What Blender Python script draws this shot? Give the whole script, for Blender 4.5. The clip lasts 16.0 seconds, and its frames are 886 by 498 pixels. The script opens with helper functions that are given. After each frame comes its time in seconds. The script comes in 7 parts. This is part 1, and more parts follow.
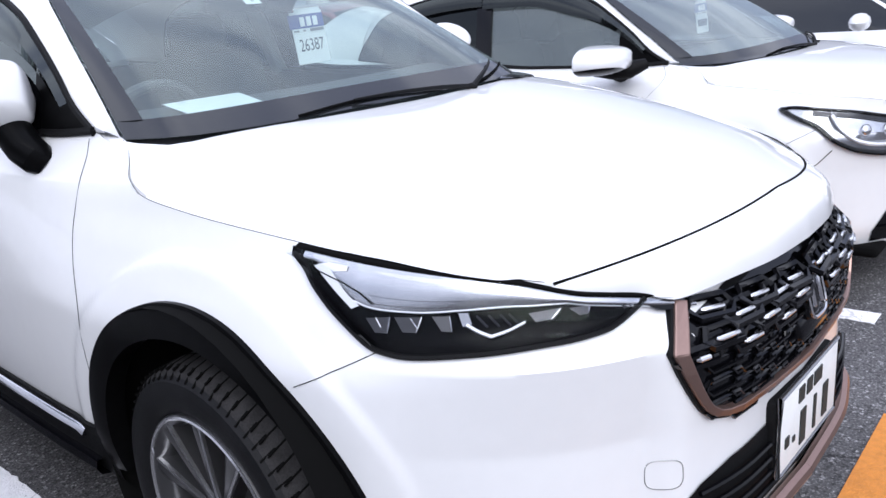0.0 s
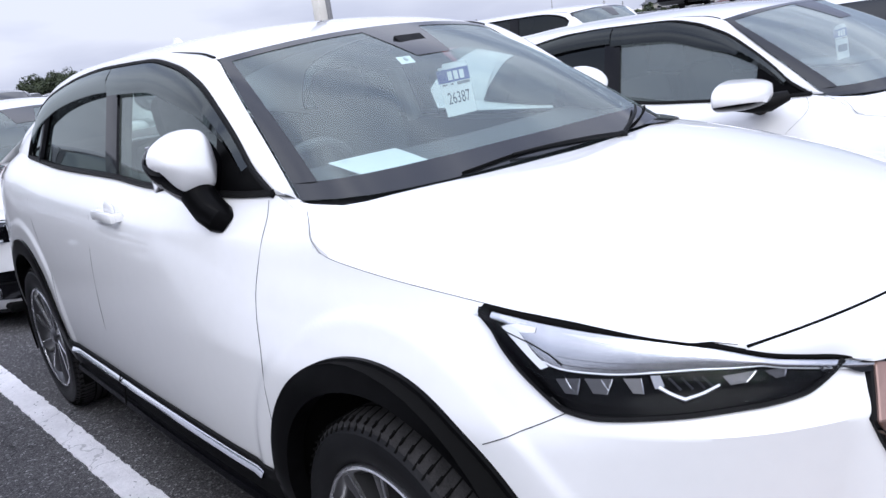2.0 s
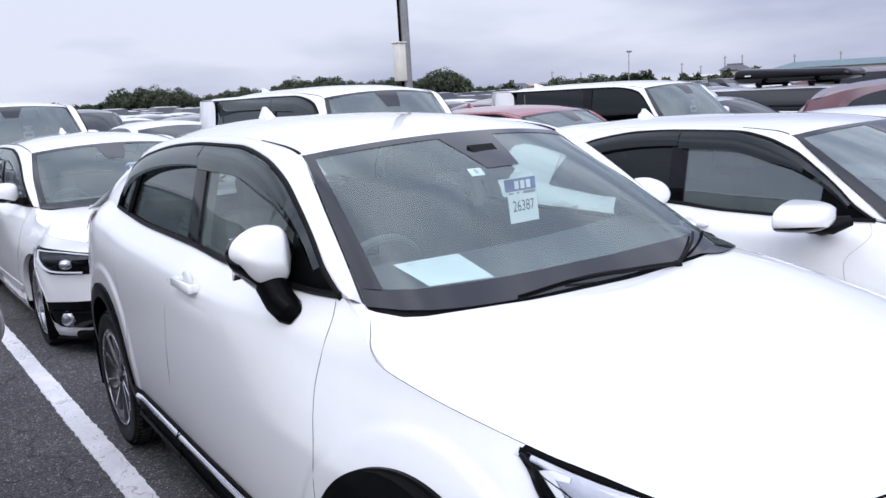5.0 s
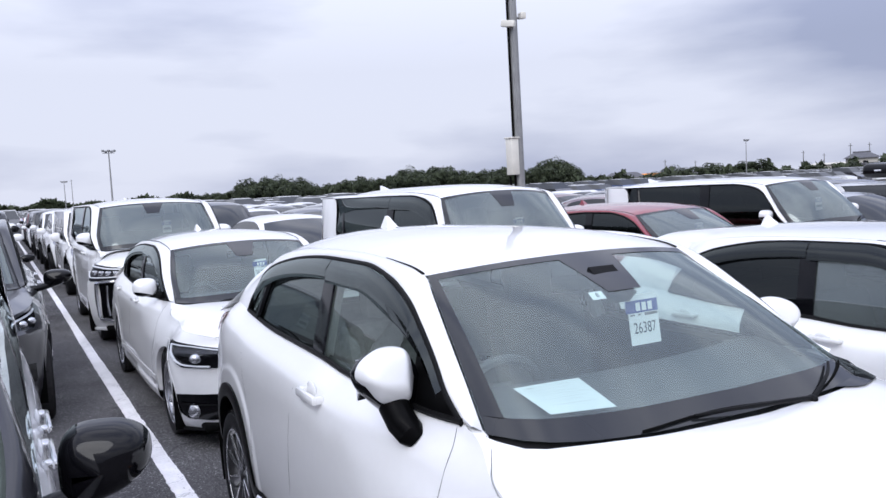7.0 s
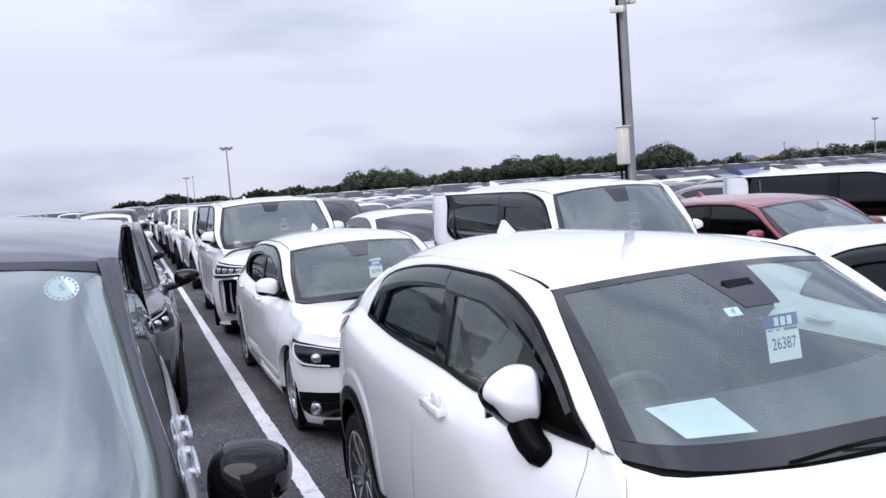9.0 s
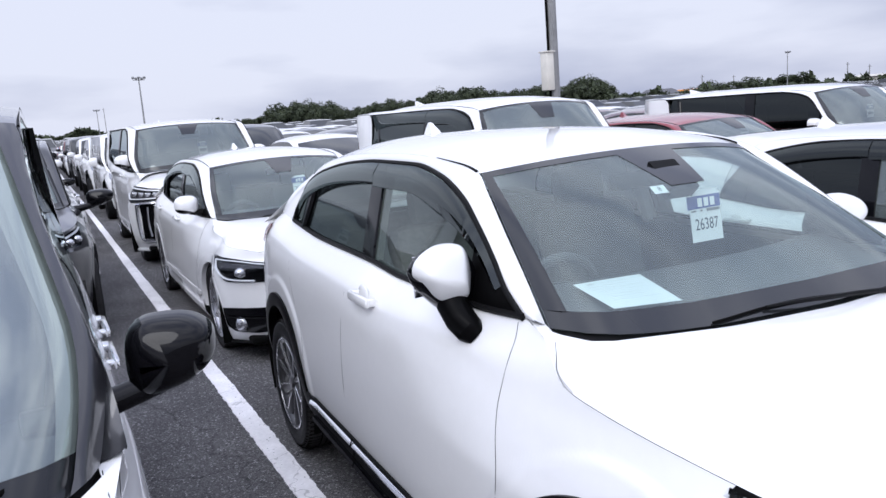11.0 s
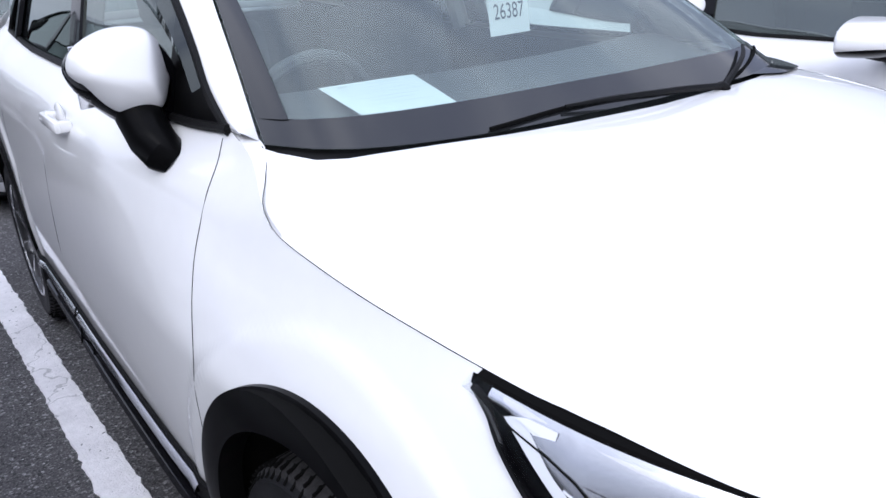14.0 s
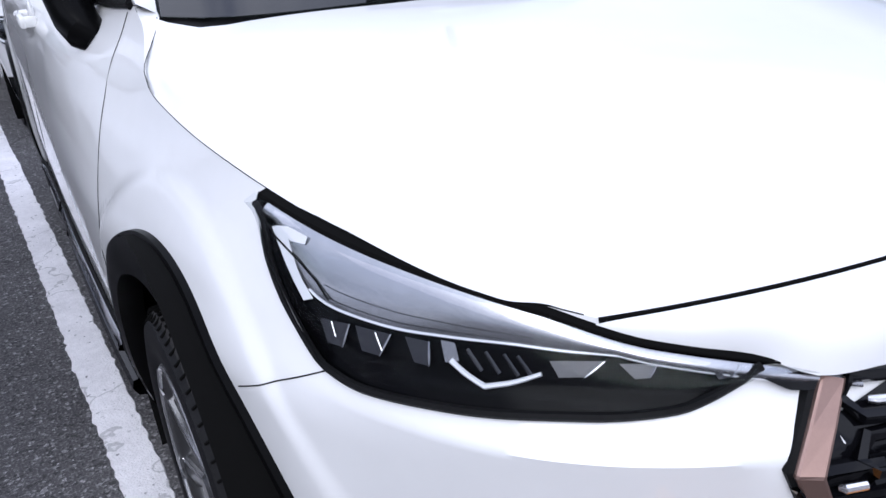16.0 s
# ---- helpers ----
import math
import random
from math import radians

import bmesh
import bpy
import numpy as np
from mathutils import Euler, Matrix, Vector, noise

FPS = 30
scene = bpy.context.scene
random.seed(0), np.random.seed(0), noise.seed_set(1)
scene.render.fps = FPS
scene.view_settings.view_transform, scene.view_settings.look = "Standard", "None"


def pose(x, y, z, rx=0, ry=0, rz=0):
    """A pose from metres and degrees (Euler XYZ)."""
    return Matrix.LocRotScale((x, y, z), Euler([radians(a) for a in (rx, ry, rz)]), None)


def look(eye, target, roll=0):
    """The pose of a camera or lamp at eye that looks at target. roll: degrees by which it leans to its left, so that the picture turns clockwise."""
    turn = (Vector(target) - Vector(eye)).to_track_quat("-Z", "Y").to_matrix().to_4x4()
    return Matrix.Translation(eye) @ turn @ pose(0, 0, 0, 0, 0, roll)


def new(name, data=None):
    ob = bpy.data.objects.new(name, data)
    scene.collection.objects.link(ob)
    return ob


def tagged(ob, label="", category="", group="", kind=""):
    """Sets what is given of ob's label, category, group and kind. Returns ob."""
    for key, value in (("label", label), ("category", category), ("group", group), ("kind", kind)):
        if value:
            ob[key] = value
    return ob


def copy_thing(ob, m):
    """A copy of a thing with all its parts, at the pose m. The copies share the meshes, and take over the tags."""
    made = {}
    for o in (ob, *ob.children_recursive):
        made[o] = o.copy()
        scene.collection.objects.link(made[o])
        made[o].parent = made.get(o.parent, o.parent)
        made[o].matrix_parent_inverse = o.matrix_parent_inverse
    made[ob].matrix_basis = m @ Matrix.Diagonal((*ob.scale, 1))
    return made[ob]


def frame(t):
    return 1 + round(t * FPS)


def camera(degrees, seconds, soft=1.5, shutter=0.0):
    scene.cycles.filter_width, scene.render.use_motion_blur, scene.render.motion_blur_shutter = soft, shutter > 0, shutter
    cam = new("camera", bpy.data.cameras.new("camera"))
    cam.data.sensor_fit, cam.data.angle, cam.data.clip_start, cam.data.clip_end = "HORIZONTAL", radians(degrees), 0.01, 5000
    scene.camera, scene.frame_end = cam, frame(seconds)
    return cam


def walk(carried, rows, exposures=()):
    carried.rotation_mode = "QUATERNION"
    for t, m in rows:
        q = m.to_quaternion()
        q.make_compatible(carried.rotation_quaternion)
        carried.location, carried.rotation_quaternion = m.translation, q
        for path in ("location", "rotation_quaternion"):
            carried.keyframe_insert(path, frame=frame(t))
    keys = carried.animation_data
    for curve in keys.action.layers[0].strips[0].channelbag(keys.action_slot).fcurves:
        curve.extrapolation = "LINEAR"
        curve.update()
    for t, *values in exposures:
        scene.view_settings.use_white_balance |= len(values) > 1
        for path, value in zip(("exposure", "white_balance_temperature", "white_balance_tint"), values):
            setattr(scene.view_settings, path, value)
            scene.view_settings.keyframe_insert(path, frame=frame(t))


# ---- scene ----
cam = camera(59.0, 16.0)
PATH = [
    (0, (-1.508, -1.323, 1.318), (-0.117, -0.015, 0.722), -4.9),
    (0.5, (-1.509, -1.293, 1.363), (-0.167, 0.078, 0.796), -5.7),
    (1, (-1.549, -1.27, 1.385), (-0.258, 0.161, 0.85), -7.0),
    (1.5, (-1.585, -1.26, 1.386), (-0.336, 0.216, 0.876), -7.8),
    (2, (-1.616, -1.249, 1.403), (-0.396, 0.254, 0.9), -7.9),
    (2.5, (-1.619, -1.243, 1.422), (-0.424, 0.278, 0.913), -7.5),
    (3, (-1.601, -1.245, 1.447), (-0.431, 0.293, 0.933), -6.8),
    (5.5, (-1.66, -1.323, 1.642), (-0.553, 0.312, 1.326), -2.3),
    (6, (-1.67, -1.322, 1.661), (-0.601, 0.351, 1.427), -1.9),
    (6.5, (-1.688, -1.327, 1.682), (-0.679, 0.391, 1.502), -2.3),
    (7, (-1.686, -1.317, 1.726), (-0.764, 0.451, 1.575), -3.0),
    (7.5, (-1.698, -1.323, 1.798), (-0.895, 0.503, 1.659), -3.7),
    (8, (-1.708, -1.303, 1.821), (-1.034, 0.575, 1.687), -4.3),
    (10.5, (-1.738, -1.248, 1.708), (-1.014, 0.596, 1.437), -4.0),
    (11, (-1.729, -1.232, 1.644), (-0.901, 0.556, 1.303), -4.2),
    (11.5, (-1.665, -1.202, 1.581), (-0.756, 0.531, 1.168), -4.2),
    (12, (-1.532, -1.156, 1.536), (-0.572, 0.533, 1.059), -4.4),
    (12.5, (-1.391, -1.129, 1.491), (-0.393, 0.517, 0.95), -4.5),
    (13, (-1.305, -1.023, 1.429), (-0.279, 0.581, 0.816), -4.5),
    (13.5, (-1.266, -0.883, 1.416), (-0.213, 0.678, 0.743), -3.9),
    (14, (-1.198, -0.866, 1.398), (-0.141, 0.667, 0.667), -3.2),
    (14.5, (-1.083, -0.873, 1.325), (-0.052, 0.669, 0.575), -2.8),
    (15, (-0.973, -0.904, 1.253), (-0.007, 0.657, 0.459), -3.7),
    (15.5, (-0.964, -0.992, 1.259), (-0.037, 0.578, 0.437), -3.9),
    (16, (-0.98, -1.144, 1.261), (-0.102, 0.449, 0.429), -4.1),
]

EXPOSURES = [(0, 0.09, 6100, 10), (3, 0.04, 6100, 10), (6, -0.07, 6150, 10), (10.5, -0.05, 6150, 10), (13, 0.03, 6100, 10), (14.5, -0.02, 6050, 10), (16, -0.12, 6000, 10)]
walk(cam, [(t, look(eye, target, roll)) for t, eye, target, roll in PATH], EXPOSURES)

# ---- light ----
world = bpy.data.worlds.new("overcast_sky")
scene.world = world
world.use_nodes = True
wn, wl = world.node_tree.nodes, world.node_tree.links
wn.clear()
w_out, w_bg = wn.new("ShaderNodeOutputWorld"), wn.new("ShaderNodeBackground")
w_sky = wn.new("ShaderNodeTexSky")
w_sky.sky_type, w_sky.sun_disc = "NISHITA", False
w_sky.sun_elevation, w_sky.sun_rotation = radians(39), radians(216)
w_sky.air_density, w_sky.dust_density, w_sky.ozone_density = 1.0, 3.0, 1.0
w_co, w_map = wn.new("ShaderNodeTexCoord"), wn.new("ShaderNodeMapping")
w_map.inputs["Scale"].default_value = (1.0, 1.0, 4.2)
w_big, w_small = wn.new("ShaderNodeTexNoise"), wn.new("ShaderNodeTexNoise")
w_big.inputs["Scale"].default_value, w_big.inputs["Detail"].default_value, w_big.inputs["Roughness"].default_value = 1.5, 6, 0.45
w_small.inputs["Scale"].default_value, w_small.inputs["Detail"].default_value = 5.0, 5
w_mix = wn.new("ShaderNodeMix")
w_mix.inputs["Factor"].default_value = 0.15
w_ramp = wn.new("ShaderNodeValToRGB")
w_ramp.color_ramp.elements[0].position, w_ramp.color_ramp.elements[0].color = 0.40, (4.9, 5.25, 7.1, 1)
w_ramp.color_ramp.elements[1].position, w_ramp.color_ramp.elements[1].color = 0.585, (10.0, 10.1, 11.4, 1)
w_cloud = wn.new("ShaderNodeMix")
w_cloud.data_type = "RGBA"
w_cloud.inputs["Factor"].default_value = 0.9
wl.new(w_co.outputs["Generated"], w_map.inputs["Vector"])
for n in (w_big, w_small):
    wl.new(w_map.outputs["Vector"], n.inputs["Vector"])
wl.new(w_big.outputs["Fac"], w_mix.inputs["A"])
wl.new(w_small.outputs["Fac"], w_mix.inputs["B"])
wl.new(w_mix.outputs["Result"], w_ramp.inputs["Fac"])
wl.new(w_sky.outputs["Color"], w_cloud.inputs["A"])
wl.new(w_ramp.outputs["Color"], w_cloud.inputs["B"])
wl.new(w_cloud.outputs["Result"], w_bg.inputs["Color"])
# an overcast sky grows brighter towards the zenith
w_sep, w_up = wn.new("ShaderNodeSeparateXYZ"), wn.new("ShaderNodeMapRange")
w_up.inputs["From Min"].default_value, w_up.inputs["From Max"].default_value = 0.15, 0.95
w_up.inputs["To Min"].default_value, w_up.inputs["To Max"].default_value = 0.088, 0.215
wl.new(w_co.outputs["Generated"], w_sep.inputs["Vector"])
wl.new(w_sep.outputs["Z"], w_up.inputs["Value"])
wl.new(w_up.outputs["Result"], w_bg.inputs["Strength"])
wl.new(w_bg.outputs["Background"], w_out.inputs["Surface"])

sun = new("sun", bpy.data.lights.new("sun", "SUN"))
sun.data.energy, sun.data.angle, sun.data.color = 1.9, radians(45), (1.0, 0.98, 0.96)
sun.matrix_world = look((-11, -15, 15), (0, 0, 0))


# ---- materials ----
def material(name, color, rough=0.5, metal=0.0, coat=0.0, spec=0.5, var=0.0, scale=8.0, bump=0.0, bump_scale=60.0, color2=None, flake=0.0):
    """A surface with a grain at two scales, worn a little."""
    m = bpy.data.materials.new(name)
    m.use_nodes = True
    n, l = m.node_tree.nodes, m.node_tree.links
    b = n["Principled BSDF"]
    b.inputs["Base Color"].default_value = (*color, 1)
    b.inputs["Roughness"].default_value, b.inputs["Metallic"].default_value = rough, metal
    b.inputs["Coat Weight"].default_value, b.inputs["Coat Roughness"].default_value = coat, 0.03
    b.inputs["Specular IOR Level"].default_value = spec
    co = n.new("ShaderNodeTexCoord")
    if var:
        a, c, mix = n.new("ShaderNodeTexNoise"), n.new("ShaderNodeTexNoise"), n.new("ShaderNodeMix")
        a.inputs["Scale"].default_value, a.inputs["Detail"].default_value = scale, 6
        c.inputs["Scale"].default_value, c.inputs["Detail"].default_value = scale * 9, 3
        l.new(co.outputs["Object"], a.inputs["Vector"])
        l.new(co.outputs["Object"], c.inputs["Vector"])
        l.new(a.outputs["Fac"], mix.inputs["A"])
        l.new(c.outputs["Fac"], mix.inputs["B"])
        mix.inputs["Factor"].default_value = 0.4
        ramp = n.new("ShaderNodeValToRGB")
        e = ramp.color_ramp.elements
        e[0].position, e[1].position = 0.35, 0.65
        e[0].color = (*[v * (1 - var) for v in color], 1)
        e[1].color = (*(color2 or [min(1, v * (1 + var)) for v in color]), 1)
        l.new(mix.outputs["Result"], ramp.inputs["Fac"])
        l.new(ramp.outputs["Color"], b.inputs["Base Color"])
    if bump:
        t, k = n.new("ShaderNodeTexNoise"), n.new("ShaderNodeBump")
        t.inputs["Scale"].default_value, t.inputs["Detail"].default_value = bump_scale, 4
        k.inputs["Strength"].default_value, k.inputs["Distance"].default_value = bump, 0.01
        l.new(co.outputs["Object"], t.inputs["Vector"])
        l.new(t.outputs["Fac"], k.inputs["Height"])
        l.new(k.outputs["Normal"], b.inputs["Normal"])
    return m


def glass_material(name, tint, ior=1.5, rough=0.0, dust=0.0, edge=1.0, shine=1.0):
    m = bpy.data.materials.new(name)
    m.use_nodes = True
    n, l = m.node_tree.nodes, m.node_tree.links
    n.clear()
    out, mix, fr = n.new("ShaderNodeOutputMaterial"), n.new("ShaderNodeMixShader"), n.new("ShaderNodeLayerWeight")
    tr, gl = n.new("ShaderNodeBsdfTransparent"), n.new("ShaderNodeBsdfGlossy")
    tr.inputs["Color"].default_value = (*tint, 1)
    gl.inputs["Roughness"].default_value = rough
    gl.inputs["Color"].default_value = (0.90 * shine, 0.98 * shine, 0.96 * shine, 1)
    fr.inputs["Blend"].default_value = 0.5
    pw, ma = n.new("ShaderNodeMath"), n.new("ShaderNodeMath")
    pw.operation, pw.inputs[1].default_value = "POWER", 4.0
    ma.operation = "MULTIPLY_ADD"
    base = ((ior - 1) / (ior + 1)) ** 2 * 1.9
    ma.inputs[1].default_value, ma.inputs[2].default_value = (1 - base) * edge, base
    l.new(fr.outputs["Facing"], pw.inputs[0])
    l.new(pw.outputs["Value"], ma.inputs[0])
    l.new(ma.outputs["Value"], mix.inputs["Fac"])
    l.new(tr.outputs["BSDF"], mix.inputs[1])
    l.new(gl.outputs["BSDF"], mix.inputs[2])
    if dust:
        # a thin film of dust and haze on the pane, in drifts
        df, mx, nz, mr, co = n.new("ShaderNodeBsdfDiffuse"), n.new("ShaderNodeMixShader"), n.new("ShaderNodeTexNoise"), n.new("ShaderNodeMapRange"), n.new("ShaderNodeTexCoord")
        df.inputs["Color"].default_value = (0.33, 0.385, 0.39, 1)
        nz.inputs["Scale"].default_value, nz.inputs["Detail"].default_value = 2.5, 5
        mr.inputs["To Min"].default_value, mr.inputs["To Max"].default_value = dust * 0.75, dust * 1.25
        l.new(co.outputs["Object"], nz.inputs["Vector"])
        l.new(nz.outputs["Fac"], mr.inputs["Value"])
        l.new(mr.outputs["Result"], mx.inputs["Fac"])
        l.new(mix.outputs["Shader"], mx.inputs[1])
        l.new(df.outputs["BSDF"], mx.inputs[2])
        mix = mx
    l.new(mix.outputs["Shader"], out.inputs["Surface"])
    return m


def asphalt_material():
    m = bpy.data.materials.new("asphalt")
    m.use_nodes = True
    n, l = m.node_tree.nodes, m.node_tree.links
    b = n["Principled BSDF"]
    co = n.new("ShaderNodeTexCoord")
    big, grit, vor = n.new("ShaderNodeTexNoise"), n.new("ShaderNodeTexNoise"), n.new("ShaderNodeTexVoronoi")
    big.inputs["Scale"].default_value, big.inputs["Detail"].default_value = 1.3, 6
    grit.inputs["Scale"].default_value, grit.inputs["Detail"].default_value = 140, 3
    vor.inputs["Scale"].default_value = 110
    crack = n.new("ShaderNodeTexVoronoi")
    crack.feature, crack.inputs["Scale"].default_value = "DISTANCE_TO_EDGE", 0.8
    warp = n.new("ShaderNodeTexNoise")
    warp.inputs["Scale"].default_value = 3.0
    add = n.new("ShaderNodeMix")
    add.data_type, add.inputs["Factor"].default_value = "RGBA", 0.25
    for t in (big, grit, vor, warp):
        l.new(co.outputs["Object"], t.inputs["Vector"])
    l.new(co.outputs["Object"], add.inputs["A"])
    l.new(warp.outputs["Color"], add.inputs["B"])
    l.new(add.outputs["Result"], crack.inputs["Vector"])
    r1 = n.new("ShaderNodeValToRGB")
    r1.color_ramp.elements[0].position, r1.color_ramp.elements[0].color = 0.3, (0.078, 0.076, 0.078, 1)
    r1.color_ramp.elements[1].position, r1.color_ramp.elements[1].color = 0.7, (0.135, 0.132, 0.134, 1)
    l.new(big.outputs["Fac"], r1.inputs["Fac"])
    r2 = n.new("ShaderNodeValToRGB")
    r2.color_ramp.elements[0].position, r2.color_ramp.elements[0].color = 0.50, (0.85, 0.85, 0.85, 1)
    r2.color_ramp.elements[1].position, r2.color_ramp.elements[1].color = 0.78, (2.6, 2.55, 2.5, 1)
    l.new(grit.outputs["Fac"], r2.inputs["Fac"])
    mul = n.new("ShaderNodeMix")
    mul.data_type, mul.blend_type, mul.inputs["Factor"].default_value = "RGBA", "MULTIPLY", 1.0
    l.new(r1.outputs["Color"], mul.inputs["A"])
    l.new(r2.outputs["Color"], mul.inputs["B"])
    # single pale and dark stones in the wearing course
    sep, r4 = n.new("ShaderNodeSeparateColor"), n.new("ShaderNodeValToRGB")
    r4.color_ramp.interpolation = "CONSTANT"
    for pos, v in ((0.0, 0.55), (0.16, 0.95), (0.80, 1.35), (0.93, 2.5)):
        e = r4.color_ramp.elements[0] if pos == 0 else r4.color_ramp.elements.new(pos)
        e.position, e.color = pos, (v, v, v * 1.01, 1)
    r4.color_ramp.elements.remove(r4.color_ramp.elements[-1])
    l.new(vor.outputs["Color"], sep.inputs["Color"])
    l.new(sep.outputs["Red"], r4.inputs["Fac"])
    mul4 = n.new("ShaderNodeMix")
    mul4.data_type, mul4.blend_type, mul4.inputs["Factor"].default_value = "RGBA", "MULTIPLY", 0.85
    l.new(mul.outputs["Result"], mul4.inputs["A"])
    l.new(r4.outputs["Color"], mul4.inputs["B"])
    r3 = n.new("ShaderNodeValToRGB")
    r3.color_ramp.elements[0].position, r3.color_ramp.elements[0].color = 0.0, (0.55, 0.55, 0.55, 1)
    r3.color_ramp.elements[1].position, r3.color_ramp.elements[1].color = 0.006, (1, 1, 1, 1)
    l.new(crack.outputs["Distance"], r3.inputs["Fac"])
    mul2 = n.new("ShaderNodeMix")
    mul2.data_type, mul2.blend_type, mul2.inputs["Factor"].default_value = "RGBA", "MULTIPLY", 1.0
    l.new(mul4.outputs["Result"], mul2.inputs["A"])
    l.new(r3.outputs["Color"], mul2.inputs["B"])
    l.new(mul2.outputs["Result"], b.inputs["Base Color"])
    b.inputs["Roughness"].default_value, b.inputs["Specular IOR Level"].default_value = 0.9, 0.12
    k = n.new("ShaderNodeBump")
    k.inputs["Strength"].default_value, k.inputs["Distance"].default_value = 0.6, 0.006
    l.new(vor.outputs["Distance"], k.inputs["Height"])
    l.new(k.outputs["Normal"], b.inputs["Normal"])
    return m


def line_material():
    """Road paint, worn through at cracks and specks."""
    m = material("road_paint_white", (0.9, 0.88, 0.89), 0.75, var=0.10, scale=5, bump=0.5, bump_scale=150)
    n, l = m.node_tree.nodes, m.node_tree.links
    b = n["Principled BSDF"]
    paint = b.inputs["Base Color"].links[0].from_socket
    co, warp, add = n.new("ShaderNodeTexCoord"), n.new("ShaderNodeTexNoise"), n.new("ShaderNodeMix")
    warp.inputs["Scale"].default_value, warp.inputs["Detail"].default_value = 5.0, 4
    add.data_type, add.inputs["Factor"].default_value = "RGBA", 0.3
    crack, speck = n.new("ShaderNodeTexVoronoi"), n.new("ShaderNodeTexNoise")
    crack.feature, crack.inputs["Scale"].default_value = "DISTANCE_TO_EDGE", 2.2
    speck.inputs["Scale"].default_value, speck.inputs["Detail"].default_value = 60, 5
    l.new(co.outputs["Object"], warp.inputs["Vector"])
    l.new(co.outputs["Object"], add.inputs["A"])
    l.new(warp.outputs["Color"], add.inputs["B"])
    l.new(add.outputs["Result"], crack.inputs["Vector"])
    l.new(co.outputs["Object"], speck.inputs["Vector"])
    r, q, mx = n.new("ShaderNodeMapRange"), n.new("ShaderNodeMapRange"), n.new("ShaderNodeMath")
    r.inputs["From Min"].default_value, r.inputs["From Max"].default_value = 0.004, 0.009
    r.inputs["To Min"].default_value, r.inputs["To Max"].default_value = 0.35, 0.0
    q.inputs["From Min"].default_value, q.inputs["From Max"].default_value = 0.66, 0.74
    l.new(crack.outputs["Distance"], r.inputs["Value"])
    l.new(speck.outputs["Fac"], q.inputs["Value"])
    mx.operation = "MAXIMUM"
    l.new(r.outputs["Result"], mx.inputs[0])
    l.new(q.outputs["Result"], mx.inputs[1])
    mix = n.new("ShaderNodeMix")
    mix.data_type = "RGBA"
    mix.inputs["B"].default_value = (0.10, 0.098, 0.10, 1)
    l.new(mx.outputs["Value"], mix.inputs["Factor"])
    l.new(paint, mix.inputs["A"])
    l.new(mix.outputs["Result"], b.inputs["Base Color"])
    return m


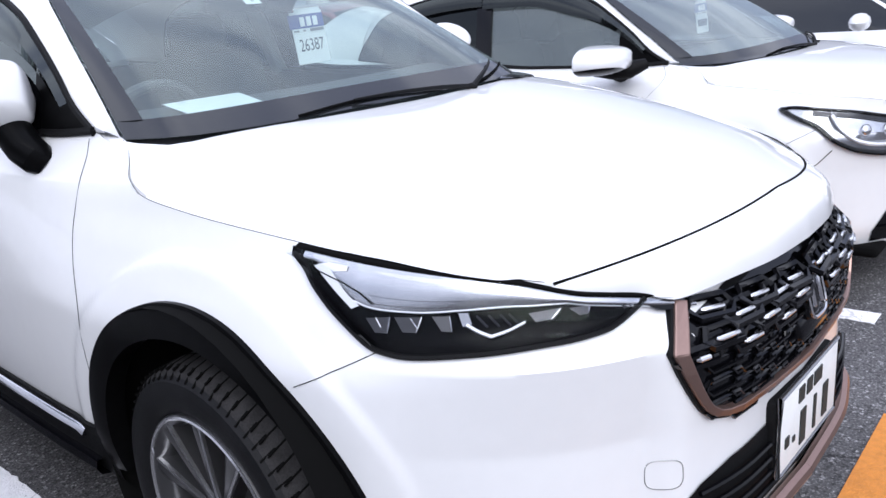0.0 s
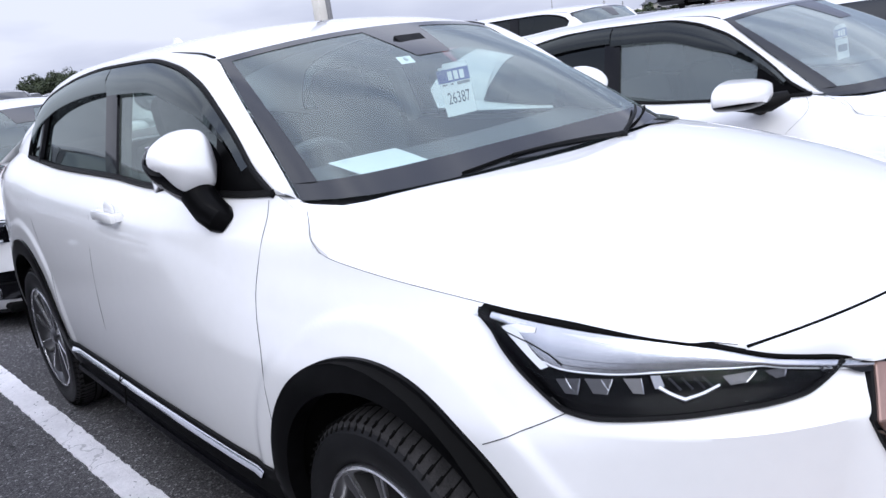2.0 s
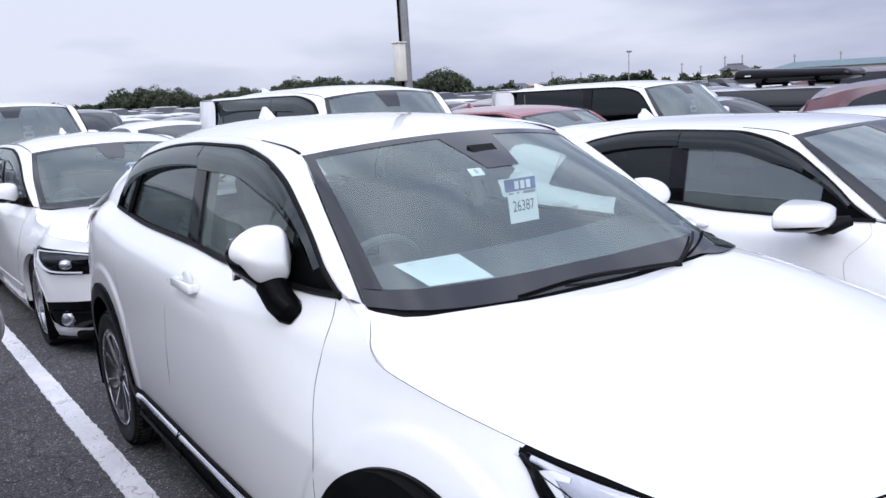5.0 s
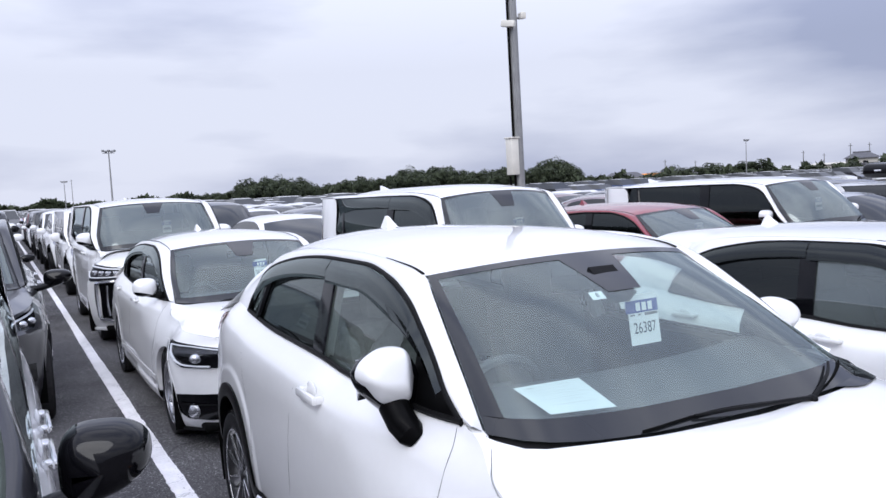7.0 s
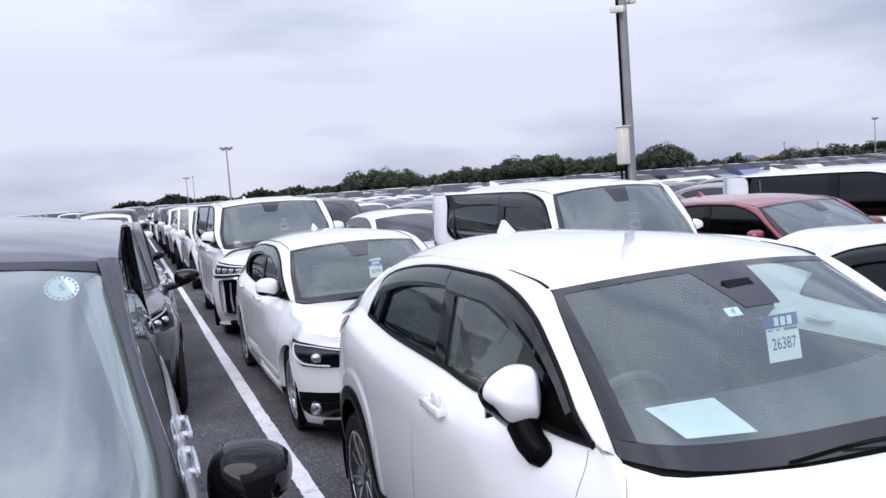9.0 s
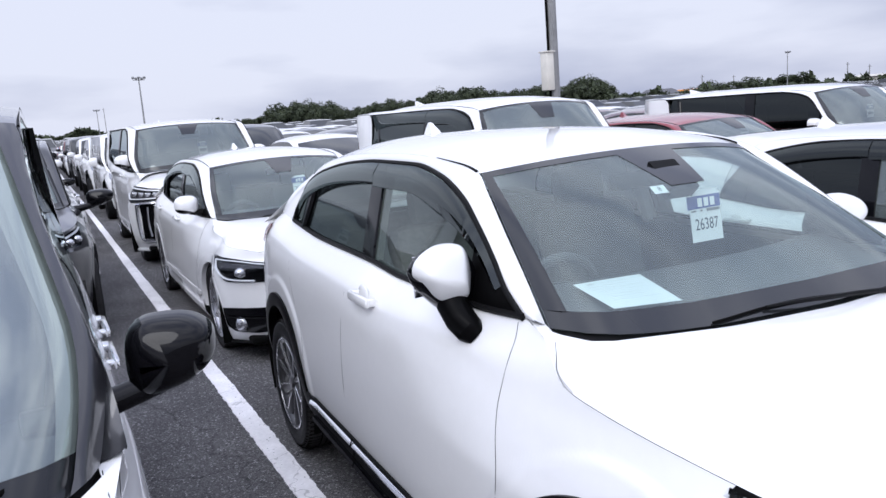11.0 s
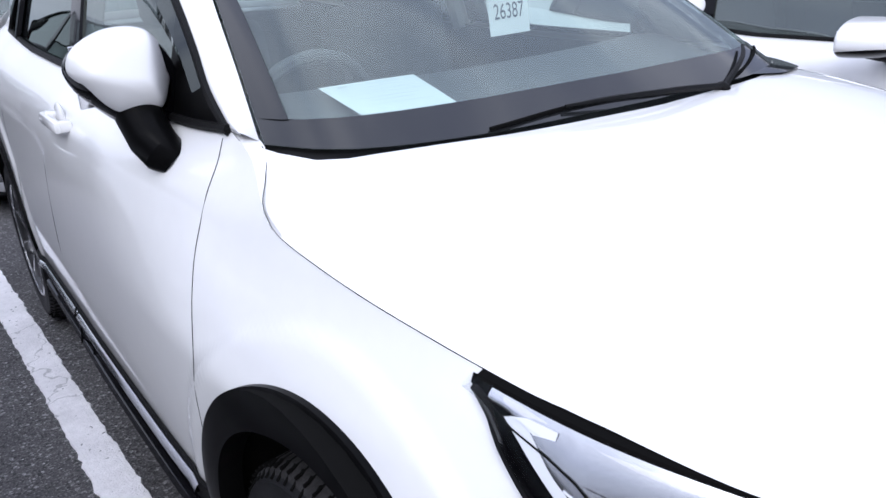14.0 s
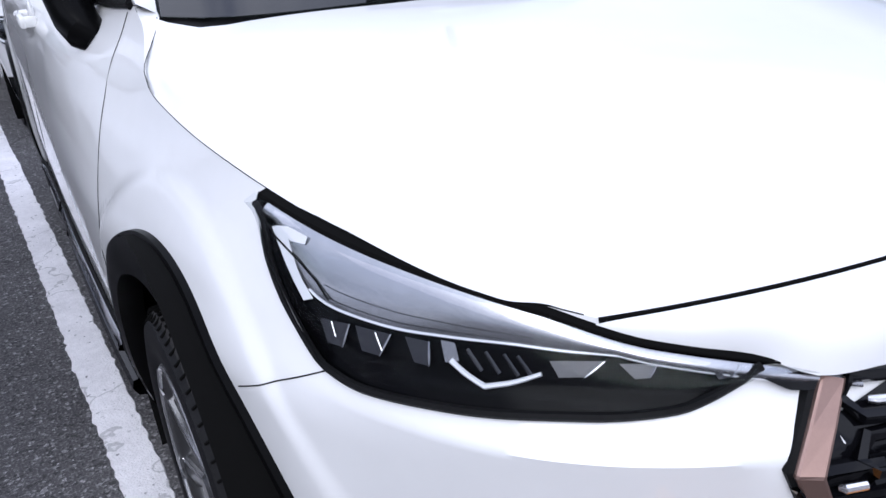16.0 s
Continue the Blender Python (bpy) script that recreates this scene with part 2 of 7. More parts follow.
M = {
    "darkglass": material("dark_car_glass", (0.012, 0.014, 0.015), 0.04, spec=0.8),
    "white": material("pearl_white_paint", (0.77, 0.77, 0.775), 0.4, coat=1.0, var=0.015, scale=3),
    "dark": material("dark_grey_metallic_paint", (0.038, 0.038, 0.043), 0.30, 0.4, coat=1.0, var=0.1, scale=400),
    "black_paint": material("black_paint", (0.012, 0.012, 0.014), 0.3, coat=1.0, var=0.1, scale=300),
    "silver": material("silver_paint", (0.50, 0.505, 0.52), 0.38, 0.55, coat=1.0, var=0.06, scale=300),
    "red": material("deep_red_paint", (0.22, 0.012, 0.022), 0.35, 0.3, coat=1.0, var=0.1, scale=200),
    "maroon": material("maroon_paint", (0.085, 0.013, 0.016), 0.35, 0.3, coat=1.0, var=0.1, scale=200),
    "blue": material("pale_blue_paint", (0.22, 0.27, 0.38), 0.35, 0.5, coat=1.0, var=0.1, scale=200),
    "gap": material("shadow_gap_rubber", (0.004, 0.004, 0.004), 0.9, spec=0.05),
    "trim": material("black_textured_plastic", (0.006, 0.006, 0.0065), 0.55, spec=0.10, var=0.25, scale=20, bump=0.15, bump_scale=700),
    "arch": material("arch_plastic", (0.003, 0.003, 0.0033), 0.30, spec=0.05, var=0.2, scale=30),
    "gloss": material("gloss_black_plastic", (0.003, 0.003, 0.004), 0.06, spec=0.28),
    "frit": material("black_glass_border", (0.016, 0.017, 0.019), 0.10, spec=0.55),
    "chrome": material("chrome", (0.75, 0.75, 0.77), 0.12, 1.0),
    "bronze": material("bronze_satin_trim", (0.30, 0.20, 0.17), 0.32, 0.85, var=0.05, scale=40),
    "alloy": material("machined_alloy", (0.42, 0.42, 0.44), 0.25, 0.95, var=0.06, scale=60),
    "rim_dark": material("dark_painted_alloy", (0.10, 0.10, 0.105), 0.28, 0.75),
    "edge": material("machined_edge", (0.80, 0.80, 0.82), 0.22, 0.95),
    "tyre": material("tyre_rubber", (0.008, 0.008, 0.009), 0.55, spec=0.16, var=0.25, scale=14, bump=0.1, bump_scale=300),
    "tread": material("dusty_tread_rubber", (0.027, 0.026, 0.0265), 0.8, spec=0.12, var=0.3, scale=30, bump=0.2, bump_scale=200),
    "facet": material("grey_lamp_facet", (0.05, 0.05, 0.055), 0.22, 0.8),
    "under": material("underbody", (0.003, 0.003, 0.003), 0.95, spec=0.1),
    "cabin": material("cabin_black_vinyl", (0.085, 0.087, 0.09), 0.6, var=0.2, scale=30),
    "seat": material("grey_seat_fabric", (0.17, 0.17, 0.17), 0.85, var=0.2, scale=50, bump=0.2, bump_scale=400),
    "beige": material("light_pillar_lining", (0.42, 0.42, 0.40), 0.8, var=0.06, scale=20),
    "paper": material("paper", (0.82, 0.86, 0.86), 0.8, var=0.03, scale=10),
    "sticker": material("pale_green_print", (0.62, 0.80, 0.78), 0.6, var=0.05, scale=30),
    "ink": material("ink", (0.05, 0.06, 0.08), 0.8),
    "tag_blue": material("blue_print", (0.03, 0.06, 0.28), 0.6),
    "lens": glass_material("clear_lamp_lens", (0.97, 0.98, 0.99), 1.45, edge=0.5, shine=0.12),
    "glass": glass_material("windscreen_glass", (0.76, 0.88, 0.86), 1.6, dust=0.13, shine=0.85),
    "skyglass": glass_material("steep_van_windscreen", (0.55, 0.63, 0.63), 2.2, dust=0.12),
    "vanglass": glass_material("tinted_van_windscreen", (0.18, 0.21, 0.21), 1.7, dust=0.18),
    "brightglass": glass_material("sky_facing_windscreen", (0.55, 0.64, 0.63), 1.95, dust=0.16),
    "privacy": glass_material("privacy_glass", (0.035, 0.038, 0.038), 1.34),
    "sideglass": glass_material("green_side_glass", (0.62, 0.70, 0.66), 1.5, dust=0.02),
    "visor": glass_material("smoked_acrylic", (0.06, 0.06, 0.064), 1.40, 0.02),
    "lamp_black": material("lamp_housing", (0.002, 0.002, 0.0025), 0.15, spec=0.06),
    "lamp_silver": material("lamp_reflector", (0.56, 0.565, 0.59), 0.26, 0.95, var=0.06, scale=30),
    "lamp_white": material("lamp_light_guide", (0.72, 0.73, 0.76), 0.3, 0.1, coat=0.5),
    "orange_lens": material("amber_lens", (0.5, 0.12, 0.01), 0.2, coat=1),
    "red_lens": material("red_lens", (0.25, 0.01, 0.015), 0.2, coat=1),
    "plate": material("plate_white", (0.78, 0.79, 0.78), 0.5, var=0.04, scale=20),
    "plate_ink": material("plate_ink", (0.02, 0.025, 0.024), 0.6),
    "asphalt": asphalt_material(),
    "line": line_material(),
    "orange": material("road_paint_orange", (0.62, 0.23, 0.035), 0.7, var=0.18, scale=5, bump=0.5, bump_scale=120),
    "steel": material("galvanised_steel", (0.30, 0.30, 0.30), 0.5, 0.6, var=0.15, scale=4),
    "box": material("painted_cabinet", (0.66, 0.64, 0.58), 0.5, var=0.06, scale=5),
    "leaf": material("leaf", (0.022, 0.034, 0.016), 0.8, var=0.5, scale=0.8, color2=(0.05, 0.066, 0.028)),
    "bark": material("bark", (0.08, 0.06, 0.045), 0.9, var=0.3, scale=4),
    "grass": material("rough_grass", (0.07, 0.095, 0.035), 0.9, var=0.4, scale=0.2),
    "tile": material("roof_tile", (0.08, 0.08, 0.09), 0.6, var=0.2, scale=2),
    "tealroof": material("blue_green_steel_roof", (0.10, 0.155, 0.17), 0.5, var=0.12, scale=0.5),
    "wall": material("rendered_wall", (0.5, 0.48, 0.43), 0.8, var=0.08, scale=0.6),
}


# ---- shaping helpers ----
def spline(pts):
    """A smooth curve through (t, value...) rows, held level past its ends."""
    a = np.array(pts, float)
    t, v = a[:, 0], a[:, 1:]
    d = np.diff(v, axis=0) / np.diff(t)[:, None]
    s = np.zeros_like(v)
    s[1:-1] = np.where(d[1:] * d[:-1] > 0, 2 * d[1:] * d[:-1] / (d[1:] + d[:-1] + 1e-12 * np.sign(d[1:] + d[:-1] + 1e-30)), 0)
    s[0], s[-1] = d[0], d[-1]

    def f(q):
        q = np.clip(np.asarray(q, float), t[0], t[-1])
        i = np.clip(np.searchsorted(t, q, side="right") - 1, 0, len(t) - 2)
        h = t[i + 1] - t[i]
        w = ((q - t[i]) / h)[..., None]
        h = h[..., None]
        out = (2 * w**3 - 3 * w**2 + 1) * v[i] + (w**3 - 2 * w**2 + w) * h * s[i] + (3 * w**2 - 2 * w**3) * v[i + 1] + (w**3 - w**2) * h * s[i + 1]
        return out[..., 0] if v.shape[1] == 1 else out

    return f


def smooth01(a, b, x):
    w = np.clip((np.asarray(x, float) - a) / (b - a), 0, 1)
    return w * w * (3 - 2 * w)


def sheet(P, flip=False):
    """A mesh over a grid of places."""
    P = np.asarray(P, float)
    nu, nv = P.shape[:2]
    i = np.arange(nu * nv).reshape(nu, nv)
    q = np.stack([i[:-1, :-1], i[1:, :-1], i[1:, 1:], i[:-1, 1:]], -1).reshape(-1, 4)
    return P.reshape(-1, 3), q[:, ::-1] if flip else q


def joined(*geos):
    verts, faces, n = [], [], 0
    for v, f in geos:
        verts.append(np.asarray(v, float))
        faces += [[int(i) + n for i in face] for face in f]
        n += len(v)
    return np.concatenate(verts), faces


def mirrored(geo):
    v, f = geo
    return np.asarray(v) * (-1, 1, 1), [list(face)[::-1] for face in f]


def placed(geo, m):
    v, f = geo
    m = np.array(m)
    return np.asarray(v) @ m[:3, :3].T + m[:3, 3], f


def from_bmesh(bm):
    bm.verts.ensure_lookup_table()
    geo = np.array([v.co[:] for v in bm.verts]), [[v.index for v in f.verts] for f in bm.faces]
    bm.free()
    return geo


def block(sx, sy, sz, bevel=0.005, at=(0, 0, 0), turn=(0, 0, 0), segments=2):
    bm = bmesh.new()
    bmesh.ops.create_cube(bm, size=1, matrix=Matrix.Diagonal((sx, sy, sz, 1)))
    if bevel:
        bmesh.ops.bevel(bm, geom=bm.edges[:], offset=min(bevel, 0.49 * min(sx, sy, sz)), segments=segments, affect="EDGES", profile=0.5)
    bm.transform(pose(*at, *turn))
    return from_bmesh(bm)


def ball(r, at=(0, 0, 0), scale=(1, 1, 1), n=16, turn=(0, 0, 0)):
    bm = bmesh.new()
    bmesh.ops.create_uvsphere(bm, u_segments=n, v_segments=max(6, n // 2), radius=r)
    bm.transform(pose(*at, *turn) @ Matrix.Diagonal((*scale, 1)))
    return from_bmesh(bm)


def lathe(profile, n=48, axis="x", arc=(0, 360)):
    """Rings of (radius, along) turned round an axis."""
    full = arc[1] - arc[0] >= 360
    a = np.radians(np.linspace(*arc, n + 1))
    r, h = np.array(profile, float).T
    ring = np.stack([np.broadcast_to(h, (n + 1, len(h))), r * np.cos(a)[:, None], r * np.sin(a)[:, None]], -1)
    if axis == "z":
        ring = ring[..., [1, 2, 0]]
    if axis == "y":
        ring = ring[..., [2, 0, 1]]
    v, f = sheet(ring)
    if full:
        k = len(h)
        f = np.where(f >= n * k, f - n * k, f)
        v = v[: n * k]
    return v, f


def tube(path, r, n=8, closed=False):
    p = np.array(path, float)
    r = np.broadcast_to(r, len(p))
    d = np.gradient(p, axis=0)
    if closed:
        d = np.roll(p, -1, 0) - np.roll(p, 1, 0)
    d /= np.linalg.norm(d, axis=1)[:, None] + 1e-9
    ref = np.where(np.abs(d[:, 2:3]) > 0.9, [[1.0, 0, 0]], [[0, 0, 1.0]])
    a = np.cross(d, ref)
    a /= np.linalg.norm(a, axis=1)[:, None]
    b = np.cross(a, d)
    w = np.linspace(0, 2 * np.pi, n, endpoint=False)
    ring = p[:, None] + r[:, None, None] * (np.cos(w)[None, :, None] * a[:, None] + np.sin(w)[None, :, None] * b[:, None])
    ring = np.concatenate([ring, ring[:, :1]], 1)
    if closed:
        ring = np.concatenate([ring, ring[:1]], 0)
    v, f = sheet(ring)
    f = [list(q) for q in f]
    if not closed:
        k = n + 1
        f += [list(range(n))[::-1], [len(v) - k + i for i in range(n)]]
    return v, f


def slab(outline, t, at=None):
    """A flat outline in x and z, t thick along y."""
    o = np.array(outline, float)
    n = len(o)
    front = np.stack([o[:, 0], np.full(n, -t / 2), o[:, 1]], -1)
    back = np.stack([o[:, 0], np.full(n, t / 2), o[:, 1]], -1)
    f = [list(range(n)), list(range(n, 2 * n))[::-1]] + [[i, n + i, n + (i + 1) % n, (i + 1) % n] for i in range(n)]
    geo = np.concatenate([front, back]), f
    return placed(geo, at) if at is not None else geo


def mesh_of(name, geo, mat, smooth=True):
    v, f = geo
    me = bpy.data.meshes.new(name)
    me.from_pydata([tuple(map(float, p)) for p in v], [], [tuple(map(int, q)) for q in f])
    bm = bmesh.new()
    bm.from_mesh(me)
    bmesh.ops.remove_doubles(bm, verts=bm.verts[:], dist=1e-5)
    bm.to_mesh(me)
    bm.free()
    me.materials.append(mat)
    if smooth:
        me.shade_smooth()
        me.set_sharp_from_angle(angle=radians(38))
    return me


def part(name, geo, mat, parent=None, label="", smooth=True):
    ob = new(name, mesh_of(name, geo, mat, smooth))
    if parent is not None:
        ob.parent = parent
    return tagged(ob, label)


def words(text, size, mat, parent, m, name="lettering", label=""):
    """Writing in the built-in font, turned into a mesh."""
    cu = bpy.data.curves.new(name, "FONT")
    cu.body, cu.size, cu.align_x, cu.align_y = text, size, "CENTER", "CENTER"
    tmp = bpy.data.objects.new(name, cu)
    scene.collection.objects.link(tmp)
    me = bpy.data.meshes.new_from_object(tmp.evaluated_get(bpy.context.evaluated_depsgraph_get()))
    bpy.data.objects.remove(tmp)
    me.materials.clear()
    me.materials.append(mat)
    ob = new(name, me)
    ob.parent = parent
    ob.matrix_local = m
    return tagged(ob, label)


def split(geo, at, normal):
    """A mesh cut by a plane: the piece in front of it and the piece behind."""
    out = []
    for keep in (True, False):
        bm = bmesh.new()
        vs = [bm.verts.new(p) for p in np.asarray(geo[0], float)]
        for q in geo[1]:
            ids = list(dict.fromkeys(int(i) for i in q))
            if len(ids) > 2:
                bm.faces.new([vs[i] for i in ids])
        bmesh.ops.bisect_plane(bm, geom=bm.verts[:] + bm.edges[:] + bm.faces[:], plane_co=at, plane_no=normal, clear_inner=keep, clear_outer=not keep)
        bm.verts.index_update()
        out.append((np.array([v.co[:] for v in bm.verts]), [[v.index for v in q.verts] for q in bm.faces]))
        bm.free()
    return out


# ---- the form of a car ----
# Metres from the ground under the front axle's line; the nose points to -y. Tables hold the half with x > 0.
PLAN = [(0, -0.885), (0.25, -0.872), (0.43, -0.828), (0.57, -0.75), (0.68, -0.64), (0.755, -0.49), (0.80, -0.35), (0.832, -0.2), (0.855, 0.0),
        (0.872, 0.3), (0.884, 0.7), (0.888, 1.4), (0.888, 2.3), (0.88, 2.7), (0.85, 3.05), (0.76, 3.3), (0.5, 3.42), (0, 3.45)]
BELT = spline([(0.47, 1.10), (0.71, 1.087), (1.25, 1.088), (1.57, 1.105), (2.2, 1.118), (2.6, 1.145), (3.0, 1.17), (3.45, 1.13)])
SHOULDER = spline([(-0.95, 0.835), (-0.8, 0.865), (-0.64, 0.90), (-0.45, 0.925), (-0.25, 0.947), (0.1, 0.972), (0.24, 0.988), (0.39, 1.075), (0.47, 1.10)])
IN_FRONT = spline([(0.2, 0.11), (0.27, 0.045), (0.4, 0.016), (0.57, 0.020), (0.67, 0.018), (0.735, 0.0195), (0.763, 0.028), (0.79, 0.053), (0.82, 0.078), (0.9, 0.098), (1.0, 0.13)])
IN_FENDER = spline([(0.2, 0.07), (0.3, 0.03), (0.45, 0.006), (0.62, 0.0), (0.72, 0.003), (0.81, 0.029), (0.88, 0.06), (0.945, 0.095), (0.99, 0.115), (1.08, 0.165), (1.2, 0.2)])
IN_DOOR = spline([(0, 0.148), (0.03, 0.108), (0.06, 0.072), (0.1, 0.046), (0.2, 0.02), (0.4, 0.004), (0.55, 0.0), (0.72, 0.012), (0.9, 0.07)])
HOOD_MID = spline([(-0.91, 0.85), (-0.86, 0.90), (-0.75, 0.955), (-0.5, 1.01), (-0.2, 1.05), (0.1, 1.083), (0.3, 1.099), (0.6, 1.12)])
COWL = spline([(0, 0.12), (0.311, 0.143), (0.465, 0.183), (0.588, 0.253), (0.655, 0.35), (0.69, 0.45)])
WINDOW_TOP = spline([(0.485, 1.102), (0.59, 1.16), (0.67, 1.226), (0.785, 1.307), (0.92, 1.387), (1.09, 1.443), (1.315, 1.475), (1.68, 1.478),
                     (1.93, 1.468), (2.30, 1.425), (2.52, 1.365), (2.63, 1.27), (2.685, 1.21), (2.71, 1.16)])
PILLAR = spline([(0.43, 0.683, 1.083), (0.6, 0.643, 1.196), (0.75, 0.61, 1.294), (0.9, 0.576, 1.394), (0.985, 0.558, 1.447), (1.1, 0.56, 1.472),
                 (1.5, 0.565, 1.502), (2.0, 0.565, 1.498), (2.4, 0.555, 1.47), (2.7, 0.53, 1.43), (3.0, 0.50, 1.36)])
ROOF_MID = spline([(0.87, 1.485), (1.0, 1.512), (1.3, 1.545), (1.7, 1.557), (2.1, 1.555), (2.4, 1.547), (2.7, 1.52), (3.05, 1.46)])
AXLES, ARCH_Z, ARCH_R = (0.0, 2.61), 0.382, 0.426

_p = np.array(PLAN, float)
_t = np.r_[0, np.cumsum(np.hypot(*np.diff(_p, axis=0).T))]
_f = spline(np.c_[_t, _p])
U_ALL = np.linspace(0, _t[-1], 1601)
_xy = _f(U_ALL)
for _ in range(30):
    _xy[1:-1] = (_xy[:-2] + 2 * _xy[1:-1] + _xy[2:]) / 4
_d = np.gradient(_xy, axis=0)
_d[0], _d[-1] = (1, 0), (-1, 0)
_d /= np.hypot(*_d.T)[:, None]
_n = np.stack([_d[:, 1], -_d[:, 0]], -1)


def inset(y, z):
    """How far the skin lies inside the widest outline."""
    front = 1 - smooth01(-0.72, -0.3, y)
    door = smooth01(0.2, 1.05, y)
    fender = IN_FENDER(z)
    d = IN_DOOR(np.maximum(BELT(y) - z, 0))
    side = fender * (1 - door) + d * door
    for ya in AXLES:
        r = np.hypot(y - ya, z - ARCH_Z)
        side = side - (0.0085 * (1 - smooth01(0.499, 0.526, r)) - 0.05 * np.clip(0.510 - r, 0, 0.1)) * smooth01(0.3, 0.45, z)
    # a soft shoulder crease along the doors
    zc = np.interp(y, [0.2, 0.45, 0.84, 1.49, 2.19, 2.6], [0.966, 0.978, 1.018, 1.046, 1.068, 1.08])
    ridge = np.where(z > zc, 1 - np.minimum((z - zc) / 0.06, 1), 1 - smooth01(0.0, 0.14, zc - z))
    side = side - 0.005 * ridge * smooth01(0.25, 0.55, y) * (1 - smooth01(2.2, 2.6, y))
    # the bumper turns under below a sharp crease
    crease = smooth01(-0.835, -0.80, y) * (1 - smooth01(-0.50, -0.36, y))
    below = np.clip(0.7625 - z, 0, None)
    low = np.where(z < 0.7625, 0.0277 + 0.13 * np.minimum(below, 0.16) + np.maximum(IN_FRONT(z) - 0.021, 0) * (below > 0.16), IN_FRONT(z))
    nose = IN_FRONT(z) + (low - IN_FRONT(z)) * crease
    return nose * front + side * (1 - front)


def skin(u, z, proud=0.0):
    """A place on the lower body: u metres along the outline from the middle of the nose, z its height."""
    u, z = np.broadcast_arrays(np.asarray(u, float), np.asarray(z, float))
    c = np.stack([np.interp(u, U_ALL, _xy[:, k]) for k in (0, 1)], -1)
    n = np.stack([np.interp(u, U_ALL, _n[:, k]) for k in (0, 1)], -1)
    p = c - n * (inset(c[..., 1], z) - proud)[..., None]
    return np.concatenate([p, z[..., None]], -1)


def u_of(y):
    """The outline's length at which it passes y."""
    return np.interp(y, _xy[:, 1], U_ALL)


def flank(y, z, proud=0.0):
    """A place on the body's side at y and z."""
    y, z = np.broadcast_arrays(np.asarray(y, float), np.asarray(z, float))
    x = np.interp(y, _xy[:, 1], _xy[:, 0]) - inset(y, z) + proud
    return np.stack([x, y, z], -1)


def top_of(y):
    return np.where(np.asarray(y) < 0.5, SHOULDER(y), BELT(y))


_edge = skin(U_ALL, top_of(_xy[:, 1]))
_use = _edge[:, 1] < 0.62


def hood(x, y, proud=0.0):
    """A place on the bonnet, from edge to edge."""
    x, y = np.broadcast_arrays(np.asarray(x, float), np.asarray(y, float))
    xe = np.interp(np.maximum(y, -0.65), _edge[_use, 1], _edge[_use, 0]) * (1 + 2.0 * np.minimum(y + 0.65, 0))
    ze = np.interp(y, _edge[_use, 1], _edge[_use, 2])
    w = np.clip(np.abs(x) / xe, 0, 1)
    z = ze + (HOOD_MID(y) - ze) * (1 - w ** (2.6 + 4.5 * smooth01(-0.5, 0.25, y)))
    return np.stack([x, y, z + proud], -1)


def hood_edge(y):
    return np.interp(y, _edge[_use, 1], _edge[_use, 0])


def hood_gap_y(a):
    return -0.797 + 0.148 * np.abs(a) ** 2.0


def gap_z(x):
    """The height of the bonnet's front edge."""
    return 0.930 - 0.048 * (np.abs(x) / 0.545) ** 1.2


def hood_rear_y(a):
    return np.maximum(COWL(np.abs(a) * 0.70) - 0.005, 0)


def glass_side(y, z, proud=0.0):
    """The side of the cabin, from belt to window top."""
    y, z = np.broadcast_arrays(np.asarray(y, float), np.asarray(z, float))
    b = flank(y, BELT(y))[..., 0]
    top = WINDOW_TOP(y)
    w = np.clip((z - BELT(y)) / 0.42, 0, 1.2)
    x = b - 0.112 * w - 0.012 * w * w
    return np.stack([x + proud, y, z + 0.3 * proud], -1)


def screen(a, s, proud=0.0):
    """The windscreen: a from -1 to 1 across, s from 0 at its foot to 1 at the roof."""
    a, s = np.broadcast_arrays(np.asarray(a, float), np.asarray(s, float))
    xf, xr = 0.685 * a, 0.558 * a
    foot = np.stack([xf, COWL(np.abs(xf)) + 0.01, 1.092 - 0.012 * a**2], -1)
    head = np.stack([xr, 0.87 + 0.115 * np.abs(a) ** 2.2, 1.486 - 0.039 * np.abs(a) ** 2.2], -1)
    p = foot + (head - foot) * s[..., None]
    swell = 0.035 * np.sin(np.pi * s) * (1 - a**4)
    return p + np.stack([0 * s, -0.62 * (swell + proud), 0.78 * (swell + proud)], -1)


def roof(a, k, proud=0.0):
    """The roof: a across, k from the windscreen (0) to the tail (1)."""
    a, k = np.broadcast_arrays(np.asarray(a, float), np.asarray(k, float))
    y = (0.87 + 0.115 * np.abs(a) ** 2.2) * (1 - k) + 3.05 * k
    e = PILLAR(y)
    z = e[..., 1] + (ROOF_MID(y) - e[..., 1]) * (1 - np.abs(a) ** 2.4)
    z = np.where(np.abs(a) > 0.999, e[..., 1], z)
    return np.stack([a * e[..., 0], y, z + proud], -1)


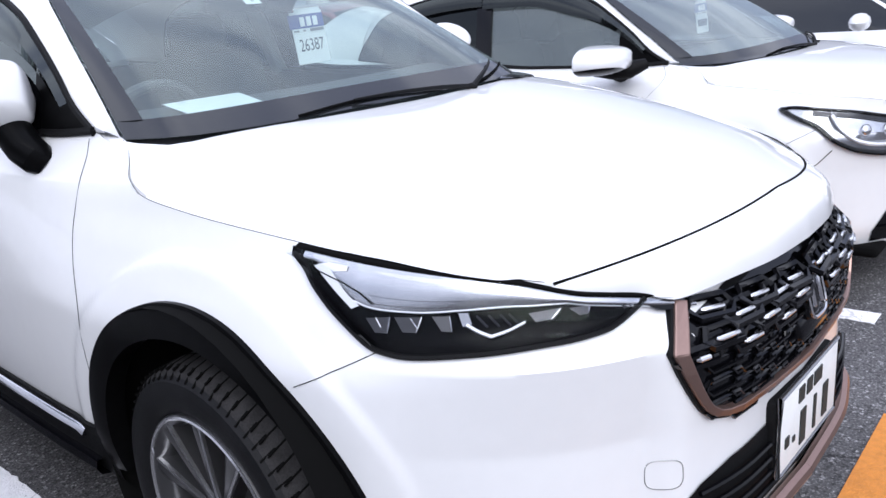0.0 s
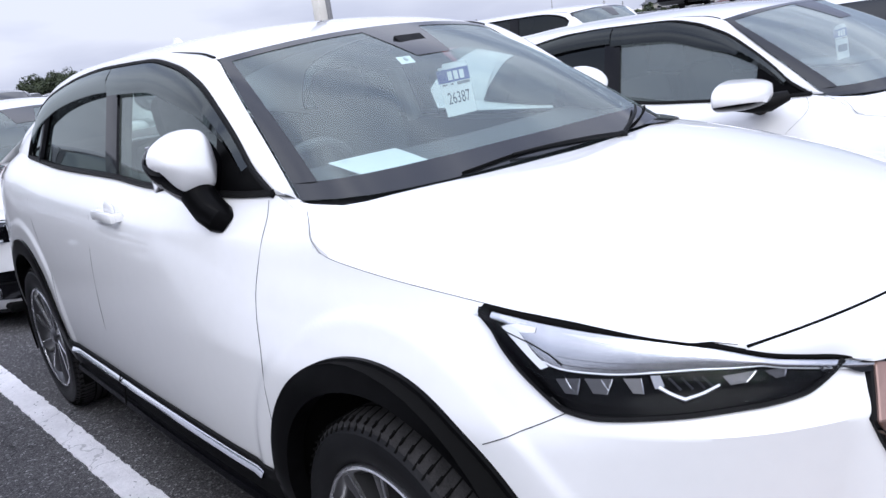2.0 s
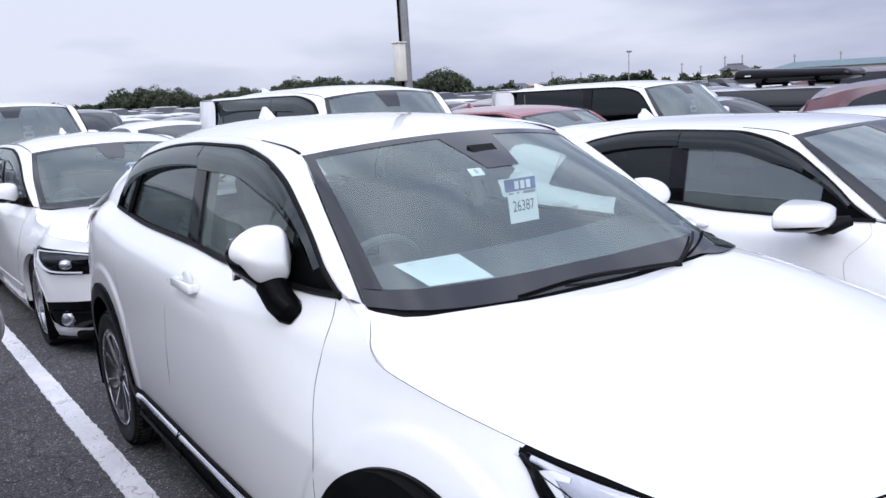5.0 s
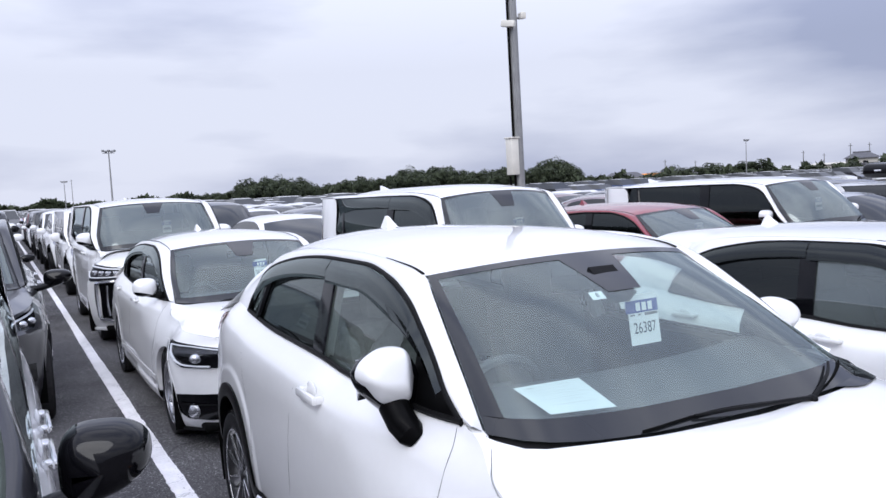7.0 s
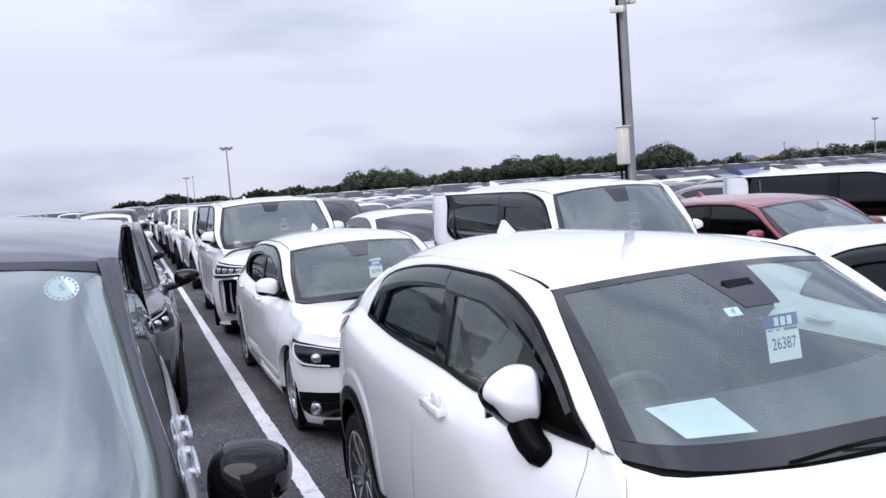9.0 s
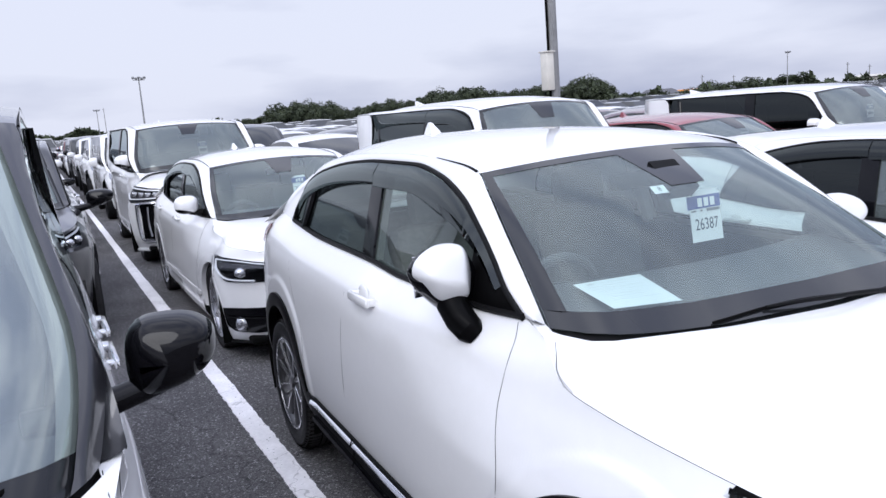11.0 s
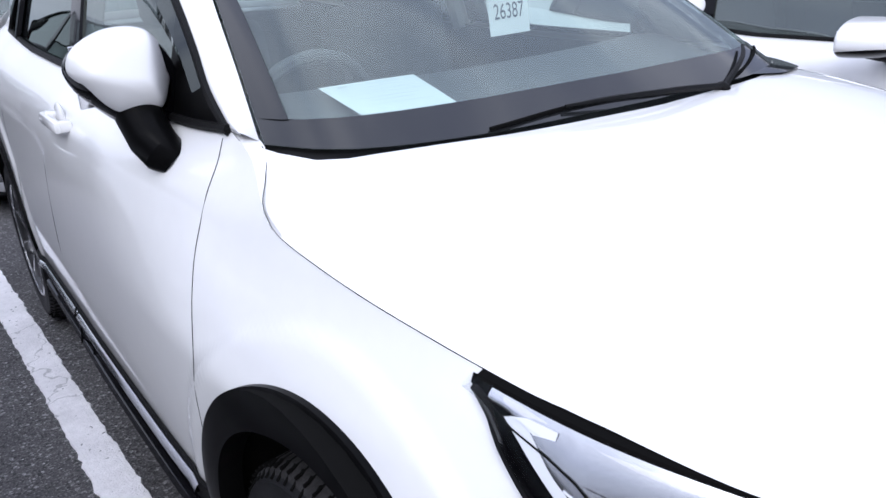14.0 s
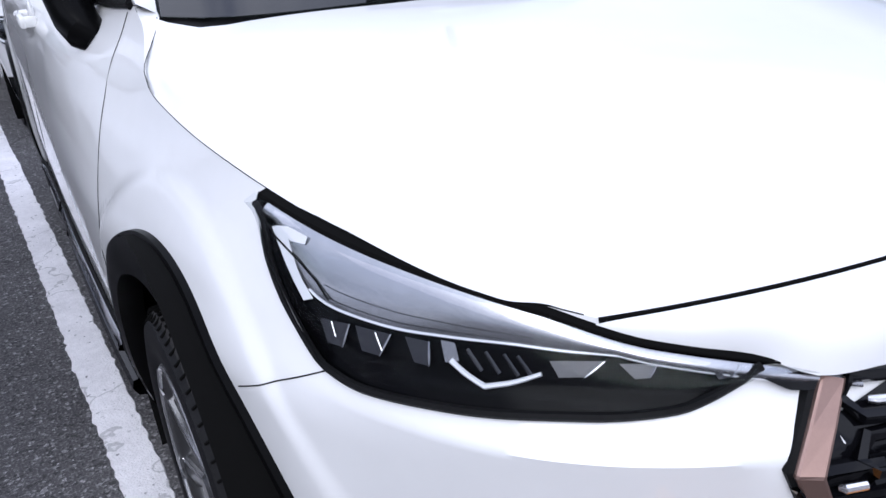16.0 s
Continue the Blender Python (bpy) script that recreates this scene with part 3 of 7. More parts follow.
# ---- car parts ----
def warp_maker(ys, zs, xs=1.0, tail=0.0, boxy=0.0, upper=None, square=0.0, wide=0.0, limit=0.9):
    """Turns the base form into another car: y and z mapped by rows (from, to), x scaled, the tail leaned back."""
    ya, za = np.array(ys, float).T, np.array(zs, float).T
    yb = np.array(upper or ys, float).T

    def far(q, m):
        out = np.interp(q, m[0], m[1])
        out = np.where(q < m[0][0], m[1][0] + q - m[0][0], out)
        return np.where(q > m[0][-1], m[1][-1] + q - m[0][-1], out)

    def warp(v):
        v = np.asarray(v, float)
        x, y0, z0 = v[:, 0] * (1 + square * smooth01(0.0, 0.5, -v[:, 1])) * (1 + wide * smooth01(1.05, 1.3, v[:, 2])), v[:, 1], v[:, 2]
        if boxy:
            # a van's cabin: square at the tail, wide at the roof
            wt, pz = WINDOW_TOP(np.clip(y0, 1.5, 2.71)), np.maximum(PILLAR(np.clip(y0, 1.5, 3.0))[..., 1], 1.44)
            low = 1.13 + (z0 - 1.13) / np.maximum(wt - 1.13, 0.02) * 0.348
            high = 1.478 + (z0 - wt) / np.maximum(pz - wt, 0.02) * 0.027
            z1 = np.where(z0 < 1.13, z0, np.where(z0 < wt, low, np.where(z0 < pz, high, np.maximum(z0, 1.505))))
            z0 = z0 + (z1 - z0) * smooth01(1.5, 1.75, y0)
            k = smooth01(0.95, 1.25, z0)
            lim = limit - 0.10 * smooth01(1.1, 1.42, z0)
            x = np.where(np.abs(x) < 0.9, np.sign(x) * np.minimum(np.abs(x) * (1 + boxy * k), np.maximum(lim, np.abs(x))), x)
        k = smooth01(0.85, 1.05, v[:, 2])
        y, z = far(y0, ya) * (1 - k) + far(y0, yb) * k, far(z0, za)
        up = np.maximum(v[:, 2] - 1.15, 0) * smooth01(1.6, 2.8, v[:, 1])
        return np.stack([x * xs, y + tail * up, z], -1)

    return warp


def plain(v):
    return np.asarray(v, float)


def both(geo):
    return joined(geo, mirrored(geo))


def body_shell(fine=1):
    us = np.unique(np.concatenate([np.linspace(0, 1.4, 46 * fine), np.linspace(1.4, 4.6, 84 * fine), np.linspace(4.6, U_ALL[-1], 24)]))
    vs = np.linspace(0, 1, 30 * fine)
    y = np.interp(us, U_ALL, _xy[:, 1])
    zb = 0.225 + 0.20 * smooth01(0.30, 0.46, y) * (1 - smooth01(2.1, 2.26, y))
    zt = top_of(y)
    z = zb[:, None] + (zt - zb)[:, None] * vs[None]
    # one row of the mesh follows the bumper's crease
    j = int(0.80 * len(vs))
    zc = 0.7625 + (z[:, j] - 0.7625) * smooth01(-0.30, 0.25, y)
    z[:, : j + 1] = zb[:, None] + (zc - zb)[:, None] * (vs[: j + 1] / vs[j])
    z[:, j:] = zc[:, None] + (zt - zc)[:, None] * ((vs[j:] - vs[j]) / (1 - vs[j]))
    P = skin(us[:, None], z)
    v, f = sheet(P, flip=True)
    keep = np.ones(len(f), bool)
    inside_any = np.zeros(len(v), bool)
    for ya in AXLES:
        d = np.hypot(v[:, 1] - ya, v[:, 2] - ARCH_Z)
        inside = (d < ARCH_R) & (v[:, 0] > 0.6)
        keep &= ~inside[f].all(1)
        push = inside & (d > 1e-6)
        v[push, 1] = ya + (v[push, 1] - ya) * ARCH_R / d[push]
        v[push, 2] = np.maximum(ARCH_Z + (v[push, 2] - ARCH_Z) * ARCH_R / d[push], 0.2)
        v[push, 0] = flank(v[push, 1], v[push, 2])[:, 0]
    return v, f[keep]


def cap(y0, y1, n=40, m=44):
    """The bonnet between two lines across the car, given as functions of a from -1 to 1."""
    a, k = np.meshgrid(np.linspace(-1, 1, n), np.linspace(0, 1, m), indexing="ij")
    y = y0(a) * (1 - k) + y1(a) * k
    side = y0(1.0) * (1 - k) + y1(1.0) * k
    x = a * hood_edge(side)
    P = hood(x, y)
    P[..., 2] += (gap_z(x) - hood(a * hood_edge(y0(1.0)), y0(a))[..., 2]) * np.maximum(1 - k / 0.35, 0) ** 2
    return sheet(P)


def gap_line(a, lift=0.0):
    x = a * hood_edge(hood_gap_y(1.0))
    return np.array([x, hood_gap_y(a) - lift, gap_z(x)])


NOSE_LIP = [(0, -0.862, 0.838), (0.13, -0.855, 0.838), (0.25, -0.832, 0.837), (0.33, -0.807, 0.832), (0.385, -0.782, 0.827)]


def nose_panel():
    """The panel between the bonnet's front joint, the grille and the lamps."""
    lip = resample(NOSE_LIP + [tuple(skin(u, z, 0.002)) for u, z in ((0.47, 0.842), (0.54, 0.854), (0.60, 0.864), (0.655, 0.871))], 41)
    rows = []
    for i in range(-40, 41):
        low = lip[abs(i)] * (-1 if i < 0 else 1, 1, 1)
        a = i / 40
        top = gap_line(a, 0.003)
        k = np.linspace(0, 1, 11)[:, None]
        bow = np.sin(np.pi * k) * np.array([[0, -0.018, 0.010]]) * (1 - abs(a) ** 3)
        rows.append(np.concatenate([low + [[0, 0.03, -0.006]], low + (top - low) * k + bow]))
    return sheet(np.stack(rows))


def arch_strip(ya, r0, r1, p0, p1, deg=(-14, 194), n=44):
    """A band round a wheel arch, following the body's side."""
    w = np.radians(np.linspace(*deg, n))
    rows = []
    for r, p in ((r0, -0.035), (r0, p0), ((r0 + r1) / 2, (p0 + p1) / 2 + 0.004), (r1, p1), (r1, -0.01)):
        y, z = ya + r * np.cos(w), np.maximum(ARCH_Z + r * np.sin(w), 0.22)
        rows.append(flank(y, z, p))
    return sheet(np.stack(rows), flip=True)


def wheel_well(ya, rim=0.868):
    w = np.radians(np.linspace(-25, 205, 28))
    rows = []
    for x, r in ((0.50, 0.05), (0.50, 0.41), (rim - 0.068, 0.425), (rim, 0.43)):
        rows.append(np.stack([np.full(28, x), ya + r * np.cos(w), ARCH_Z + r * np.sin(w)], -1))
    return sheet(np.stack(rows))


def wheel(parent, ya, side, kind="blade", xo=0.872, radius=0.342, name="wheel", z=None):
    """A tyre on its rim; side -1 is the car's right."""
    hub = tagged(new(name), "alloy wheel with a black tyre")
    hub.parent = parent
    R, w = radius, 0.215
    prof = [(0.235, -w), (0.262, -w - 0.004), (0.30, -w), (R - 0.022, -w + 0.012), (R - 0.006, -w + 0.03), (R, -w + 0.07), (R, -0.07), (R - 0.006, -0.032),
            (R - 0.02, -0.012), (0.312, 0.0), (0.29, 0.004), (0.262, 0.002), (0.243, -0.006), (0.235, -0.018), (0.232, -0.06)]
    tyre = lathe(prof[:4] + [(R - 0.03, -w + 0.03)] + [(R - 0.03, -0.05)] + prof[8:], 64)
    crown = lathe([(R - 0.03, -w + 0.01), (R - 0.014, -w + 0.016), (R - 0.005, -w + 0.032), (R, -w + 0.07), (R, -0.07), (R - 0.004, -0.035), (R - 0.014, -0.014), (R - 0.03, -0.006)], 64)
    # black bars and rings on the crown paint in the shade of its grooves
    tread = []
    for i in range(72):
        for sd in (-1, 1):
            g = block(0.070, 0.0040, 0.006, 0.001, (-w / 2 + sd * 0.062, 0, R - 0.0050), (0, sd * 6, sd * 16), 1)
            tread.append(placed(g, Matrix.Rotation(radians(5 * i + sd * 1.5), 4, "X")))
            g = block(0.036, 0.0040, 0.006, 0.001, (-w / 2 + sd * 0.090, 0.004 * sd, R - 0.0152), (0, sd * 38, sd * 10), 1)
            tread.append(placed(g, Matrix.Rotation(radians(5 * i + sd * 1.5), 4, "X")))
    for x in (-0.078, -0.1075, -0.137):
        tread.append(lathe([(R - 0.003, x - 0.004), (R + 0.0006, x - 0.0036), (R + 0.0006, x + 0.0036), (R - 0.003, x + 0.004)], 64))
    m = pose(side * xo, ya, R if z is None else z) @ (Matrix.Identity(4) if side > 0 else Matrix.Rotation(math.pi, 4, "Z"))
    t = part("tyre", placed(tyre, m), M["tyre"], hub)
    part("tread", placed(crown, m), M["tread"], t)
    if kind == "blade":
        tagged(part("tread_groove_shade", placed(joined(*tread), m), M["gap"], t, smooth=False), kind="stuff")
    rim = lathe([(0.233, -0.2), (0.215, -0.18), (0.205, -0.1), (0.208, -0.04), (0.222, -0.012), (0.238, -0.004), (0.240, -0.010), (0.236, -0.02)], 64)
    part("rim", placed(rim, m), M["rim_dark" if kind == "blade" else "alloy" if kind != "far" else "silver"], hub)
    if kind != "far":
        a = np.linspace(0, 2 * math.pi, 65)[:-1]
        part("rim_lip", placed(tube(np.stack([np.full(64, -0.004), 0.232 * np.cos(a), 0.232 * np.sin(a)], -1), 0.0045, 6, True), m), M["edge"], hub)
    part("brake_disc", placed(lathe([(0.0, -0.10), (0.15, -0.10), (0.15, -0.115), (0.0, -0.115)], 32), m), M["steel"], hub)
    part("brake_drum", placed(lathe([(0.0, -0.13), (0.205, -0.13)], 32), m), M["under"], hub)
    n = 10 if kind in ("blade", "ten") else 5
    for i in range(n):
        a = 360 / n * i + 12
        if kind == "blade":
            # a swept dark blade with one machined edge
            turn = Matrix.Rotation(radians(a), 4, "X")
            r = np.linspace(0.035, 0.228, 9)
            k = (r - r[0]) / (r[-1] - r[0])
            lead, trail = 0.012 + 0.042 * k**1.2, -0.012 + 0.008 * k - 0.010 * (i % 2) * k
            front = -0.024 + 0.014 * k
            row = lambda x, o: np.stack([x, o * np.ones(9), r], -1)
            sp = part("spoke", placed(placed(sheet(np.stack([row(front - 0.045, trail), row(front - 0.012, trail), row(front, (lead + trail) / 2), row(front - 0.002, lead), row(front - 0.045, lead)])), turn), m), M["rim_dark"], hub)
            part("spoke_face", placed(placed(sheet(np.stack([row(front - 0.008, lead + 0.0012), row(front - 0.0005, lead + 0.001), row(front + 0.0012, lead - 0.005), row(front - 0.001, lead - 0.007)])), turn), m), M["edge"], sp)
        else:
            wd = 0.03 if n == 5 else 0.014
            pts = np.array([(0.03, -wd), (0.225, -wd * 0.8), (0.225, wd * 0.8), (0.03, wd)], float)
            v = np.array([[x, q[1], q[0]] for x in (-0.018, -0.05) for q in pts])
            f = [[0, 1, 2, 3], [7, 6, 5, 4]] + [[j, j + 4, (j + 1) % 4 + 4, (j + 1) % 4] for j in range(4)]
            part("spoke", placed(placed((v, f), Matrix.Rotation(radians(a), 4, "X")), m), M["alloy"], hub, smooth=False)
    part("hub_cap", placed(lathe([(0.0, -0.012), (0.028, -0.013), (0.034, -0.02), (0.045, -0.03), (0.05, -0.06)], 24), m), M["rim_dark"], hub)
    return hub


def side_window(y0, y1, gap_top=0.0, gap_low=0.0, n=30, proud=-0.004, slant=0.0):
    """A pane between two lines of the side, from belt to window top."""
    k, s = np.meshgrid(np.linspace(0, 1, n), np.linspace(0, 1, 9), indexing="ij")
    y = y0 + (y1 - y0) * k
    for _ in range(2):
        lo, hi = BELT(y) + gap_low, WINDOW_TOP(y) - gap_top
        z = lo + np.maximum(hi - lo, 0.001) * s
    return sheet(glass_side(y + slant * (z - 1.1), z, proud), flip=True)


def along_window_top(y0, y1, depth0, depth1, n=40, proud=0.0, thick=0.0):
    y = np.linspace(y0, y1, n)
    rows = []
    slim = 0.28 + 0.72 * smooth01(0.62, 1.08, y)
    for d, p in ((depth0, proud), ((depth0 + depth1) / 2, proud + thick), (depth1, proud + thick * 0.6)):
        d = d * slim
        yy = np.clip(y + 0.35 * d * (smooth01(0.55, 0.7, y) * (1 - smooth01(0.9, 1.3, y)) - smooth01(2.2, 2.4, y)), 0.49, 2.71)
        rows.append(glass_side(yy, np.maximum(WINDOW_TOP(y) - d, BELT(yy) + 0.002), p))
    return sheet(np.stack(rows))


def line_on(points, r=0.0028, n=6):
    return tube(points, r, n)


def resample(pts, n):
    p = np.array(pts, float)
    t = np.r_[0, np.cumsum(np.linalg.norm(np.diff(p, axis=0), axis=1))]
    return spline(np.c_[t, p])(np.linspace(0, t[-1], n))


def band(top, low, u0, u1, n=40, m=6, proud=0.004):
    """A patch on the lower body between two height curves."""
    k, s = np.meshgrid(np.linspace(u0, u1, n), np.linspace(0, 1, m), indexing="ij")
    return sheet(skin(k, low(k) + (top(k) - low(k)) * s, proud), flip=True)


def outward(geo, centre=(0, 1.3, 0.75)):
    """The same mesh with its faces turned away from a centre."""
    v, f = np.asarray(geo[0], float), geo[1]
    s = 0.0
    for q in f:
        p = v[list(q)]
        s += np.cross(p[1] - p[0], p[2] - p[0]) @ (p.mean(0) - centre)
    return (v, [list(q)[::-1] for q in f]) if s < 0 else (v, f)


LAMP_TOP = spline([(0.343, 0.815), (0.49, 0.843), (0.64, 0.867), (0.79, 0.884), (0.93, 0.902), (1.01, 0.913), (1.136, 0.935), (1.168, 0.924)])
LAMP_LOW = spline([(0.343, 0.812), (0.44, 0.834), (0.47, 0.835), (0.49, 0.826), (0.527, 0.811), (0.56, 0.803), (0.64, 0.797), (0.67, 0.796), (0.805, 0.789), (0.905, 0.785), (0.962, 0.793), (1.026, 0.832), (1.09, 0.881), (1.136, 0.9235), (1.168, 0.932)])
LAMP_MID = spline([(0.343, 0.8165), (0.41, 0.83), (0.51, 0.847), (0.556, 0.850), (0.62, 0.853), (0.68, 0.854), (0.74, 0.856), (0.82, 0.853), (0.885, 0.850), (0.935, 0.852), (0.97, 0.855), (1.0, 0.862), (1.05, 0.891), (1.09, 0.918), (1.168, 0.933)])


def lamp_top(u):
    """The upper edge of the lamp's opening, along the bonnet and the nose."""
    k = smooth01(0.58, 0.72, u)
    return (LAMP_TOP(u) + 0.004) * (1 - k) + (top_of(np.interp(u, U_ALL, _xy[:, 1])) - 0.0015) * k


class Maker:
    """Adds parts to one car, each shaped by that car's warp."""

    def __init__(self, root, w):
        self.root, self.w = root, w

    def __call__(self, name, geo, mat, label="", parent=None, smooth=True, out=False):
        v, f = outward(geo) if out else geo
        return part(name, (self.w(v), f), M[mat], parent or self.root, label, smooth)

    def pair(self, name, geo, mat, label="", parents=(None, None), smooth=True, out=True):
        if out:
            geo = outward(geo)
        return [self(name, g, mat, label, p, smooth) for g, p in zip((mirrored(geo), geo), parents)]


def prism(outline, x0, x1):
    """An outline in y and z, drawn out along x."""
    n = len(outline)
    v = np.array([(x, y, z) for x in (x0, x1) for y, z in outline])
    f = [list(range(n))[::-1], list(range(n, 2 * n))] + [[j, (j + 1) % n, (j + 1) % n + n, j + n] for j in range(n)]
    return v, f


def ring(points, n=72):
    """A closed outline in x and z, evenly divided and slightly eased."""
    p = np.array(points + points[:1], float)
    t = np.r_[0, np.cumsum(np.hypot(*np.diff(p, axis=0).T))]
    q = np.linspace(0, t[-1], n, endpoint=False)
    c = np.stack([np.interp(q, t, p[:, k]) for k in (0, 1)], -1)
    for _ in range(4):
        c = (np.roll(c, 1, 0) + 2 * c + np.roll(c, -1, 0)) / 4
    return np.concatenate([c, c[:1]])


def faceted_mirror(put, side, at, paint, mt):
    """A painted cap of three soft facets over a gloss black bowl, on a thick stalk."""
    cap = ring([(0.089, 0.020), (0.083, 0.035), (0.067, 0.053), (0.035, 0.069), (0, 0.080), (-0.04, 0.0805), (-0.067, 0.074), (-0.088, 0.058), (-0.107, 0.028), (-0.114, -0.007), (-0.112, -0.030),
                (-0.090, -0.068), (-0.066, -0.088), (-0.034, -0.095), (-0.006, -0.094), (0.022, -0.078), (0.054, -0.045), (0.076, -0.012), (0.089, 0.006)])
    mid = np.array([-0.012, -0.004])
    rows = []
    for s, d in ((0.985, -0.022), (1.0, -0.010)) + tuple((k, 0.0) for k in (1.0, 0.985, 0.96, 0.92, 0.86, 0.78, 0.68, 0.56, 0.44, 0.32, 0.20, 0.10, 0.0)):
        c = mid + (cap - mid) * s
        x, z = c.T
        planes = np.stack([0.062 - 0.30 * np.maximum(z, -0.03) - 0.05 * x, 0.062 - 0.62 * (0.42 * x - 0.90 * z - 0.030), 0.060 - 0.85 * (-0.97 * x + 0.1 * z - 0.045)])
        h = -0.0035 * np.log(np.exp(-planes / 0.0035).sum(0))
        h = np.maximum(h, 0.004) * (1 - s**7) ** 0.5 if s < 1 and d == 0 else np.full(len(x), d)
        rows.append(np.stack([x, -0.030 - h, z], -1))
    shell = put("mirror_shell", placed(sheet(np.stack(rows)), mt), paint, "door-mirror housing")
    bowl = ring([(0.088, 0.012), (0.082, -0.005), (0.071, -0.032), (0.04, -0.065), (0.008, -0.097), (-0.02, -0.121), (-0.048, -0.125), (-0.093, -0.119), (-0.114, -0.100), (-0.132, -0.063), (-0.133, -0.034),
                 (-0.118, 0.01), (-0.102, 0.04), (-0.08, 0.058), (-0.05, 0.07), (0, 0.072), (0.04, 0.06), (0.075, 0.035)])
    mid = np.array([-0.025, -0.02])
    rows = [np.stack([(mid + (bowl - mid) * k)[:, 0], np.full(len(bowl), y), (mid + (bowl - mid) * k)[:, 1]], -1)
            for k, y in ((0.70, -0.050), (0.90, -0.047), (0.965, -0.038), (0.99, -0.020), (1.0, 0.0), (0.985, 0.018), (0.93, 0.028), (0.90, 0.022), (0.5, 0.022), (0.0, 0.022))]
    put("mirror_base", placed(sheet(np.stack(rows), flip=True), mt), "gloss", "", shell)
    put("mirror_glass", placed(block(0.16, 0.004, 0.12, 0.03, (-0.02, 0.024, -0.01)), mt), "chrome", "", shell)
    dz = at[2] - 1.192
    stalk = tube([(side * 0.772, 0.652, 1.018 + dz), (side * 0.786, 0.664, 1.036 + dz), (side * 0.795, 0.700, 1.060 + dz), (side * 0.800, 0.745, 1.105 + dz)], [0.030, 0.042, 0.045, 0.046], 24)
    put("mirror_stalk", stalk, "arch", "", shell)
    return shell


def door_mirror(put, side, at, paint, size=(1.0, 1.0, 1.0), reach=0.0, two_tone=False):
    """A housing with a painted upper shell, a dark foot and a glass that faces the driver."""
    mt = pose(side * at[0], at[1], at[2], 0, 0, side * -14) @ Matrix.Diagonal((side, 1, 1, 1))
    if size[0] == 1.0 and not two_tone:
        return faceted_mirror(put, side, at, paint, mt)
    n, m = 48, 20
    a, b = np.meshgrid(np.linspace(0, 2 * np.pi, n + 1), np.linspace(-1, 1, m), indexing="ij")
    k = np.maximum(1 - np.abs(b) ** 3.2, 0) ** 0.42
    rx, rz = np.abs(np.cos(a)) ** 0.62 * np.sign(np.cos(a)), np.abs(np.sin(a)) ** 0.66 * np.sign(np.sin(a))
    x, z = 0.094 * size[0] * rx, 0.090 * size[1] * rz * (1 - 0.22 * (rx > 0) * rx**2)
    x, z = x * k, z * k
    deep = size[2] if len(size) > 2 else 1.0
    y = np.where(b < 0, 0.105 * deep * b, 0.028 * b)
    if two_tone:
        z = z * (1 - 0.16 * rx) + 0.012 * rx
    v, f = sheet(np.stack([x, y, z], -1))
    if two_tone:
        upper, lower = split((v, f), (0, 0, -0.012), (-0.1, 0, 1))
    else:
        upper, lower = split((v, f), (0, 0, -(0.084 if deep > 1 else 0.070) * size[1]), (-0.30 / deep, 0.10, 1))
    shell = put("mirror_shell", placed(upper, mt), paint, "door-mirror housing")
    put("mirror_base", placed(lower, mt), "gloss", "", shell)
    put("mirror_glass", placed(block(0.13 * size[0], 0.006, 0.10 * size[1], 0.02, (0, 0.022, 0)), mt), "chrome", "", shell)
    # an arm that leaves the door below the housing
    zl = at[2] - 0.085 * size[1]
    arm = tube([(side * (at[0] - 0.30 - reach), at[1] - 0.02, zl - 0.035), (side * (at[0] - 0.16), at[1] - 0.04, zl - 0.012), (side * (at[0] - 0.04), at[1] - 0.03, zl + 0.015), (side * (at[0] + 0.03), at[1] - 0.02, zl + 0.03)], [0.042, 0.03, 0.028, 0.02], 12)
    put("mirror_stalk", arm, "gloss" if two_tone else "trim", "", shell)
    return shell


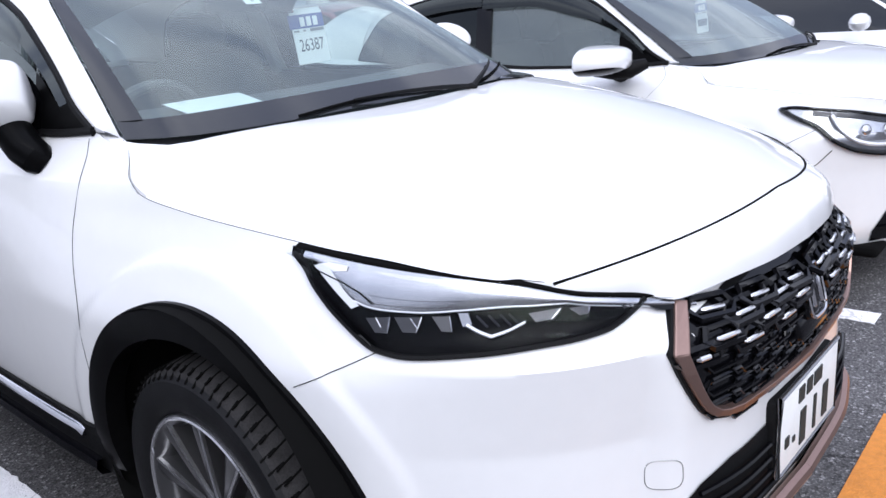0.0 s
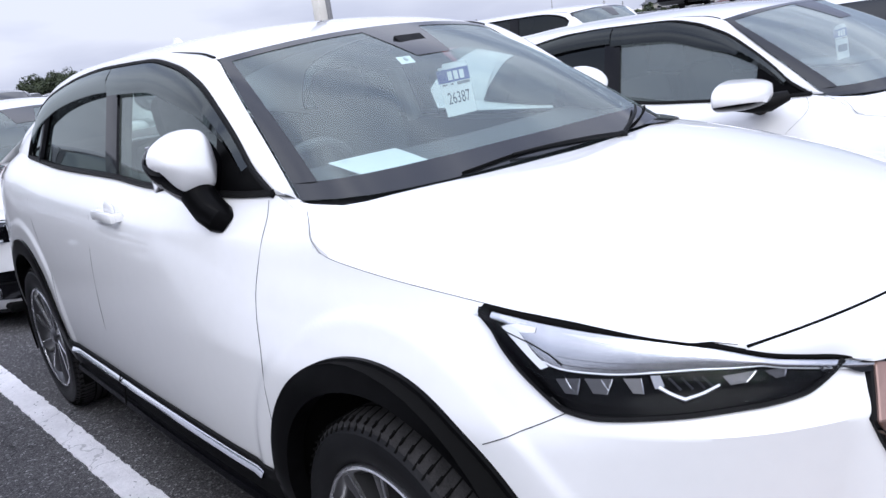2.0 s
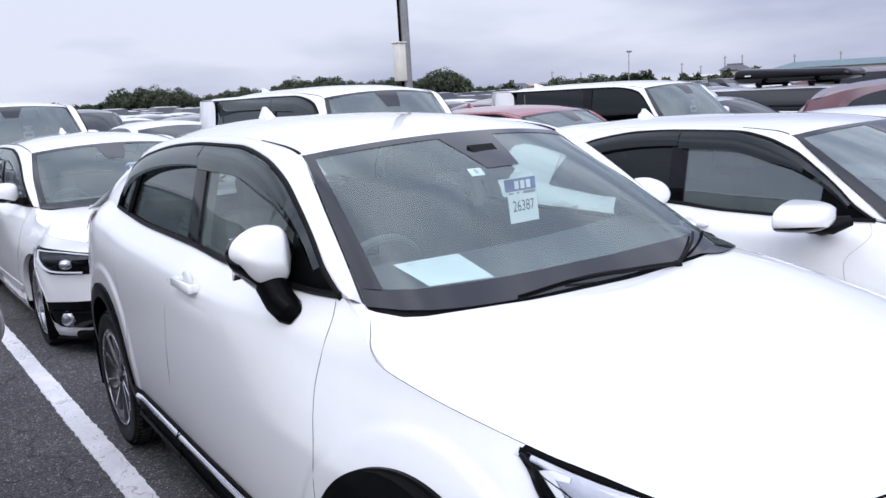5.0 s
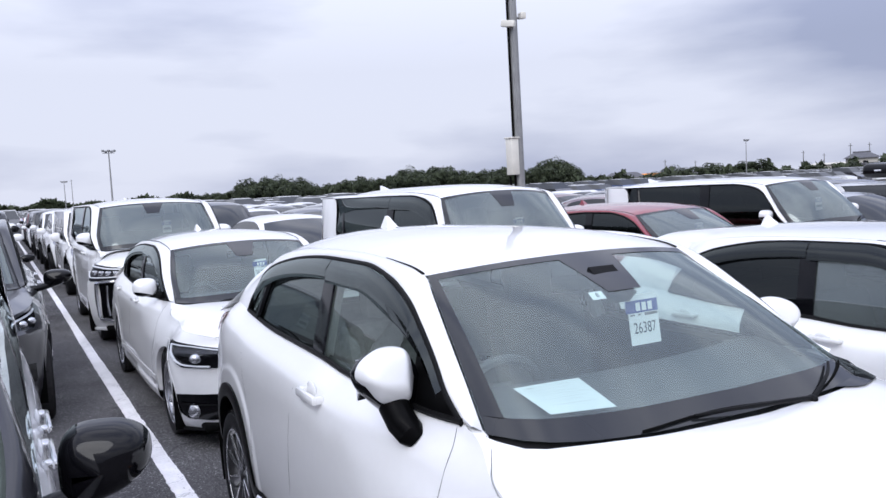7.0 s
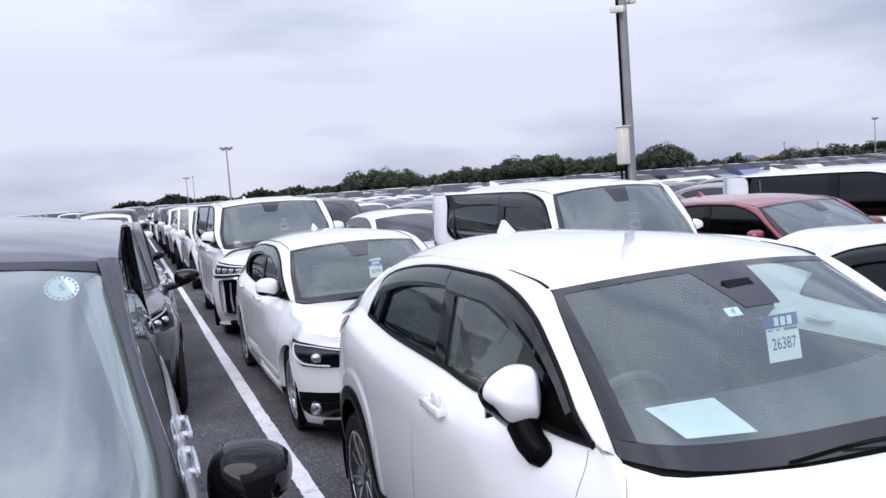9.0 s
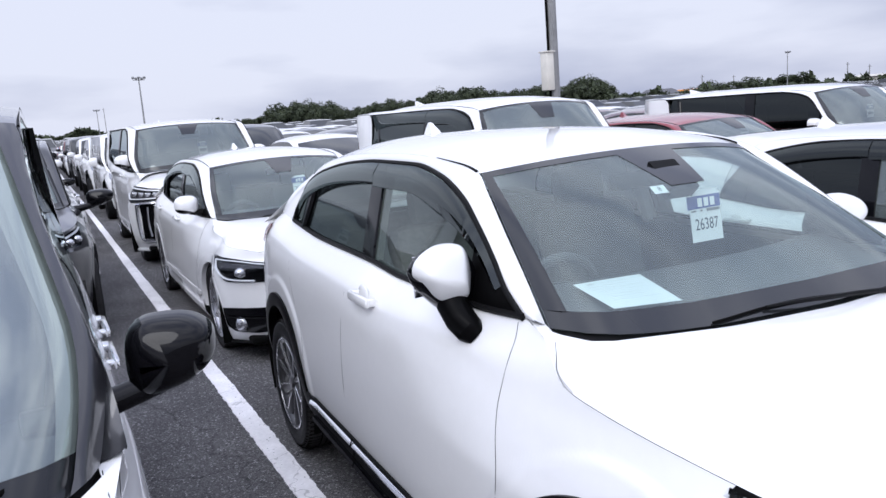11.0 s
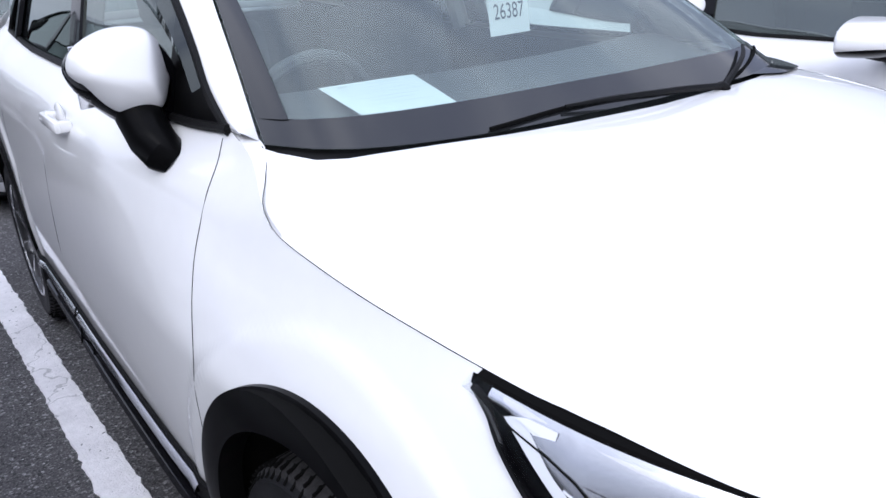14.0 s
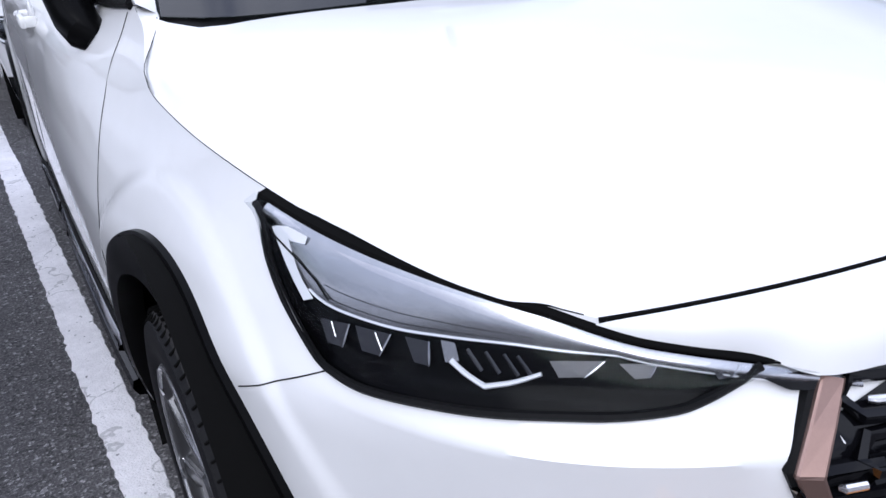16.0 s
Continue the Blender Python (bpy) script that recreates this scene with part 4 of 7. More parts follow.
def build_car(name, label, paint="white", w=plain, wheels="five", hero=False, visors=True, number="", mirror_paint=None, radius=0.342, glass="privacy", screen_glass="glass", rail_paint=None, mirror_at=None, mirror_size=(1.12, 0.72), handles=(1.38, 2.42), roof_paint=None, tail_paint=None, front=None):
    root = tagged(new(name), label, "car")
    put = Maker(root, w)
    put("body", both(body_shell(3 if hero else 1)), paint)
    put("hood", cap(hood_gap_y, hood_rear_y), paint, out=True)
    put("nose_panel", nose_panel(), paint, out=True)
    rows = []
    for y in np.linspace(0.215, 0.50, 16):
        t = flank(y, top_of(y))
        x1 = np.interp(y, [0.215, 0.28, 0.325, 0.375, 0.41, 0.5], [0.758, 0.752, 0.725, 0.697, 0.683, 0.672])
        i1 = np.array([min(x1, t[0] - 0.002), y, np.interp(y, [0.215, 0.28, 0.325, 0.375, 0.41, 0.5], [0.989, 1.012, 1.045, 1.073, 1.083, 1.098])])
        rows.append(t + (i1 - t) * np.linspace(0, 1, 6)[:, None])
    put.pair("cowl_corner", sheet(np.stack(rows)), paint)
    a, q = np.meshgrid(np.linspace(-1, 1, 36), np.linspace(0, 1, 40), indexing="ij")
    put("roof", sheet(roof(a, q)), roof_paint or paint, out=True)
    rows = []
    for y in np.linspace(0.435, 2.71, 96):
        lo = glass_side(max(y, 0.485), WINDOW_TOP(y))
        lo[1] = y
        hi = np.array([PILLAR(y)[0], y, PILLAR(y)[1]])
        s = np.linspace(0, 1, 8)[:, None]
        rows.append(lo + (hi - lo) * s + np.sin(np.pi * s) * np.array([[0.016, 0, 0.012]]))
    put.pair("roof_rail", sheet(np.stack(rows)), rail_paint or paint)
    put.pair("roof_ditch", tube(np.stack([np.array([PILLAR(y)[0], y, PILLAR(y)[1] + 0.001]) for y in np.linspace(0.995, 1.28 if front == "compact" or hero else 2.75, 40)]), np.linspace(0.006, 0.0012, 40) if hero else 0.0032, 6), "trim", out=False)
    rows = []
    for y in np.linspace(2.71, 3.08, 14):
        lo, hi = flank(y, BELT(y)), np.array([PILLAR(y)[0], y, PILLAR(y)[1]])
        s = np.linspace(0, 1, 9)[:, None]
        rows.append(lo + (hi - lo) * s + np.sin(np.pi * s) * np.array([[0.03, 0, 0.0]]))
    put.pair("rear_pillar", sheet(np.stack(rows)), tail_paint or paint)
    a, q = np.meshgrid(np.linspace(-1, 1, 20), np.linspace(0, 1, 10), indexing="ij")
    top = roof(a, 1.0)
    low = np.stack([a * 0.80, 3.42 - 0.32 * np.abs(a) ** 3, 0 * a + 1.12], -1)
    if hero:
        def gate(a0, a1, q0, q1):
            a, q = np.meshgrid(np.linspace(a0, a1, 12), np.linspace(q0, q1, 6), indexing="ij")
            top, low = roof(a, 1.0), np.stack([a * 0.80, 3.42 - 0.32 * np.abs(a) ** 3, 0 * a + 1.12], -1)
            return outward(sheet(top + (low - top) * q[..., None]))
        tg = put("tailgate", joined(gate(-1, 1, 0, 0.12), gate(-1, 1, 0.88, 1), gate(-1, -0.86, 0.12, 0.88), gate(0.86, 1, 0.12, 0.88)), paint)
        put("rear_window", gate(-0.86, 0.86, 0.12, 0.88), "sideglass", "rear window", tg).visible_shadow = False
    else:
        put("tailgate", sheet(top + (low - top) * q[..., None]), paint, out=True)
    put("deck", sheet(np.stack([np.stack([np.linspace(-0.8, 0.8, 9) * s, np.full(9, yy), np.full(9, 1.125)], -1) for yy, s in ((3.0, 1.0), (3.25, 0.95), (3.4, 0.6))])), paint)
    put.pair("tail_lamp", band(lambda u: 1.12 + 0 * u, lambda u: 1.03 + 0 * u, u_of(2.98), u_of(3.3), 10, 4, 0.012), "red_lens")
    # windscreen
    a, q = np.meshgrid(np.linspace(-0.99, 0.99, 30), np.linspace(0.0, 0.995, 20), indexing="ij")
    ws = put("windscreen", sheet(screen(a, q)), screen_glass, "tinted laminated windscreen", out=True)
    ws.visible_shadow = False

    def border(a0, a1, q0, q1, n=30, m=20):
        a, q = np.meshgrid(np.linspace(a0, a1, n), np.linspace(q0, q1, m), indexing="ij")
        return outward(sheet(screen(a, q, 0.002)))
    a, q = np.meshgrid(np.linspace(0, 1, 8), np.linspace(0.67, 0.955, 8), indexing="ij")
    k = (q - 0.67) / 0.285
    patch_frit = outward(sheet(screen((-0.17 - 0.06 * k) * (1 - a) + (0.045 + 0.13 * k) * a, q, 0.002)))
    put("screen_border", joined(border(-0.99, 0.99, 0, 0.10), border(-0.99, 0.99, 0.95, 0.995), border(-0.99, -0.945, 0.10, 0.95, 4, 24), border(0.945, 0.99, 0.10, 0.95, 4, 24), patch_frit), "frit", "black ceramic border", ws)
    if roof_paint:
        a, q = np.meshgrid(np.linspace(0, 1, 6), np.linspace(0.0, 0.995, 24), indexing="ij")
        put.pair("pillar_cover", outward(sheet(screen(0.925 + 0.065 * a, q, 0.004 + 0.010 * np.sin(np.pi * np.minimum(a * 0.7 + 0.1, 0.5))))), roof_paint, "dark windscreen pillar cover")
    # side glass
    for o in put.pair("front_side_window", side_window(0.56, 1.585), "sideglass" if hero else glass) + put.pair("rear_side_window", side_window(1.66, 2.69), "privacy"):
        o.visible_shadow = False
    z = np.linspace(1.095, 1.475, 8)
    pil = np.stack([glass_side(y0 + 0.10 * (z - 1.1), z, p) for y0, p in ((1.545, -0.004), (1.547, 0.004), (1.60, 0.005), (1.66, 0.004), (1.662, -0.004))])
    put.pair("window_pillar", sheet(pil), "gloss")
    put.pair("window_bar", tube(np.stack([glass_side(y, WINDOW_TOP(y) - 0.003, 0.003) for y in np.linspace(0.485, 2.705, 90)]), 0.009, 6), "trim", out=False)
    put.pair("belt_bar", tube(np.stack([glass_side(y, BELT(y) + 0.006, 0.004) for y in np.linspace(0.485, 2.71, 60)]), 0.010, 6), "trim", out=False)
    put.pair("quarter_bar", tube(np.stack([glass_side(2.50 - 0.10 * s, BELT(2.5) + 0.005 + s * (WINDOW_TOP(2.4) - BELT(2.5) - 0.03), 0.002) for s in np.linspace(0, 1, 8)]), 0.016, 6), "gloss", out=False)
    sail = np.stack([[glass_side(y, BELT(y) + (WINDOW_TOP(y) - BELT(y)) * s, 0.003) for s in np.linspace(0.03, 0.98, 6)] for y in np.linspace(0.50, 0.79 if hero else 0.74, 8)])
    put.pair("mirror_sail", sheet(sail), "arch")
    if visors:
        for o in put.pair("door_visor", along_window_top(0.60, 1.632, 0.010, 0.100, 44, 0.012, 0.015), "visor", "smoked acrylic rain visor") + put.pair(
            "door_visor", along_window_top(1.638, 2.60, 0.010, 0.088, 36, 0.012, 0.015), "visor", "smoked acrylic rain visor"):
            o.visible_shadow = False
    # wheels and arches
    for ya in AXLES:
        put.pair("wheel_liner", wheel_well(ya, 0.868 if hero else 0.79), "under", out=False)
        for side in (-1, 1):
            c = w(np.array([[(0.862 if ya < 1 else 0.876) - (0 if hero else 0.018), ya, 0.3]]))[0]
            wheel(root, float(c[1]), side, wheels, float(c[0]), radius)
        if hero:
            put.pair("arch_cladding", arch_strip(ya, 0.366, 0.434, 0.011, 0.010, (-8, 188), 72), "arch", "black plastic wheel-arch trim")
        else:
            put.pair("arch_lip", arch_strip(ya, 0.366, 0.436, 0.001, 0.003, (-8, 188), 40), paint)
    put("underbody", joined(block(1.5, 1.75, 0.06, 0.02, (0, 1.33, 0.27)), block(1.0, 4.0, 0.06, 0.02, (0, 1.3, 0.29)), block(1.3, 0.3, 0.05, 0.02, (0, -0.55, 0.25))), "under", smooth=False)
    sy = np.linspace(0.40, 2.20, 40)
    sill = np.stack([flank(sy, np.full(40, z), p) for z, p in ((0.435, 0.002), (0.43, 0.008), (0.40, 0.012), (0.39, 0.004), (0.34, 0.012), (0.29, 0.016), (0.235, 0.0), (0.23, -0.2))])
    sl = put.pair("sill", sheet(sill), "trim" if hero else paint)
    if hero:
        bar = np.stack([flank(sy[2:-2], np.full(36, z), p) for z, p in ((0.416, 0.006), (0.413, 0.013), (0.400, 0.023), (0.396, 0.012))])
        put.pair("sill_strip", sheet(bar), "chrome", "bright sill strip", sl)
        sy2 = np.linspace(0.47, 2.12, 30)
        step = np.stack([flank(sy2, np.full(30, z), p) for z, p in ((0.335, 0.004), (0.330, 0.030), (0.312, 0.040), (0.292, 0.036), (0.280, 0.004))])
        put.pair("side_step", sheet(step), "gloss", "gloss black side step", sl)
        put.pair("sill_joint", tube([flank(1.545, z, p) for z, p in ((0.43, 0.009), (0.40, 0.024), (0.38, 0.010), (0.31, 0.041))], 0.003, 5), "gap", "", sl, out=False)
    # cabin
    rows = []
    for yy, z in ((0.20, 1.065), (0.35, 1.075), (0.45, 1.085), (0.62, 1.115), (0.70, 1.105), (0.76, 1.02), (0.78, 0.70)):
        wd = min(0.69, 0.54 + 0.4 * yy)
        rows.append(np.stack([np.linspace(-wd, wd, 14), np.full(14, yy) + 0.10 * np.linspace(-1, 1, 14) ** 2, np.full(14, z)], -1))
    put("dashboard", sheet(np.stack(rows), flip=True), "cabin")
    put("cabin_floor", block(1.45, 2.7, 0.04, 0.01, (0, 1.75, 0.42)), "cabin", smooth=False)
    lin = np.stack([[flank(y, z * (BELT(y) - 0.45) + 0.44, -0.075) for z in np.linspace(0, 1, 5)] for y in np.linspace(0.5, 3.0, 20)])
    put.pair("door_lining", sheet(lin), "cabin", out=False)
    for sx in (-0.36, 0.36):
        st = put("front_seat", joined(block(0.5, 0.52, 0.2, 0.07, (sx, 1.33, 0.62)), block(0.5, 0.16, 0.62, 0.07, (sx, 1.65, 0.90), (-14, 0, 0))), "seat")
        put("headrest", block(0.26, 0.10, 0.18, 0.05, (sx, 1.76, 1.27), (-10, 0, 0)), "seat", "", st)
    put("rear_seat", joined(block(1.25, 0.5, 0.2, 0.06, (0, 2.3, 0.65)), block(1.25, 0.16, 0.55, 0.06, (0, 2.6, 0.88), (-16, 0, 0))), "seat")
    put("headlining", sheet(roof(*np.meshgrid(np.linspace(-0.96, 0.96, 12), np.linspace(0.02, 0.98, 12), indexing="ij"), -0.03)), "beige")
    put("steering_wheel", placed(joined(lathe([(0.165 + 0.017 * math.cos(c), 0.017 * math.sin(c)) for c in np.linspace(0, 2 * math.pi, 9)], 36), block(0.03, 0.12, 0.14, 0.02), block(0.02, 0.3, 0.03, 0.008)),
        pose(-0.36, 0.90, 1.01) @ Matrix.Rotation(radians(90), 4, "Z") @ Matrix.Rotation(radians(-22), 4, "Y")), "cabin")
    put("room_mirror", block(0.23, 0.03, 0.06, 0.015, (0.0, 0.90, 1.375)), "trim")
    if screen_glass == "skyglass":
        q = np.linspace(0.05, 0.93, 16)
        put.pair("pillar_lining", tube(screen(0.925 - 0.02 * q, q, -0.035), np.linspace(0.012, 0.034, 16), 8), "beige", "pale windscreen pillar lining", out=False)
    if hero:
        put.pair("pillar_lining", tube(np.stack([glass_side(1.66 + 0.03 * s, 1.1 + 0.33 * s, -0.05) for s in np.linspace(0, 1, 6)]), 0.035, 8), "beige", out=False)
    # mirrors, handles
    at = w(np.array([[0.832, 0.775, 1.199 if hero else 1.192]]))[0] if mirror_at is None else mirror_at
    for side in (-1, 1):
        door_mirror(put if hero else Maker(root, plain), side, at - np.array([0, 0, 0.03]) * (hero and side > 0), mirror_paint or paint, (1.0, 1.0) if hero else mirror_size, 0.0, mirror_paint is not None)
    for yh in handles:
        if hero and yh > 2:
            continue
        hz = 1.012 if yh < 2 or mirror_paint else 1.04
        x = flank(yh, hz)[0]
        h = put.pair("door_handle", joined(block(0.022, 0.20, 0.034, 0.010, (x + 0.030, yh, hz)), block(0.035, 0.03, 0.03, 0.008, (x + 0.012, yh - 0.085, hz)), block(0.035, 0.045, 0.034, 0.008, (x + 0.012, yh + 0.085, hz))),
                     paint if mirror_paint is None else "chrome", out=False)
        put.pair("handle_cup", ball(1, (x - 0.002, yh + 0.03, hz + 0.005), (0.010, 0.05, 0.04), 14), paint, "", h, out=False)
    # joints between panels
    door = resample([flank(y, z, 0.0004) for y, z in ((0.505, 1.088), (0.484, 1.05), (0.473, 1.005), (0.468, 0.95), (0.462, 0.90), (0.442, 0.834), (0.408, 0.75), (0.395, 0.66), (0.396, 0.59), (0.408, 0.52), (0.423, 0.45))], 60)
    door2 = resample([flank(y, z) for y, z in ((1.58, 1.10), (1.60, 1.0), (1.61, 0.8), (1.60, 0.6), (1.58, 0.44))], 20)
    door3 = resample([flank(y, z) for y, z in ((2.45, 1.13), (2.42, 1.0), (2.32, 0.86), (2.2, 0.72), (2.16, 0.6), (2.14, 0.46))], 20)
    for g, r in ((door, 0.0007), (door2, 0.0006), (door3, 0.0006)):
        put.pair("door_gap", line_on(g, r), "gap", out=False)
    aa = np.linspace(-1, 1, 60)
    put("hood_gap", tube(np.stack([gap_line(t, 0.001) - (0, 0, 0.001) for t in aa]), 0.0032, 6), "gap")
    u_end = u_of(0.21)
    side_gap = [skin(u, top_of(np.interp(u, U_ALL, _xy[:, 1]))) for u in np.linspace(0.66, u_end, 40)]
    corner = resample([side_gap[-1], flank(0.245, 0.990), (0.752, 0.28, 1.012), (0.725, 0.325, 1.045), (0.697, 0.375, 1.073), (0.688, 0.41, 1.083)], 14)
    put.pair("fender_gap", line_on(np.concatenate([side_gap, corner[1:]]), 0.0007), "gap", out=False)
    seam = [skin(u_of(y), z, 0.0006) for y, z in zip(np.linspace(-0.297, -0.452, 30), np.linspace(0.719, 0.792, 30))]
    put.pair("bumper_gap", line_on(np.array(seam), 0.0009), "gap", out=False)
    # wipers and cowl
    x = np.linspace(-0.688, 0.688, 44)
    cw = np.stack([np.stack([x, COWL(np.abs(x)) + dy, 1.088 + dz - 0.008 * (x / 0.69) ** 2], -1) for dy, dz in ((-0.035, -0.016), (0.05, 0.0))])
    put("cowl_panel", sheet(cw, flip=True), "trim")
    if hero:
        foot = np.stack([screen(a, 0.0, 0.004) for a in np.linspace(0.50, 0.99, 20)])
        rim = resample([(x, y, 0.0) for x, y in ((0.36, 0.150), (0.43, 0.127), (0.50, 0.146), (0.60, 0.195), (0.69, 0.258), (0.735, 0.318), (0.737, 0.37), (0.69, 0.43))], 20)
        k = np.linspace(0, 1, 9)[:, None]
        rows = []
        for p, q in zip(foot, rim):
            xy = p * (1 - k) + q * k
            on = hood(xy[:, 0], xy[:, 1], 0.006)
            on[:, 2] = np.maximum(on[:, 2], (p[2] - 0.002) * (1 - k[:, 0]) + on[:, 2] * k[:, 0])
            rows.append(on)
        put("cowl_end", outward(sheet(np.stack(rows))), "gloss", "hollow black plastic end of the cowl")
    for a0, a1, lift, rise in ((0.30, 0.78, 0.0, 0.075), (0.30, -0.55, 0.002, 0.0)):
        arm = [screen(a0 + (a1 - a0) * 0.72 * k, -0.022 + lift + (0.042 + rise) * k, 0.012 + 0.010 * math.sin(k * 3.1)) for k in np.linspace(0, 1, 16)]
        wp = put("wiper", tube(arm, np.linspace(0.008, 0.0035, 16), 6), "trim", "black wiper arm and blade")
        put("blade", tube([screen(a0 + (a1 - a0) * (0.18 + 0.82 * k), 0.002 + lift + rise * k + 0.022 * math.sin(k * 3.1) * (rise == 0), 0.007) for k in np.linspace(0, 1, 18)], 0.0038, 5), "gap", "", wp)
        put("arm_pivot", ball(0.016, tuple(screen(a0, -0.022 + lift, 0.008)), (1, 1, 0.8), 12), "trim", "", wp)
    fin = [(0, 0.0), (0.10, 0.012), (0.155, 0.062), (0.175, 0.066), (0.20, 0.0)]
    v = np.array([[sx * (0.028 if z < 0.03 else 0.008), 2.38 + yy, 1.535 + z] for sx in (-1, 1) for yy, z in fin])
    f = [[0, 1, 2, 3, 4], [9, 8, 7, 6, 5]] + [[j, j + 5, (j + 1) % 5 + 5, (j + 1) % 5] for j in range(5)]
    put("roof_aerial", (v, f), paint, "shark-fin aerial")
    (hero_front if hero else hatch_front if front == "hatch" else van_front if front == "van" else compact_front if front == "compact" else plain_front)(put, w)
    if number or hero:
        lot_tag(put, w, number)
    return root


def plain_front(put, w):
    """Lamps, grille, intake and fog lamps for the cars of the other rows."""
    hl = put.pair("headlamp", band(LAMP_TOP, LAMP_LOW, 0.36, 1.165, 36, 6, 0.003), "gloss", "headlamp with a dark housing")
    put.pair("light_guide", band(lambda u: LAMP_TOP(u) - 0.012, lambda u: LAMP_TOP(u) - 0.026, 0.45, 1.12, 24, 2, 0.009), "lamp_white", "", hl)
    for u in (0.68, 0.82, 0.95):
        put.pair("reflector", ball(0.036, tuple(skin(u, 0.5 * (LAMP_TOP(u) + LAMP_LOW(u)) - 0.012, 0.004)), (1, 0.7, 0.75), 12), "lamp_silver", "", hl, out=False)
    for o in put.pair("lens", band(lambda u: LAMP_TOP(u) - 0.001, LAMP_LOW, 0.36, 1.165, 36, 6, 0.02), "lens", "", hl):
        o.visible_shadow = False
    gr = put("grille", both(outward(band(lambda u: 0.78 + 0 * u, lambda u: 0.64 + 0.1 * u, 0.0, 0.34, 12, 5, 0.004))), "gloss")
    for z in (0.665, 0.70, 0.735, 0.77):
        put("grille_bar", both(outward(band(lambda u: z + 0.006 + 0 * u, lambda u: z - 0.006 + 0 * u, 0.0, 0.33, 10, 2, 0.014))), "chrome", "", gr)
    put("lower_intake", both(outward(band(lambda u: 0.42 + 0 * u, lambda u: 0.29 + 0 * u, 0.0, 0.45, 14, 4, 0.004))), "trim")
    fo = put.pair("fog_recess", band(lambda u: 0.56 - 0.1 * (u - 0.58), lambda u: 0.36 + 0.12 * (u - 0.58), 0.56, 0.90, 12, 4, 0.004), "gloss")
    c = skin(0.70, 0.45, 0.012)
    put.pair("fog_lamp", placed(lathe([(0.0, -0.012), (0.03, -0.012), (0.042, -0.004), (0.046, 0.008)], 20, "y"), pose(*c, 0, 0, 40)), "lamp_silver", "", fo, out=False)
    plate_on(put, 0.50, -0.90)


def hatch_front(put, w):
    """A hatchback's front: deep headlamps with a bright hook, a grille with a bar, and large fog recesses."""
    top = spline([(0.45, 0.795), (0.64, 0.811), (0.974, 0.844), (1.167, 0.849), (1.225, 0.826)])
    low = spline([(0.45, 0.690), (0.50, 0.662), (0.63, 0.656), (0.887, 0.658), (1.017, 0.739), (1.16, 0.803), (1.225, 0.823)])
    hl = put.pair("headlamp", band(top, low, 0.45, 1.222, 44, 8, 0.004), "gloss", "deep headlamp with a dark housing")
    for pts, r in ((((1.074, 0.826), (0.85, 0.820), (0.634, 0.799), (0.50, 0.785)), 0.006), (((1.074, 0.826), (1.044, 0.787), (0.96, 0.730), (0.881, 0.682), (0.78, 0.674), (0.657, 0.670)), 0.008)):
        put.pair("light_guide", tube(resample([skin(u, z, 0.012) for u, z in pts], 20), r, 6), "lamp_white", "", hl, out=False)
    put.pair("reflector", ball(0.045, tuple(skin(0.76, 0.735, -0.004)), (1, 0.8, 0.9), 16), "lamp_silver", "", hl, out=False)
    put.pair("reflector", band(lambda u: 0.800 + 0 * u, lambda u: 0.770 + 0 * u, 0.60, 0.98, 14, 3, 0.008), "facet", "", hl)
    for o in put.pair("lens", band(top, low, 0.45, 1.222, 44, 8, 0.020), "lens", "", hl):
        o.visible_shadow = False
    gr = put("grille", both(outward(band(lambda u: 0.79 - 0.06 * u, lambda u: 0.60 + 0.14 * u, 0.0, 0.42, 14, 5, 0.004))), "gloss")
    put("grille_bar", both(tube([skin(u, 0.705, 0.016) for u in np.linspace(0, 0.40, 10)], 0.010, 8)), "chrome", "", gr)
    for z in (0.64, 0.66, 0.68, 0.73, 0.75):
        put("grille_bar", both(tube([skin(u, z, 0.010) for u in np.linspace(0, 0.36, 8)], 0.004, 6)), "trim", "", gr)
    put("lower_intake", both(outward(band(lambda u: 0.46 - 0.05 * u, lambda u: 0.30 + 0.08 * u, 0.0, 0.52, 14, 4, 0.005))), "trim")
    # fog recess: a lip in the body's paint round a dark pocket
    fo = put.pair("fog_recess", band(lambda u: 0.452 - 0.02 * (u - 0.6), lambda u: np.interp(u, [0.6, 0.68, 0.9, 0.98], [0.30, 0.292, 0.295, 0.33]), 0.59, 0.975, 18, 6, 0.006), "gloss", "gloss black fog-lamp pocket")
    put.pair("pocket_ledge", band(lambda u: 0.395 + 0 * u, lambda u: 0.385 + 0 * u, 0.60, 0.95, 12, 3, 0.022), "trim", "", fo)
    c = skin(0.815, 0.345, 0.014)
    put.pair("fog_lamp", placed(lathe([(0.0, -0.018), (0.03, -0.014), (0.042, -0.004), (0.050, 0.012)], 24, "y"), pose(*c, 0, 0, 42)), "lamp_silver", "round fog lamp", fo, out=False)
    put("bumper_lip", both(tube([skin(u, 0.215, 0.01) for u in np.linspace(0, 1.35, 30)], 0.018, 8)), "trim", "black lower lip")
    put.pair("bumper_gap", line_on(np.array([skin(u, z, 0.001) for u, z in ((1.40, 0.545), (1.30, 0.595), (1.19, 0.645), (1.08, 0.690), (1.02, 0.735))]), 0.002), "gap", out=False)
    plate_on(put, 0.50, -0.90)


